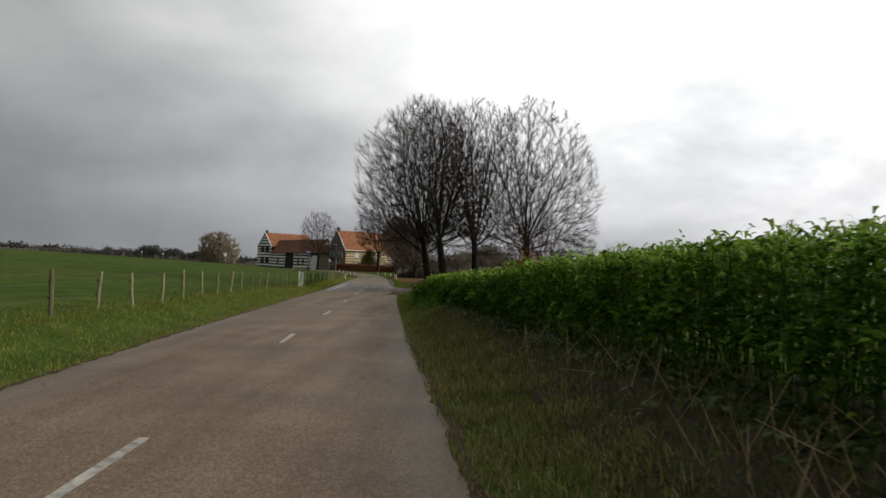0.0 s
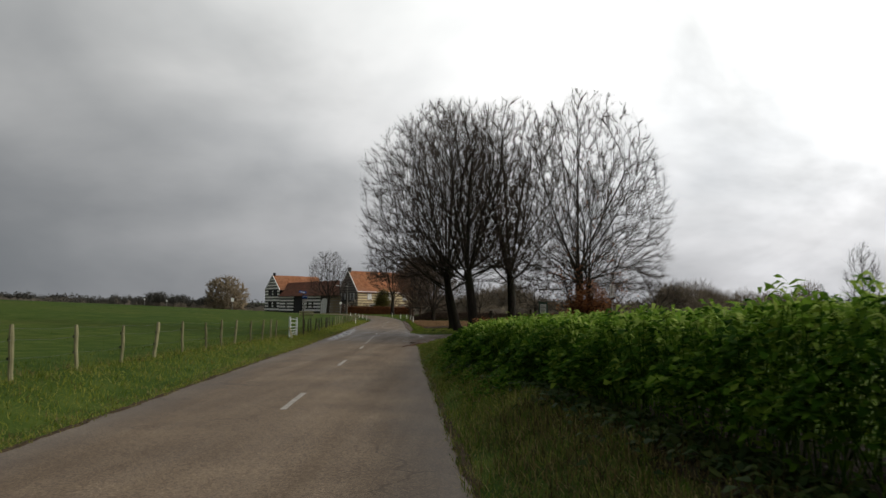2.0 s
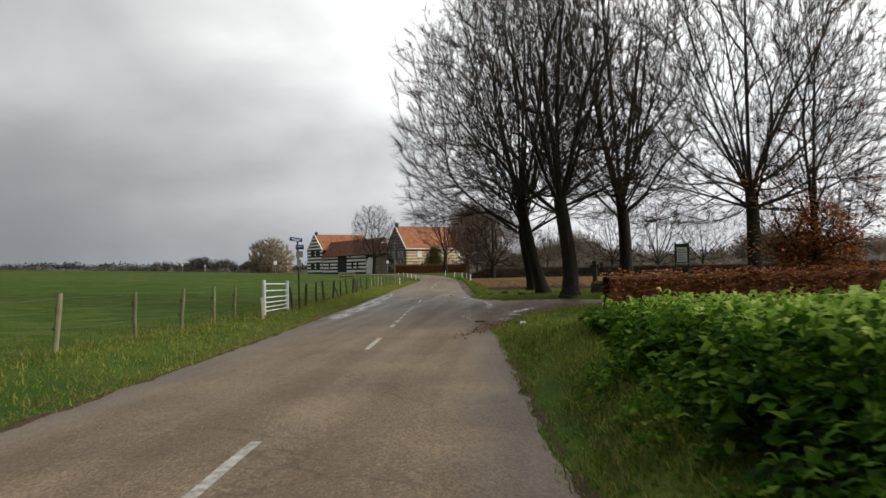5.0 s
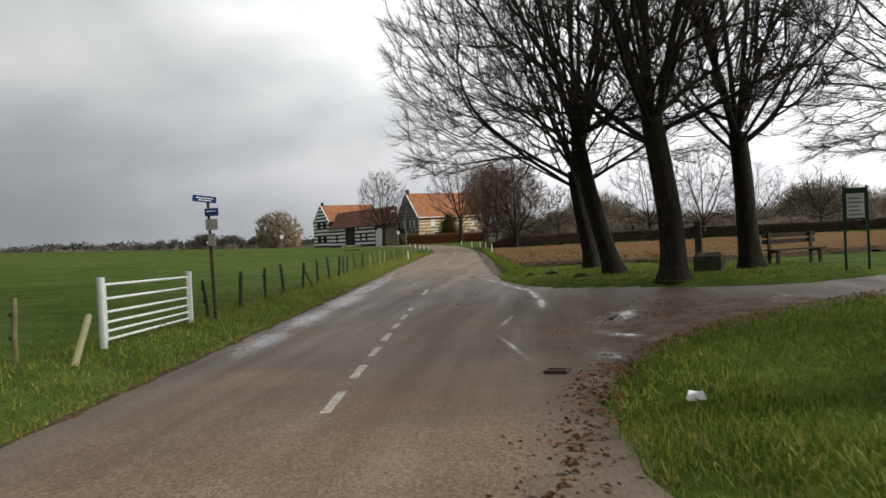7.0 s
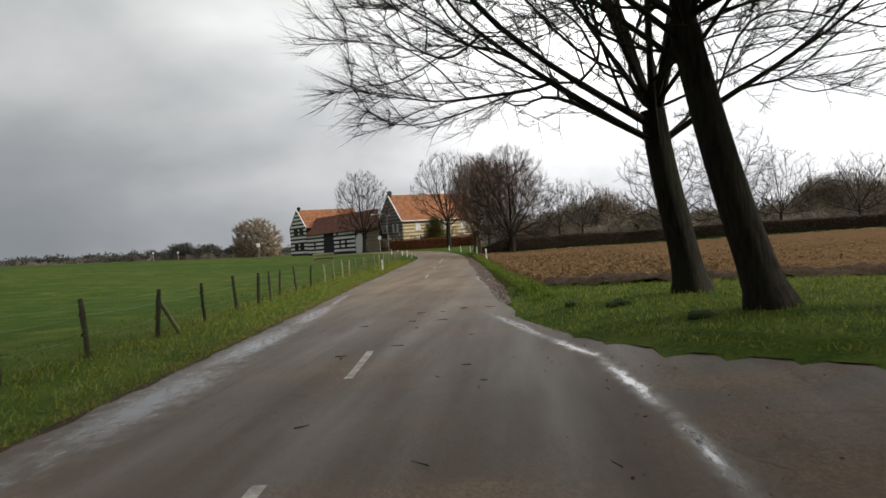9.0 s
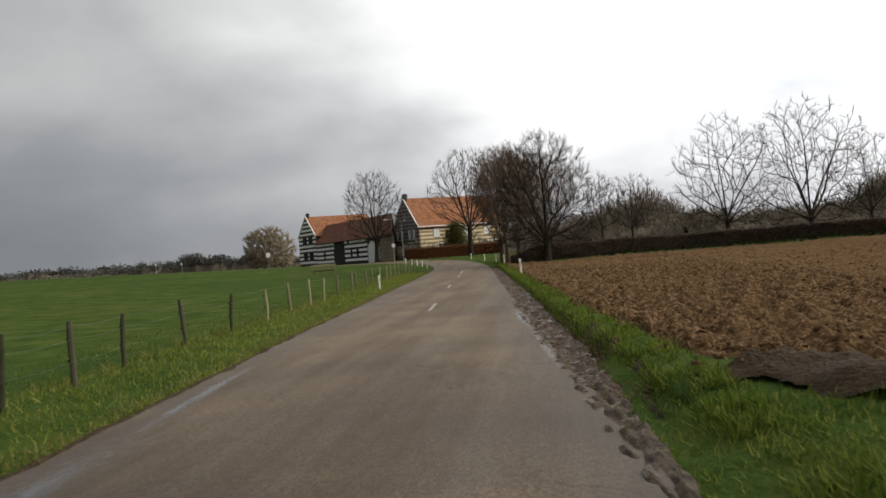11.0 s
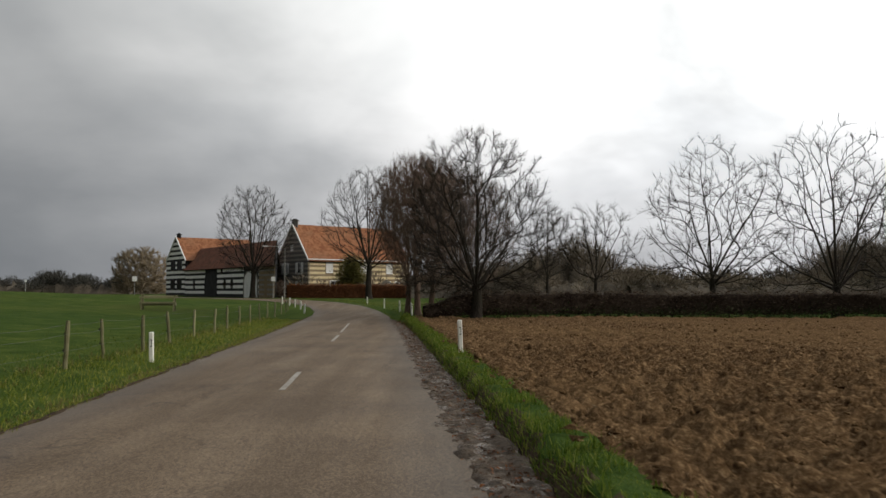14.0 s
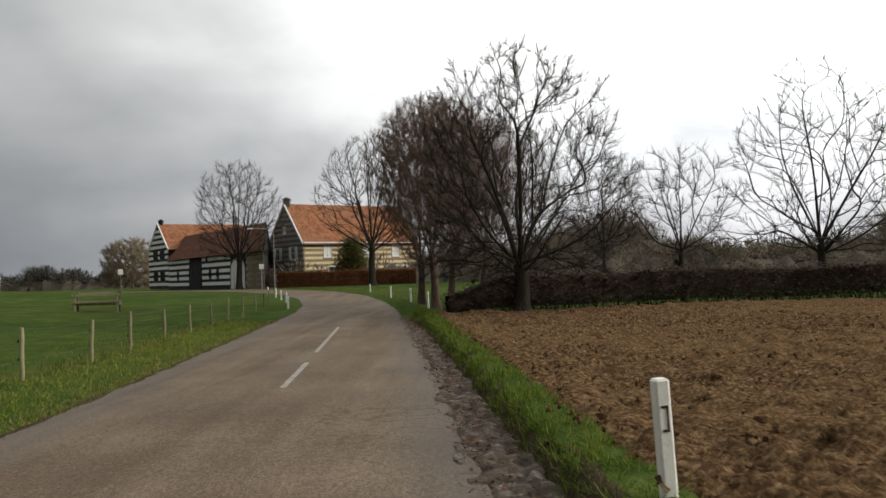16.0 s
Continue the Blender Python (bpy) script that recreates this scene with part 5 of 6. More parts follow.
class Front:
    """A wall plane: a along it, d out of it, z up."""

    def __init__(self, p, along, out):
        self.p, self.a, self.o = np.array(p, float), np.array(along, float), np.array(out, float)

    def at(self, a, d, z):
        q = self.p + self.a * a + self.o * d
        return (q[0], q[1], z)

    def box(self, sh, a0, a1, d0, d1, z0, z1):
        return sh.hexa([self.at(a0, d0, z0), self.at(a1, d0, z0), self.at(a1, d1, z0), self.at(a0, d1, z0), self.at(a0, d0, z1), self.at(a1, d0, z1), self.at(a1, d1, z1), self.at(a0, d1, z1)])


def bands(front, parent, width, z0, z1, pitch, share, mat, name, label, holes=(), a0=0.0, edge=None):
    """Courses of lighter stone, standing 3 cm proud, cut where openings are."""
    z, k = z0, 0
    while z < z1 - 0.05:
        t = min(z + pitch * share, z1)
        lo, hi = (a0, a0 + width) if edge is None else edge((z + t) / 2)
        spans = [(lo, hi)]
        for h0, h1, hz0, hz1 in holes:
            if hz0 < t and hz1 > z:
                spans = [s for b, e in spans for s in ((b, min(e, h0)), (max(b, h1), e)) if s[1] - s[0] > 0.08]
        for b, e in (spans if hi > lo else ()):
            part(name, front.box(Shape(), b, e, -0.01, 0.03, z, t).mesh(name, mat), parent)
        z += pitch
        k += 1


def window(front, parent, a, z, w, h, shutter=None, name="window", frame_mat="paint", bars=1, pane="glass", t=0.07):
    sh = Shape()
    front.box(sh, a - w / 2, a + w / 2, -0.12, -0.04 + 0.07, z, z + h)
    win = part(name, None, parent)
    part("pane", sh.mesh("pane", M[pane]), win)
    sh = Shape()
    for a0, a1, z0, z1 in ((a - w / 2 - t, a + w / 2 + t, z - t, z), (a - w / 2 - t, a + w / 2 + t, z + h, z + h + t), (a - w / 2 - t, a - w / 2, z, z + h), (a + w / 2, a + w / 2 + t, z, z + h), (a - 0.025, a + 0.025, z, z + h)):
        front.box(sh, a0, a1, 0.0, 0.08, z0, z1)
    for k in range(bars):
        zz = z + h * (k + 1) / (bars + 1)
        front.box(sh, a - w / 2, a + w / 2, 0.0, 0.07, zz - 0.02, zz + 0.02)
    part("window_frame", sh.mesh("window_frame", M[frame_mat]), win)
    sh = Shape()
    front.box(sh, a - w / 2 - 0.12, a + w / 2 + 0.12, 0.0, 0.13, z - 0.16, z - 0.07)
    part("window_sill", sh.mesh("window_sill", M["paint" if frame_mat == "paint" else "greystone"]), win)
    if shutter:
        for s in (-1, 1):
            sh = Shape()
            c = a + s * (w / 2 + t + 0.30)
            front.box(sh, c - 0.27, c + 0.27, 0.03, 0.075, z - 0.05, z + h + 0.05)
            for k in range(4):
                zz = z + h * (k + 0.5) / 4
                front.box(sh, c - 0.22, c + 0.22, 0.075, 0.09, zz - h / 11, zz + h / 11)
            part("shutter", sh.mesh("shutter", M[shutter]), win)
    return win


def roof_slope(e0, e1, r1, r0, mat, name, parent, rows=18, label=""):
    """A tiled slope as overlapping courses from the eave line e0-e1 to the ridge line r0-r1, with tile ribs."""
    e0, e1, r0, r1 = (np.array(p, float) for p in (e0, e1, r0, r1))
    n = np.cross(e1 - e0, r0 - e0)
    n /= np.linalg.norm(n)
    if n[2] < 0:
        n = -n
    cols = max(6, int(np.linalg.norm(e1 - e0) / 0.28))
    V, F = [], []
    for k in range(rows):
        t0, t1 = k / rows, min(1.0, (k + 1.25) / rows)
        for j in range(cols):
            s0, s1 = j / cols, (j + 1) / cols
            b = len(V)
            for s, t, h in ((s0, t0, 0.07), ((s0 + s1) / 2, t0, 0.115), (s1, t0, 0.07), (s0, t1, 0.03), ((s0 + s1) / 2, t1, 0.075), (s1, t1, 0.03)):
                V.append((e0 + (e1 - e0) * s) * (1 - t) + (r0 + (r1 - r0) * s) * t + n * h)
            F += [(b, b + 1, b + 4, b + 3), (b + 1, b + 2, b + 5, b + 4)]
    me = mesh_of(name, np.array(V), np.array(F), mat)
    ob = part(name, me, parent, label)
    # solid deck under the tiles
    sh = Shape()
    sh.hexa([e0 - n * 0.08, e1 - n * 0.08, r1 - n * 0.08, r0 - n * 0.08, e0 + n * 0.02, e1 + n * 0.02, r1 + n * 0.02, r0 + n * 0.02])
    part("roof_deck", sh.mesh("roof_deck", M["dark_wood"]), ob)
    return ob


def gable_walls(parent, p, along, depth, width, length, z0, eave, ridge, mat):
    """Solid body: gable front at p running 'along' for width, body going back along 'depth' for length."""
    p, a, d = np.array(p, float), np.array(along, float), np.array(depth, float)
    pt = lambda s, t, z: (*(p + a * s + d * t), z)
    sh = Shape()
    for t, flip in ((0, 1), (length, -1)):
        q = [pt(0, t, z0), pt(width, t, z0), pt(width, t, eave), pt(width / 2, t, ridge), pt(0, t, eave)]
        sh.poly(*(q if flip > 0 else q[::-1]))
    for s in (0, width):
        sh.poly(pt(s, 0, z0), pt(s, length, z0), pt(s, length, eave), pt(s, 0, eave))
    return part("wall", sh.mesh("wall", mat), parent)


def verge(parent, p, along, out, width, eave, ridge, mat, name="verge_board"):
    fr = Front(p, along, out)
    for s in (0, 1):
        sh = Shape()
        e, m = (0.0 if s == 0 else width), width / 2
        k = -1 if s == 0 else 1
        sh.hexa([fr.at(e + k * 0.15, -0.05, eave - 0.22), fr.at(m, -0.05, ridge - 0.1), fr.at(m, 0.12, ridge - 0.1), fr.at(e + k * 0.15, 0.12, eave - 0.22),
                 fr.at(e + k * 0.15, -0.05, eave + 0.05), fr.at(m, -0.05, ridge + 0.17), fr.at(m, 0.12, ridge + 0.17), fr.at(e + k * 0.15, 0.12, eave + 0.05)])
        part(name, sh.mesh(name, mat), parent)


def chimney(parent, x, y, z0, z1, w, mat):
    sh = Shape()
    sh.box(x - w / 2, x + w / 2, y - w / 2, y + w / 2, z0, z1 - 0.2)
    sh.box(x - w / 2 - 0.08, x + w / 2 + 0.08, y - w / 2 - 0.08, y + w / 2 + 0.08, z1 - 0.2, z1 - 0.05)
    sh.box(x - w / 3, x + w / 3, y - w / 3, y + w / 3, z1 - 0.05, z1 + 0.12)
    part("chimney", sh.mesh("chimney", mat), parent)


# striped barn: its gable end
AC = np.array((-48.7, 239.0))
barn = thing("barn", None, "black and white banded brick barn with an orange tiled roof", "barn")
AZ, AE, AR, AW = 0.9, 6.6, 10.45, 10.0
gable_walls(barn, AC, -DW, -NW, AW, 13, AZ, AE, AR, M["black"])
fa = Front(AC, -DW, NW)
edge_a = lambda z: (0.0, AW) if z < AE else ((z - AE) / (AR - AE) * AW / 2, AW - (z - AE) / (AR - AE) * AW / 2)
wins = [(2.9, 2.0), (6.3, 2.0), (2.9, 5.1), (6.3, 5.1)]
bands(fa, barn, AW, AZ + 0.45, AR - 0.5, 0.78, 0.55, M["white"], "white_band", "limewashed band", [(a - 1.25, a + 1.25, z - 0.2, z + 1.6) for a, z in wins], edge=edge_a)
for a, z in wins:
    window(fa, barn, a, z, 0.9, 1.4, "black", frame_mat="dark_wood")
verge(barn, AC, -DW, NW, AW, AE, AR, M["paint"])
P3 = lambda p, z: (p[0], p[1], z)
top_a, top_b = AC - DW * AW / 2, AC - DW * AW / 2 - NW * 13
roof_slope(P3(AC + DW * 0.3, AE - 0.15), P3(AC + DW * 0.3 - NW * 13, AE - 0.15), P3(top_b, AR), P3(top_a, AR), M["roof"], "roof", barn, 16, "orange clay tiles")
roof_slope(P3(AC - DW * (AW + 0.3), AE - 0.15), P3(AC - DW * (AW + 0.3) - NW * 13, AE - 0.15), P3(top_b, AR), P3(top_a, AR), M["roof"], "roof", barn, 16)
chimney(barn, *(top_a - NW * 0.5), AR - 0.4, AR + 0.6, 0.55, M["black"])

# its long street wing, ending askew against the farmhouse
WE = np.array((-28.7, 209.7))
WL = float(np.linalg.norm(WE - AC))
wing = thing("barn_wing", None, "long barn wing with white banded wall and dark brown tiles", "barn")
WB0, WB1 = AC - NW * 6.4, np.array((-31.4, 225.6))
WZ, WEV, WR = 0.45, 4.95, 8.5
sh = Shape()
for p, q in ((AC, WE), (WE, WB1), (WB1, WB0)):
    sh.poly(P3(p, WZ), P3(q, WZ), P3(q, WEV), P3(p, WEV))
r0, r1 = (AC + WB0) / 2, (WE + WB1) / 2
sh.poly(P3(WE, WEV), P3(WB1, WEV), P3(r1, WR - 0.1))
part("wall", sh.mesh("wall", M["black"]), wing)
fw = Front(AC, DW, NW)
STONE = 30.4                     # from here on the wing is bare yellow-grey stone
doors = [(9.5, 14.7, WZ, 4.8), (25.0, 30.2, WZ, 4.5)]
small = [(16.6, 4.2, 0.45, 0.5), (17.8, 2.35, 0.7, 0.55), (20.6, 2.35, 0.7, 0.55), (4.5, 2.4, 0.6, 0.7)]
holes = doors + [(a - w / 2 - 0.15, a + w / 2 + 0.15, z - 0.15, z + h + 0.15) for a, z, w, h in small]
bands(fw, wing, STONE - 0.2, 1.25, WEV - 0.1, 0.78, 0.55, M["white"], "white_band", "limewashed band", holes, a0=0.2)
sh = Shape()
fw.box(sh, STONE, WL, 0.0, 0.05, WZ, WEV)
part("stone_wall", sh.mesh("stone_wall", M["brick"]), wing, "bare grey-brown stone end of the wing")
bands(Front(AC + NW * 0.05, DW, NW), wing, WL - STONE, 1.1, WEV - 0.2, 0.62, 0.4, M["greystone"], "stone_band", "", [(32.2, 33.2, WZ, 3.2)], a0=STONE)
for a, z, w, h in small:
    window(fw, wing, a, z, w, h, None, frame_mat="dark_wood", bars=0)


def arch_door(front, parent, a0, a1, z0, spring, mat, trim, name, proud=0.06):
    m, r = (a0 + a1) / 2, (a1 - a0) / 2
    arc = [(m + r * math.cos(t), spring + r * 0.62 * math.sin(t)) for t in np.linspace(0, math.pi, 13)]
    outline = [(a1, z0)] + arc + [(a0, z0)]
    sh = Shape()
    b = len(outline)
    for d in (-0.02, proud):
        sh.v += [front.at(a, d, z) for a, z in outline]
    sh.f.append(tuple(range(b, 2 * b)))
    for i in range(b):
        j = (i + 1) % b
        sh.f.append((i, j, j + b, i + b))
    ob = part(name, sh.mesh(name, mat), parent)
    sh = Shape()
    sh.tube([front.at(a, proud, z) for a, z in outline], 0.09, 5)
    for k in (1, 2, 3):
        aa = a0 + (a1 - a0) * k / 4
        front.box(sh, aa - 0.02, aa + 0.02, proud, proud + 0.015, z0, spring)
    part("door_frame", sh.mesh("door_frame", trim), ob)
    return ob


arch_door(fw, wing, 9.6, 14.6, WZ, 3.1, M["black"], M["black"], "barn_door")
arch_door(fw, wing, 25.2, 30.0, WZ, 2.9, M["paint"], M["greystone"], "gate_door")
ov = NW * 0.35
roof_slope(P3(AC + ov, WEV - 0.1), P3(WE + ov + DW * 0.2, WEV - 0.1), P3(r1, WR), P3(r0 - DW * 2, WR), M["roof_dark"], "roof", wing, 14, "dark brown clay tiles")
roof_slope(P3(WB0 - ov, WEV - 0.1), P3(WB1 - ov, WEV - 0.1), P3(r1, WR), P3(r0, WR), M["roof_dark"], "roof", wing, 14)

# farmhouse
BC = np.array((-26.0, 218.7))
house = thing("farmhouse", None, "banded marl and brick farmhouse with an orange tiled roof", "house")
HZ, HE, HR, HW, HL = 0.4, 6.0, 11.0, 9.0, 17.0
gable_walls(house, BC, GB, LB, HW, HL, HZ, HE, HR, M["brick"])
fg = Front(BC, GB, -LB)
sh = Shape()
sh.v = [fg.at(0, 0.02, HZ), fg.at(HW, 0.02, HZ), fg.at(HW, 0.02, HE), fg.at(HW / 2, 0.02, HR), fg.at(0, 0.02, HE), fg.at(0, -0.1, HZ), fg.at(HW, -0.1, HZ), fg.at(HW, -0.1, HE), fg.at(HW / 2, -0.1, HR), fg.at(0, -0.1, HE)]
sh.f = [(0, 1, 2, 3, 4)] + [(i, (i + 1) % 5, (i + 1) % 5 + 5, i + 5) for i in range(5)]
part("gable_wall", sh.mesh("gable_wall", M["greybrick"]), house, "grey weathered gable end")
gw = [(2.3, 1.6), (6.4, 1.6), (2.3, 4.1), (6.4, 4.1)]
edge_b = lambda z: (0.0, HW) if z < HE else ((z - HE) / (HR - HE) * HW / 2, HW - (z - HE) / (HR - HE) * HW / 2)
bands(Front(BC - LB * 0.02, GB, -LB), house, HW, HZ + 0.5, HR - 0.7, 0.62, 0.45, M["greystone"], "stone_band", "", [(a - 1.2, a + 1.2, z - 0.2, z + 1.7) for a, z in gw], edge=edge_b)
for a, z in gw:
    window(Front(BC - LB * 0.02, GB, -LB), house, a, z, 0.9, 1.45, "paint")
window(Front(BC - LB * 0.02, GB, -LB), house, HW / 2, 7.4, 0.5, 0.7)
fl = Front(BC, LB, -GB)
up = [(3.35, 4.3, 0.85, 1.35), (6.2, 4.3, 0.85, 1.35), (8.9, 4.3, 0.85, 1.35), (13.35, 4.3, 0.85, 1.35)]
dn = [(4.2, 1.7, 1.3, 1.35), (9.05, 1.7, 0.85, 1.35), (13.0, 1.7, 0.95, 1.3), (14.75, 1.7, 0.6, 1.3)]
bands(fl, house, HL, HZ + 0.5, HE - 0.25, 0.62, 0.52, M["marl"], "marl_band", "yellow marl band", [(a - w / 2 - 0.2, a + w / 2 + 0.2, z - 0.2, z + h + 0.15) for a, z, w, h in up + dn])
for a, z, w, h in up:
    window(fl, house, a, z, w, h, frame_mat="paint", pane="curtain", t=0.11)
for a, z, w, h in dn:
    window(fl, house, a, z, w, h, frame_mat="paint", t=0.13)
sh = Shape()
sh.tube([fl.at(-0.1, 0.42, HE - 0.02), fl.at(HL + 0.1, 0.42, HE - 0.02)], 0.09, 6)
part("gutter", sh.mesh("gutter", M["paint"]), house)
for a in (0.15, 15.6):
    sh = Shape()
    sh.tube([fl.at(a, 0.12, HZ), fl.at(a, 0.12, HE - 0.3), fl.at(a, 0.40, HE - 0.05)], 0.05, 6)
    part("drain_pipe", sh.mesh("drain_pipe", M["sign_back"]), house)
verge(house, BC, GB, -LB, HW, HE, HR, M["paint"])
t0, t1 = BC + GB * HW / 2, BC + GB * HW / 2 + LB * HL
og = GB * 0.4
roof_slope(P3(BC - og, HE - 0.3), P3(BC - og + LB * HL, HE - 0.3), P3(t1, HR), P3(t0, HR), M["roof"], "roof", house, 22, "orange clay tiles")
roof_slope(P3(BC + GB * HW + og, HE - 0.3), P3(BC + GB * HW + og + LB * HL, HE - 0.3), P3(t1, HR), P3(t0, HR), M["roof"], "roof", house, 22)
chimney(house, *(t0 + LB * 0.4), HR - 0.4, HR + 0.7, 0.8, M["greybrick"])

# ---- fence on the meadow side ----
FENCE_U = -4.6
fence = thing("fence", None, "meadow fence of weathered wooden posts and wire", "fence")
rg = np.random.default_rng(110)


def post_mesh(h, r, seed):
    q = np.random.default_rng(seed)
    sh = Shape()
    n = 7
    pts = [(q.normal(0, 0.006), q.normal(0, 0.006), -0.25 + (h + 0.25) * k / (n - 1)) for k in range(n)]
    sh.tube(pts, [r * q.uniform(0.94, 1.06) for _ in range(n - 1)] + [r * 0.78], 8)
    return sh.mesh("post", M["post"])


def dark_of(me):
    me = me.copy()
    me.materials[0] = M["dark_post"]
    return me


posts = [post_mesh(h, r, 200 + k) for k, (h, r) in enumerate([(0.92, 0.041), (0.98, 0.046), (0.88, 0.039), (0.95, 0.049)])]
old_posts = [dark_of(me) for me in posts]
insul = Shape().box(-0.067, -0.037, -0.02, 0.02, 0.34, 0.39).mesh("insulator", M["black"])
spots = []
ys = [2.5, 5.5, 8.5, 11.4, 14.3, 17.3, 20.2, 23.0, 25.8, 28.6, 31.6, 34.5, 36.9, 40.0, 42.9, 45.6, 48.0, 51.4, 54.1, 57.0, 59.5,
      67.6, 70.0, 72.8, 75.7, 79.0, 82.2, 85.5, 87.6, 89.7, 91.8, 95.0, 98.3, 101.7, 104.7, 108.1, 110.5, 114.1, 117.5, 120.4, 123.4, 126.5, 129.8, 133.2, 136.2, 139.8, 143.2, 147.1, 150.9, 154.5, 160.0, 164.0, 168.0]
for k, yy in enumerate(ys):
    xx = float(mid(yy)) + FENCE_U - 0.17 * (yy < 60) + rg.normal(0, 0.05)
    lean = rg.normal(0, 2.2, 2) if yy < 66 or yy > 95 else rg.normal(0, 4.5, 2)
    zz = float(land(xx, yy))
    ob = part("post", (old_posts if 66 < yy < 100 else posts)[int(rg.integers(0, 4))], fence, at=pose(xx, yy, zz, lean[0], lean[1], rg.uniform(-20, 20)))
    part("insulator", insul, ob)
    part("insulator", insul, ob, at=(0, 0, 0.32))
    spots.append((xx, yy, zz))
    if k == 25:
        sh = Shape()
        sh.tube([(xx + 0.05, yy + 0.05, zz + 0.75), (xx + 0.3, yy + 0.55, zz - 0.1)], 0.045, 7)
        part("brace", sh.mesh("brace", M["post"]), fence)
for h in (0.37, 0.69, 0.88):
    for run in ([s for s in spots if s[1] < 61], [s for s in spots if s[1] > 67]):
        sh = Shape()
        pts = []
        for a, b in zip(run, run[1:]):
            pts += [(a[0] + 0.06, a[1], a[2] + h), ((a[0] + b[0]) / 2 + 0.06, (a[1] + b[1]) / 2, (a[2] + b[2]) / 2 + h - 0.03)]
        sh.tube(pts, 0.0024, 4, False)
        part("wire", sh.mesh("wire", M["wire"]), fence)

# galvanised field gate
ga, gb = np.array((-10.45, 61.2)), np.array((-11.0, 66.0))
gate = thing("field_gate", None, "galvanised tubular field gate closed between two posts", "gate")
gz = float(land(*ga)), float(land(*gb))
gp = lambda t, h: (*(ga + (gb - ga) * t), gz[0] + (gz[1] - gz[0]) * t + h)
for t in (0.0, 1.0):
    sh = Shape()
    sh.tube([gp(t, -0.2), gp(t, 1.1)], 0.062, 9)
    part("gate_post", sh.mesh("gate_post", M["galv"]), gate)
for h in (0.12, 0.25, 0.39, 0.55, 0.76, 0.98):
    sh = Shape()
    sh.tube([gp(0.03, h), gp(0.97, h)], 0.022, 7)
    part("rail", sh.mesh("rail", M["galv"]), gate)
for t in (0.03, 0.97):
    sh = Shape()
    sh.tube([gp(t, 0.10), gp(t, 1.0)], 0.026, 7)
    part("stile", sh.mesh("stile", M["galv"]), gate)
sh = Shape()
sh.tube([(-10.35, 60.6, gz[0] + 0.55), (-9.95, 59.4, gz[0] - 0.05)], 0.05, 7)
part("brace", sh.mesh("brace", M["post"]), gate, "slanting wooden brace beside the gate")

# street name sign on a leaning pole
sx, sy = -10.72, 66.7
sz = float(land(sx, sy))
sign = thing("street_sign", None, "blue street name signs on a thin dark pole", "sign", at=pose(sx, sy, sz, 0, -1.0, 0))
sh = Shape()
sh.tube([(0, 0, -0.2), (0, 0, 1.5), (0, 0, 2.62)], [0.04, 0.036, 0.03], 8)
part("pole", sh.mesh("pole", M["iron"]), sign)


def plate(name, w, h, z, yaw, mat, bars=0, x=0.0, dip=0.0):
    sh = Shape()
    sh.chamfer(-w / 2 + x, w / 2 + x, -0.012, 0.012, 0, h, 0.008)
    ob = part(name, sh.mesh(name, mat), sign, at=pose(0, -0.05, z, 0, dip, yaw))
    if bars:
        sh = Shape()
        for k in range(bars):
            ww = w * (0.72 - 0.2 * k)
            zz = h * (0.62 - 0.33 * k)
            sh.box(-ww / 2 + x, ww / 2 + x, -0.0165, -0.0125, zz - h * 0.08, zz + h * 0.08)
        part("lettering", sh.mesh("lettering", M["paint"]), ob, "white lettering bar")
    return ob


plate("name_plate", 0.54, 0.14, 2.56, 44, M["blue"], 2, -0.06, 7.0)
plate("name_plate", 0.32, 0.17, 2.26, -6, M["blue"], 1, 0.09)
plate("sign_plate", 0.26, 0.24, 1.96, 8, M["sign_back"], 0, 0.07)
plate("sign_plate", 0.17, 0.26, 1.62, 4, M["sign_back"], 0, 0.05)

# ---- white marker posts ----
sh = Shape()
sh.chamfer(-0.048, 0.048, -0.055, 0.055, -0.25, 0.78, 0.014)
mark_body = sh.mesh("body", M["white_post"])
sh = Shape()
sh.box(-0.022, 0.022, -0.060, -0.055, 0.60, 0.615).box(-0.022, 0.022, -0.060, -0.055, 0.45, 0.465).box(0.012, 0.022, -0.060, -0.055, 0.465, 0.60)
mark_ref = sh.mesh("reflector", M["iron"])
marker = None
for k, (x, y, h) in enumerate([(-7.12, 120.2, 1.0), (-14.12, 120.1, 0.86), (-9.5, 154.5, 1.0), (-10.7, 163.5, 1.0), (-12.4, 172, 1.0), (-14.8, 183.5, 0.9), (-17.6, 163.5, 0.9), (-19.2, 171.5, 0.9), (-20.4, 176.0, 0.9), (-21.6, 180, 0.9), (-23.0, 184, 0.9)]):
    m = pose(x, y, float(land(x, y)), rg.normal(0, 1.2), rg.normal(-1, 1.2), rg.uniform(-12, 12)) @ Matrix.Diagonal((1, 1, h, 1))
    if marker is None:
        marker = thing("marker_post", None, "white painted roadside marker post", "post", "white marker posts", at=pose(x, y, float(land(x, y)) - 0.0, 0, -2.6, 6))
        part("body", mark_body, marker)
        part("reflector", mark_ref, marker)
    else:
        o = copy_thing(marker, pose(x, y, float(land(x, y)) - (1 - h) * 0.78, rg.normal(0, 1.2), rg.normal(-1, 1.2), rg.uniform(-12, 12)))

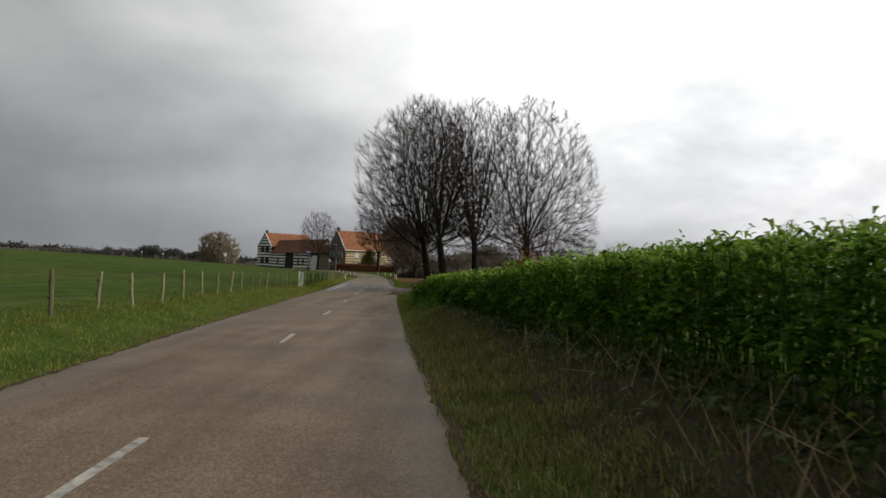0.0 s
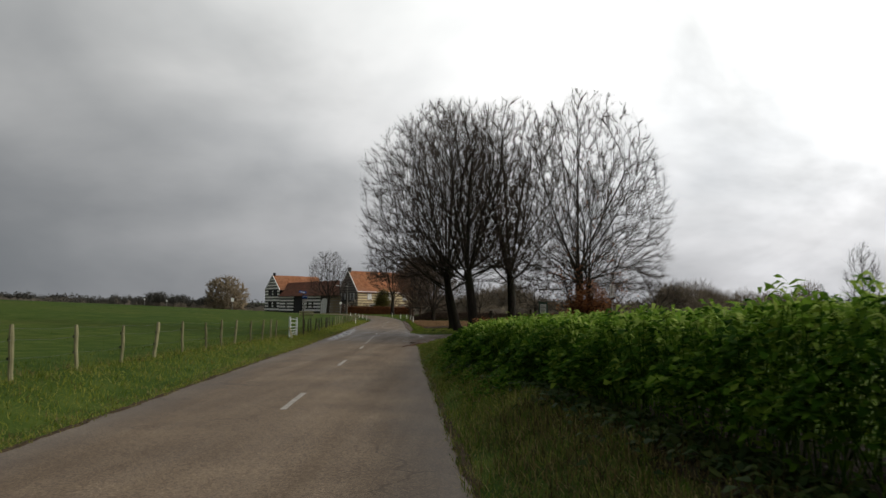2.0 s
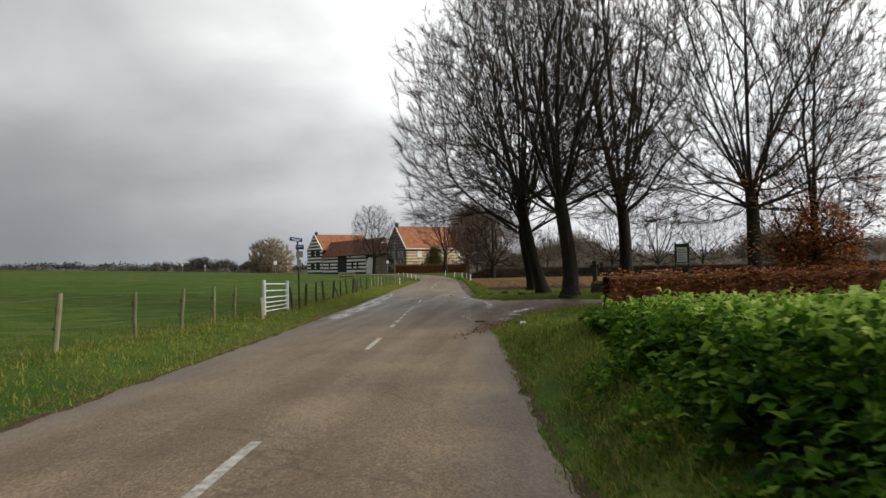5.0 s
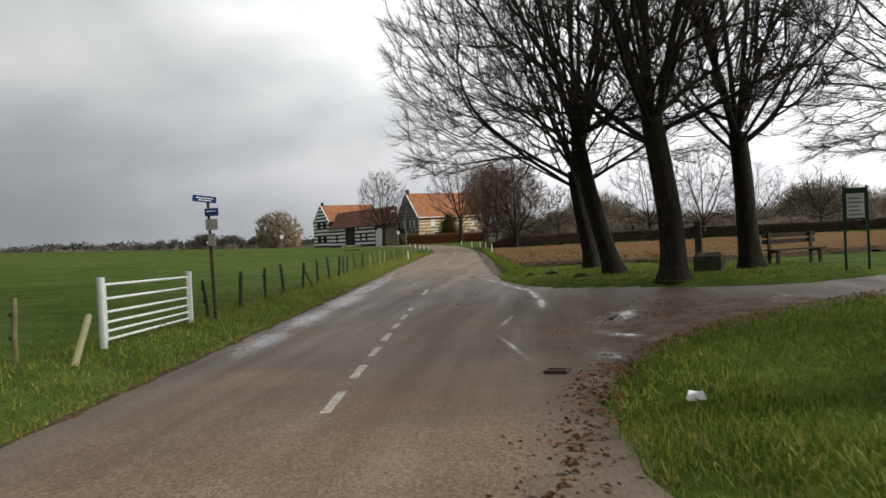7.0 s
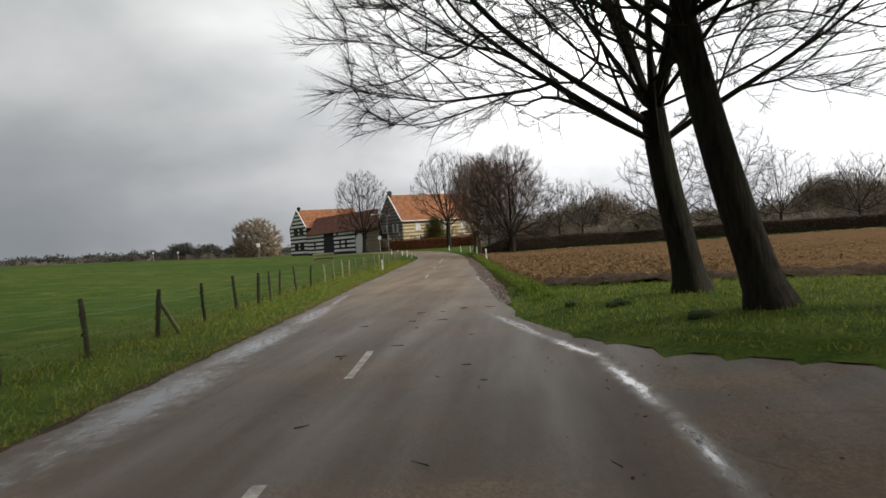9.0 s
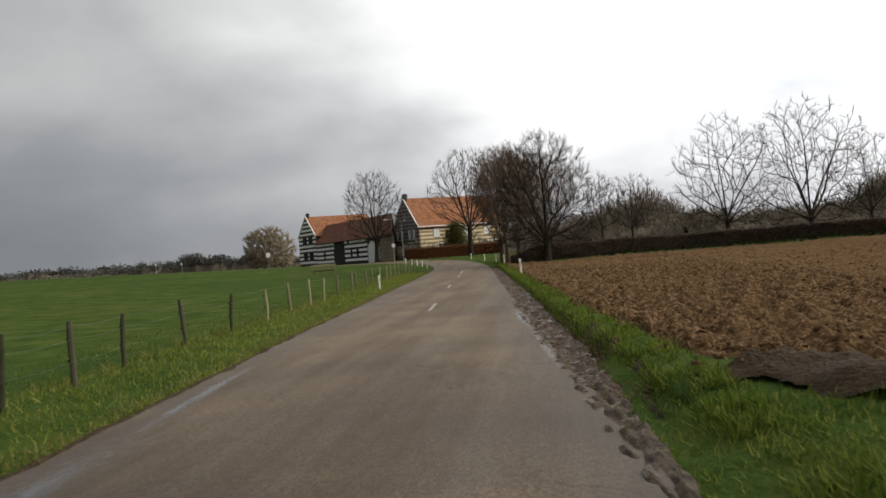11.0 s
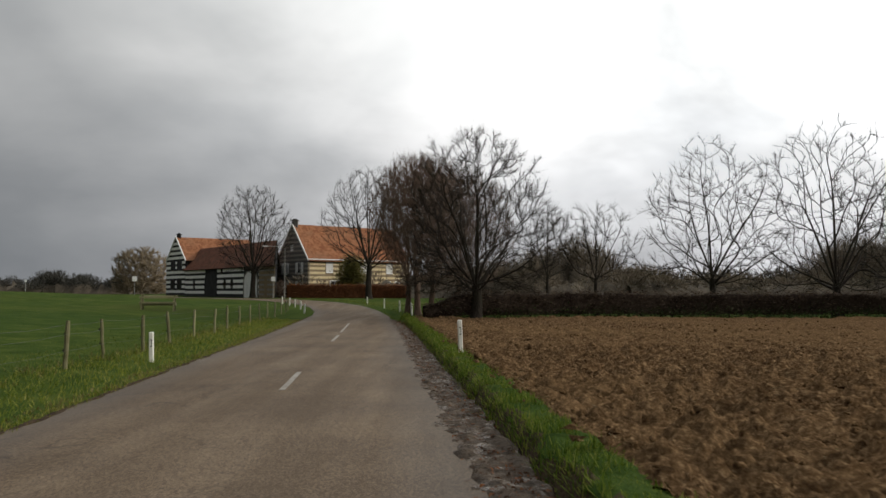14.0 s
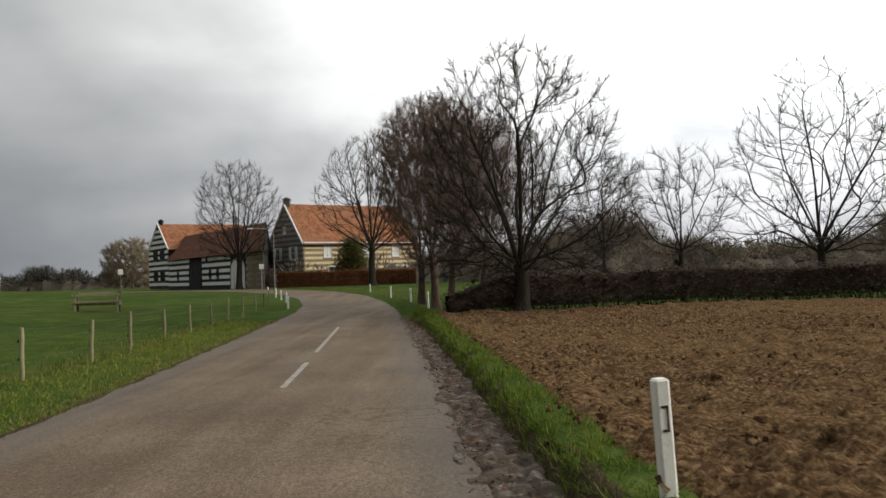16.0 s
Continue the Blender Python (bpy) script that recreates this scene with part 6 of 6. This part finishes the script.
# ---- things on the grass island ----
cz = float(land(1.1, 73.4))
cross = thing("wayside_cross", None, "dark wayside cross on a square stone plinth", "cross", at=pose(1.1, 73.4, cz, 0, 0, -10))
sh = Shape()
sh.chamfer(-0.42, 0.42, -0.42, 0.42, -0.15, 0.52, 0.11)
part("plinth", sh.mesh("plinth", M["stone"]), cross)
sh = Shape()
sh.chamfer(-0.36, -0.16, -0.12, 0.12, 0.5, 1.42, 0.03)
part("shaft", sh.mesh("shaft", M["stone"]), cross)
sh = Shape()
sh.chamfer(-0.47, -0.05, -0.09, 0.09, 1.08, 1.26, 0.03)
part("arm", sh.mesh("arm", M["stone"]), cross)

b0, b1 = Vector((2.95, 74.5, 0)), Vector((4.7, 75.3, 0))
bz = float(land(3.8, 74.9))
bm_ = (b0 + b1) / 2
bench = thing("park_bench", None, "dark wooden slatted bench under the lime trees", "bench", at=pose(bm_.x, bm_.y, bz, 0, 0, math.degrees(math.atan2((b1 - b0).y, (b1 - b0).x))))
for yy, zz in ((-0.30, 0.45), (-0.14, 0.45), (0.02, 0.45)):
    sh = Shape()
    sh.chamfer(-0.95, 0.95, yy, yy + 0.13, zz - 0.045, zz, 0.01)
    part("seat_slat", sh.mesh("seat_slat", M["dark_wood"]), bench)
for zz in (0.60, 0.78):
    sh = Shape()
    sh.chamfer(-0.95, 0.95, 0.17, 0.215, zz, zz + 0.13, 0.01)
    part("back_slat", sh.mesh("back_slat", M["dark_wood"]), bench)
for xx in (-0.75, 0.75):
    sh = Shape()
    sh.box(xx - 0.04, xx + 0.04, -0.28, -0.20, -0.1, 0.405).box(xx - 0.04, xx + 0.04, 0.10, 0.165, -0.1, 0.92).box(xx - 0.04, xx + 0.04, -0.28, 0.16, 0.34, 0.404)
    part("leg", sh.mesh("leg", M["stone"]), bench)

iz = float(land(4.1, 70.6))
board = thing("information_board", None, "small pale information panel on a green post", "sign", at=pose(4.1, 70.6, iz, 0, 0, -12))
top = 2.32 - iz
for xx in (-0.26, 0.26):
    sh = Shape()
    sh.chamfer(xx - 0.03, xx + 0.03, -0.03, 0.03, -0.2, top + 0.05, 0.01)
    part("board_post", sh.mesh("board_post", M["green_sign"]), board)
sh = Shape()
sh.chamfer(-0.23, 0.23, -0.025, 0.025, top - 0.78, top, 0.008)
pan = part("panel", sh.mesh("panel", M["green_sign"]), board)
sh = Shape()
sh.box(-0.20, 0.20, -0.032, -0.0255, top - 0.74, top - 0.14)
part("sheet", sh.mesh("sheet", M["paint"]), pan, "pale printed sheet")
sh = Shape()
for k in range(5):
    sh.box(-0.16, 0.16 - 0.05 * (k % 3), -0.036, -0.0325, top - 0.68 + 0.1 * k, top - 0.64 + 0.1 * k)
part("lettering", sh.mesh("lettering", M["sign_back"]), pan, "grey unreadable text bars")

px_, py_ = 6.9, 61.0
pole = thing("sign_pole", None, "slender pale pole with a white plate", "sign", at=(px_, py_, float(land(px_, py_))))
sh = Shape()
sh.tube([(0, 0, -0.2), (0, 0, 3.3)], 0.04, 8)
part("pole", sh.mesh("pole", M["sign_back"]), pole)
sh = Shape()
sh.chamfer(-0.13, 0.13, -0.05, -0.03, 2.2, 2.9, 0.006)
part("sign_plate", sh.mesh("sign_plate", M["paint"]), pole)

# moss humps and a stone by the corner
for x, y, s in ((-3.2, 77.6, 0.22), (-2.4, 74.6, 0.19), (-3.9, 79.2, 0.16)):
    q = np.random.default_rng(int(abs(x * 100)))
    bm = bmesh.new()
    bmesh.ops.create_icosphere(bm, subdivisions=2, radius=1)
    for v in bm.verts:
        v.co *= q.uniform(0.82, 1.15)
        v.co.z *= 0.5
    me = bpy.data.meshes.new("boulder")
    bm.to_mesh(me)
    bm.free()
    me.materials.append(M["moss"])
    thing("boulder", me, "mossy boulder lying in the verge grass", "stone", at=pose(x, y, float(land(x, y)) + 0.02) @ Matrix.Scale(s, 4))

# lamp and signs by the farm
lamp = thing("street_lamp", None, "grey street lamp with a short arm", "lamp", at=(-26.2, 202.6, float(land(-26.2, 202.6))))
sh = Shape()
sh.tube([(0, 0, -0.3), (0, 0, 3.0), (0, 0, 6.0)], [0.065, 0.05, 0.04], 8)
part("pole", sh.mesh("pole", M["sign_back"]), lamp)
sh = Shape()
sh.tube([(0, 0, 5.95), (-0.9, -0.3, 6.15), (-2.0, -0.6, 6.2)], 0.035, 6)
part("arm", sh.mesh("arm", M["sign_back"]), lamp)
sh = Shape()
sh.chamfer(-2.5, -1.9, -0.72, -0.5, 6.12, 6.24, 0.03)
part("lamp_head", sh.mesh("lamp_head", M["paint"]), lamp)
for x, y, h, w in ((-73.4, 286, 4.0, 0.95), (-88, 268, 3.0, 0.4), (-96, 272, 3.2, 0.4), (-27.9, 204.4, 2.6, 0.5)):
    ob = thing("road_sign", None, "white road sign on a grey pole", "sign", "distant road signs", at=pose(x, y, float(land(x, y)), 0, 0, 15))
    sh = Shape()
    sh.tube([(0, 0, -0.3), (0, 0, h)], 0.06, 7)
    part("pole", sh.mesh("pole", M["sign_back"]), ob)
    sh = Shape()
    sh.chamfer(-w / 2, w / 2, -0.09, -0.065, h - w * 1.1, h, 0.02)
    part("sign_plate", sh.mesh("sign_plate", M["paint"]), ob)

# feeding rack in the meadow
rack = thing("hay_rack", None, "low wooden feeding rack standing in the meadow", "rack", at=pose(-27.7, 162.0, float(land(-27.7, 162.0)), 0, 0, 8))
for xx in (-1.1, 1.1):
    for yy in (-0.3, 0.3):
        sh = Shape()
        sh.chamfer(xx - 0.05, xx + 0.05, yy - 0.05, yy + 0.05, -0.1, 1.1 if yy > 0 else 0.95, 0.01)
        part("leg", sh.mesh("leg", M["post"]), rack)
for zz, yy in ((1.0, 0.36), (0.92, -0.36), (0.55, -0.36)):
    sh = Shape()
    sh.chamfer(-1.25, 1.25, yy - 0.03, yy + 0.03, zz - 0.06, zz + 0.06, 0.01)
    part("rail", sh.mesh("rail", M["post"]), rack)
sh = Shape()
sh.hexa([(-1.2, -0.3, 0.35), (1.2, -0.3, 0.35), (1.2, 0.3, 0.35), (-1.2, 0.3, 0.35), (-1.2, -0.34, 0.55), (1.2, -0.34, 0.55), (1.2, 0.34, 0.55), (-1.2, 0.34, 0.55)])
part("trough", sh.mesh("trough", M["post"]), rack)

# ---- distance: woods, bushes ----


def woods(x, y, yaw, length, h, depth, seed, n, width=0.1, mat="thatch", label="distant belt of bare brown woodland", low=0.3):
    """A belt of bare woodland: packed underwood, and over it many rounded crowns of fanning twigs."""
    q = np.random.default_rng(seed)
    a = radians(yaw)
    k = max(int(length / h * 9), int(length * depth / (h * h) * 2.2))
    cx, cy = q.uniform(-length / 2, length / 2, k), q.uniform(-depth / 2, depth / 2, k)
    tall = h * np.clip(0.62 + 0.28 * fbm(cx, cy * 0.3, 1.1 / h, seed) + q.normal(0, 0.13, k), low, 1.1)
    rx = tall * q.uniform(0.4, 0.7, k)
    # the packed underwood
    m, w = max(24, int(length / (h * 0.1))), 9
    along = np.linspace(-length / 2, length / 2, m)
    top = h * np.clip(0.34 + 0.14 * fbm(along, along * 0, 1.1 / h, seed) + q.normal(0, 0.05, m), 0.12, 0.6) * smooth(0, 0.5 * h, length / 2 - np.abs(along))
    rim = np.linspace(-0.5, 0.5, w)
    B = np.stack([along[:, None] + q.normal(0, 0.05 * h, (m, w)), depth * rim * (1 + q.normal(0, 0.06, (m, w))), top[:, None] * (1 - (2 * rim) ** 4) * (1 + q.normal(0, 0.16, (m, w)))], -1)
    g = np.arange(m * w).reshape(m, w)
    BF = np.stack([g[:-1, :-1], g[1:, :-1], g[1:, 1:], g[:-1, 1:]], -1).reshape(-1, 4)
    # crowns
    who = q.choice(k, n, p=tall ** 2 / (tall ** 2).sum())
    u = q.normal(0, 1, (n, 3))
    u[:, 2] = np.abs(u[:, 2]) * 1.3 - 0.5
    u /= np.linalg.norm(u, axis=1)[:, None]
    R = np.stack([rx, rx, tall * 0.5], 1)[who]
    root = np.stack([cx[who], cy[who], tall[who] * 0.47], 1) + u * R * q.uniform(0.3, 1.0, n)[:, None]
    d = u * R * 0.17 + q.normal(0, 0.03, (n, 3)) * tall[who][:, None] + np.array((0, 0, 0.05)) * tall[who][:, None]
    t = root + d
    s = np.cross(d, q.normal(0, 1, (n, 3)))
    s *= (width * q.uniform(0.5, 1.4, n) / (np.linalg.norm(s, axis=1) + 1e-9))[:, None]
    V = np.concatenate([B.reshape(-1, 3), np.stack([root - s, root + s, t + s * 0.3, t - s * 0.3], 1).reshape(-1, 3)])
    F = np.concatenate([BF, np.arange(4 * n).reshape(n, 4) + m * w])
    V[:, 2] = np.maximum(V[:, 2], 0.03)
    WX, WY = x + V[:, 0] * math.cos(a) - V[:, 1] * math.sin(a), y + V[:, 0] * math.sin(a) + V[:, 1] * math.cos(a)
    V = np.stack([WX, WY, land(WX, WY) + V[:, 2]], 1)
    me = mesh_of("woodland", V, F, M[mat])
    me.materials.append(M["underwood"])
    me.polygons.foreach_set("material_index", np.where(np.arange(len(F)) < len(BF), 1, 0).astype(np.int32))
    thing("woodland", me, label, "woodland", kind="stuff")


woods(-210, 520, 25, 420, 6.5, 40, 401, 14000, 0.4, low=0.5)
woods(-330, 420, 50, 300, 5.5, 40, 402, 12000, 0.4, low=0.5)
woods(-104, 372, 8, 130, 4.2, 26, 403, 16000, 0.16, low=0.5)
woods(-119, 352, 5, 46, 7.4, 14, 410, 14000, 0.10, low=0.4)
woods(60, 330, -8, 260, 8, 50, 404, 16000, 0.15)
woods(190, 300, -30, 260, 9, 60, 405, 14000, 0.15)
woods(30, 222, -6, 110, 4.8, 30, 406, 30000, 0.06, "brush", "brushy bare thicket behind the dark hedge")
woods(105, 190, -25, 120, 4.4, 24, 407, 20000, 0.045, "brush", "brushy bare thicket beyond the ploughed field")
woods(160, 150, -60, 160, 7, 30, 408, 12000, 0.08)
woods(4, 212, 0, 20, 8.6, 12, 409, 22000, 0.03, "brush", "mound of bare bushy trees behind the roadside trees")
woods(18, 200, -4, 34, 4.4, 10, 411, 20000, 0.03, "brush", "bare grey-brown bushes behind the dark hedge")
woods(66, 218, -8, 44, 9.0, 14, 412, 26000, 0.04, "brush", "bare grey-brown copse beyond the dark hedge")
tree("round_tree", -88.6, 334, 13.5, 8.6, 1.2, 0.35, 420, "round bare tree standing in the far meadow", "ochre_twigs", low=0.03, belly=0.42, foot=0.85, leaders=7, splay=44, n=1100, tip=0.03, twig=0.06, twigs=6, twig_len=1.6, low_limbs=12)
ob, tips = tree("evergreen_shrub", -19.6, 213.6, 5.2, 1.7, 1.6, 0.10, 421, "round olive-green shrub in front of the house", low=0.3, belly=0.5, leaders=4, n=200)
tips = tips[np.random.default_rng(7).permutation(len(tips))[:260]]
V, F = leaf_cloud(np.repeat(tips, 40, 0) + np.random.default_rng(5).normal(0, 0.4, (len(tips) * 40, 3)), 0.22, np.random.default_rng(6), 0.3, 0.6, 0.2)
part("leaves", mesh_of("leaves", V, F, M["olive"]), ob, "olive-green leaves")
tree("bare_shrub", -28.4, 211.0, 2.6, 1.1, 0.35, 0.05, 422, "dark bare shrub beside the barn gate", "red_bark", low=0.1, leaders=6, splay=25, n=240, tip=0.01, twig=0.014, twig_len=0.45, category="shrub")

# fallen leaves, twigs and litter round the junction
rg = np.random.default_rng(430)
edge = resample(NEAR, 0.1)
edge = edge[(edge[:, 1] > 52) & (edge[:, 1] < 64)]
n = 2400
at = edge[rg.integers(0, len(edge), n)] + np.stack([rg.normal(-0.1, 0.22, n), rg.normal(0.08, 0.25, n)], 1)
rest = np.where(inside(at[:, 0], at[:, 1], NEAR + FAR[::-1]), lane_z(at[:, 0], at[:, 1]) + 0.012, land(at[:, 0], at[:, 1]) + 0.05)
V, F = leaf_cloud(np.stack([at[:, 0], at[:, 1], rest], 1), 0.055, rg, 0.05, 0.6, 0.1)
thing("fallen_leaves", mesh_of("fallen_leaves", V, F, M["leaf_mould"]), "brown fallen leaves along the corner of the verge", "leaves", kind="stuff")
n = 700
y = rg.uniform(54, 82, n)
x = mid(y) + HALF + rg.normal(1.2, 1.4, n)
y = np.where(x > -0.2, np.minimum(y, 60 + x), y)
keep = inside(x, y, NEAR + FAR[::-1])
x, y = x[keep], y[keep]
V, F = leaf_cloud(np.stack([x, y, np.maximum(lane_z(x, y), 0) + 0.02], 1), 0.032, rg, 0.05, 0.6, 0.08)
thing("fallen_leaves", mesh_of("fallen_leaves", V, F, M["leaf_mould"]), "scattered brown leaves lying on the wet lane", "leaves", kind="stuff")
# trodden leaf litter across the mouth of the lane
n = 3000
x, y = rg.normal(-1.2, 1.5, n), rg.normal(63.8, 1.3, n)
y = y + 0.35 * (x + 1.2)
keep = inside(x, y, NEAR + FAR[::-1]) & (fbm(x, y, 1.8) + 0.5 * fbm(x, y, 5.1) > -0.1)
x, y = x[keep], y[keep]
V, F = leaf_cloud(np.stack([x, y, np.maximum(lane_z(x, y), 0) + 0.016], 1), 0.03, rg, 0.03, 0.6, 0.05)
thing("leaf_litter", mesh_of("leaf_litter", V, F, M["leaf_mould"]), "trodden wet leaf litter across the mouth of the lane", "leaves", kind="stuff")
# sunken drain cover in the lane's mouth
sh = Shape()
sh.box(-0.26, 0.26, -0.2, -0.15, -0.02, 0.034).box(-0.26, 0.26, 0.15, 0.2, -0.02, 0.034).box(-0.26, -0.21, -0.15, 0.15, -0.02, 0.034).box(0.21, 0.26, -0.15, 0.15, -0.02, 0.034)
drain = thing("drain_grate", None, "dark iron drain grate set in the asphalt", "drain", at=pose(-3.58, 58.1, 0.008, 0, 0, -12) @ Matrix.Diagonal((0.5, 0.62, 1, 1)))
part("rim", sh.mesh("rim", M["iron"]), drain)
for k in range(7):
    sh = Shape()
    sh.box(-0.19 + 0.06 * k, -0.16 + 0.06 * k, -0.15, 0.15, -0.02, 0.026)
    part("grate_bar", sh.mesh("grate_bar", M["iron"]), drain)
sh = Shape()
sh.box(-0.21, 0.21, -0.15, 0.15, -0.02, 0.012)
part("gully", sh.mesh("gully", M["black"]), drain)
n = 22
y = rg.uniform(64, 84, n)
x = mid(y) + rg.uniform(-0.5, 2.6, n)
a = rg.uniform(0, 3.14, n)
b = np.stack([x, y, np.full(n, 0.045)], 1)
t = b + np.stack([np.cos(a), np.sin(a), np.zeros(n)], 1) * rg.uniform(0.05, 0.22, n)[:, None]
V, F = limbs(b, t - b, np.full(n, 0.006), t, t - b, np.full(n, 0.003), 4)
thing("twigs", mesh_of("twigs", V, F, M["lime_bark"]), "dark broken twigs lying on the road", "twigs", kind="stuff")
lz = float(land(-2.46, 55.96))
sh = Shape()
sh.hexa([(-0.09, -0.05, 0), (0.08, -0.06, 0.01), (0.1, 0.05, 0), (-0.07, 0.07, 0.02), (-0.07, -0.03, 0.05), (0.05, -0.04, 0.09), (0.07, 0.03, 0.06), (-0.05, 0.05, 0.08)])
thing("litter", sh.mesh("litter", M["paint"]), "crumpled white litter lying in the grass", "litter", at=(-2.46, 55.96, lz + 0.03))
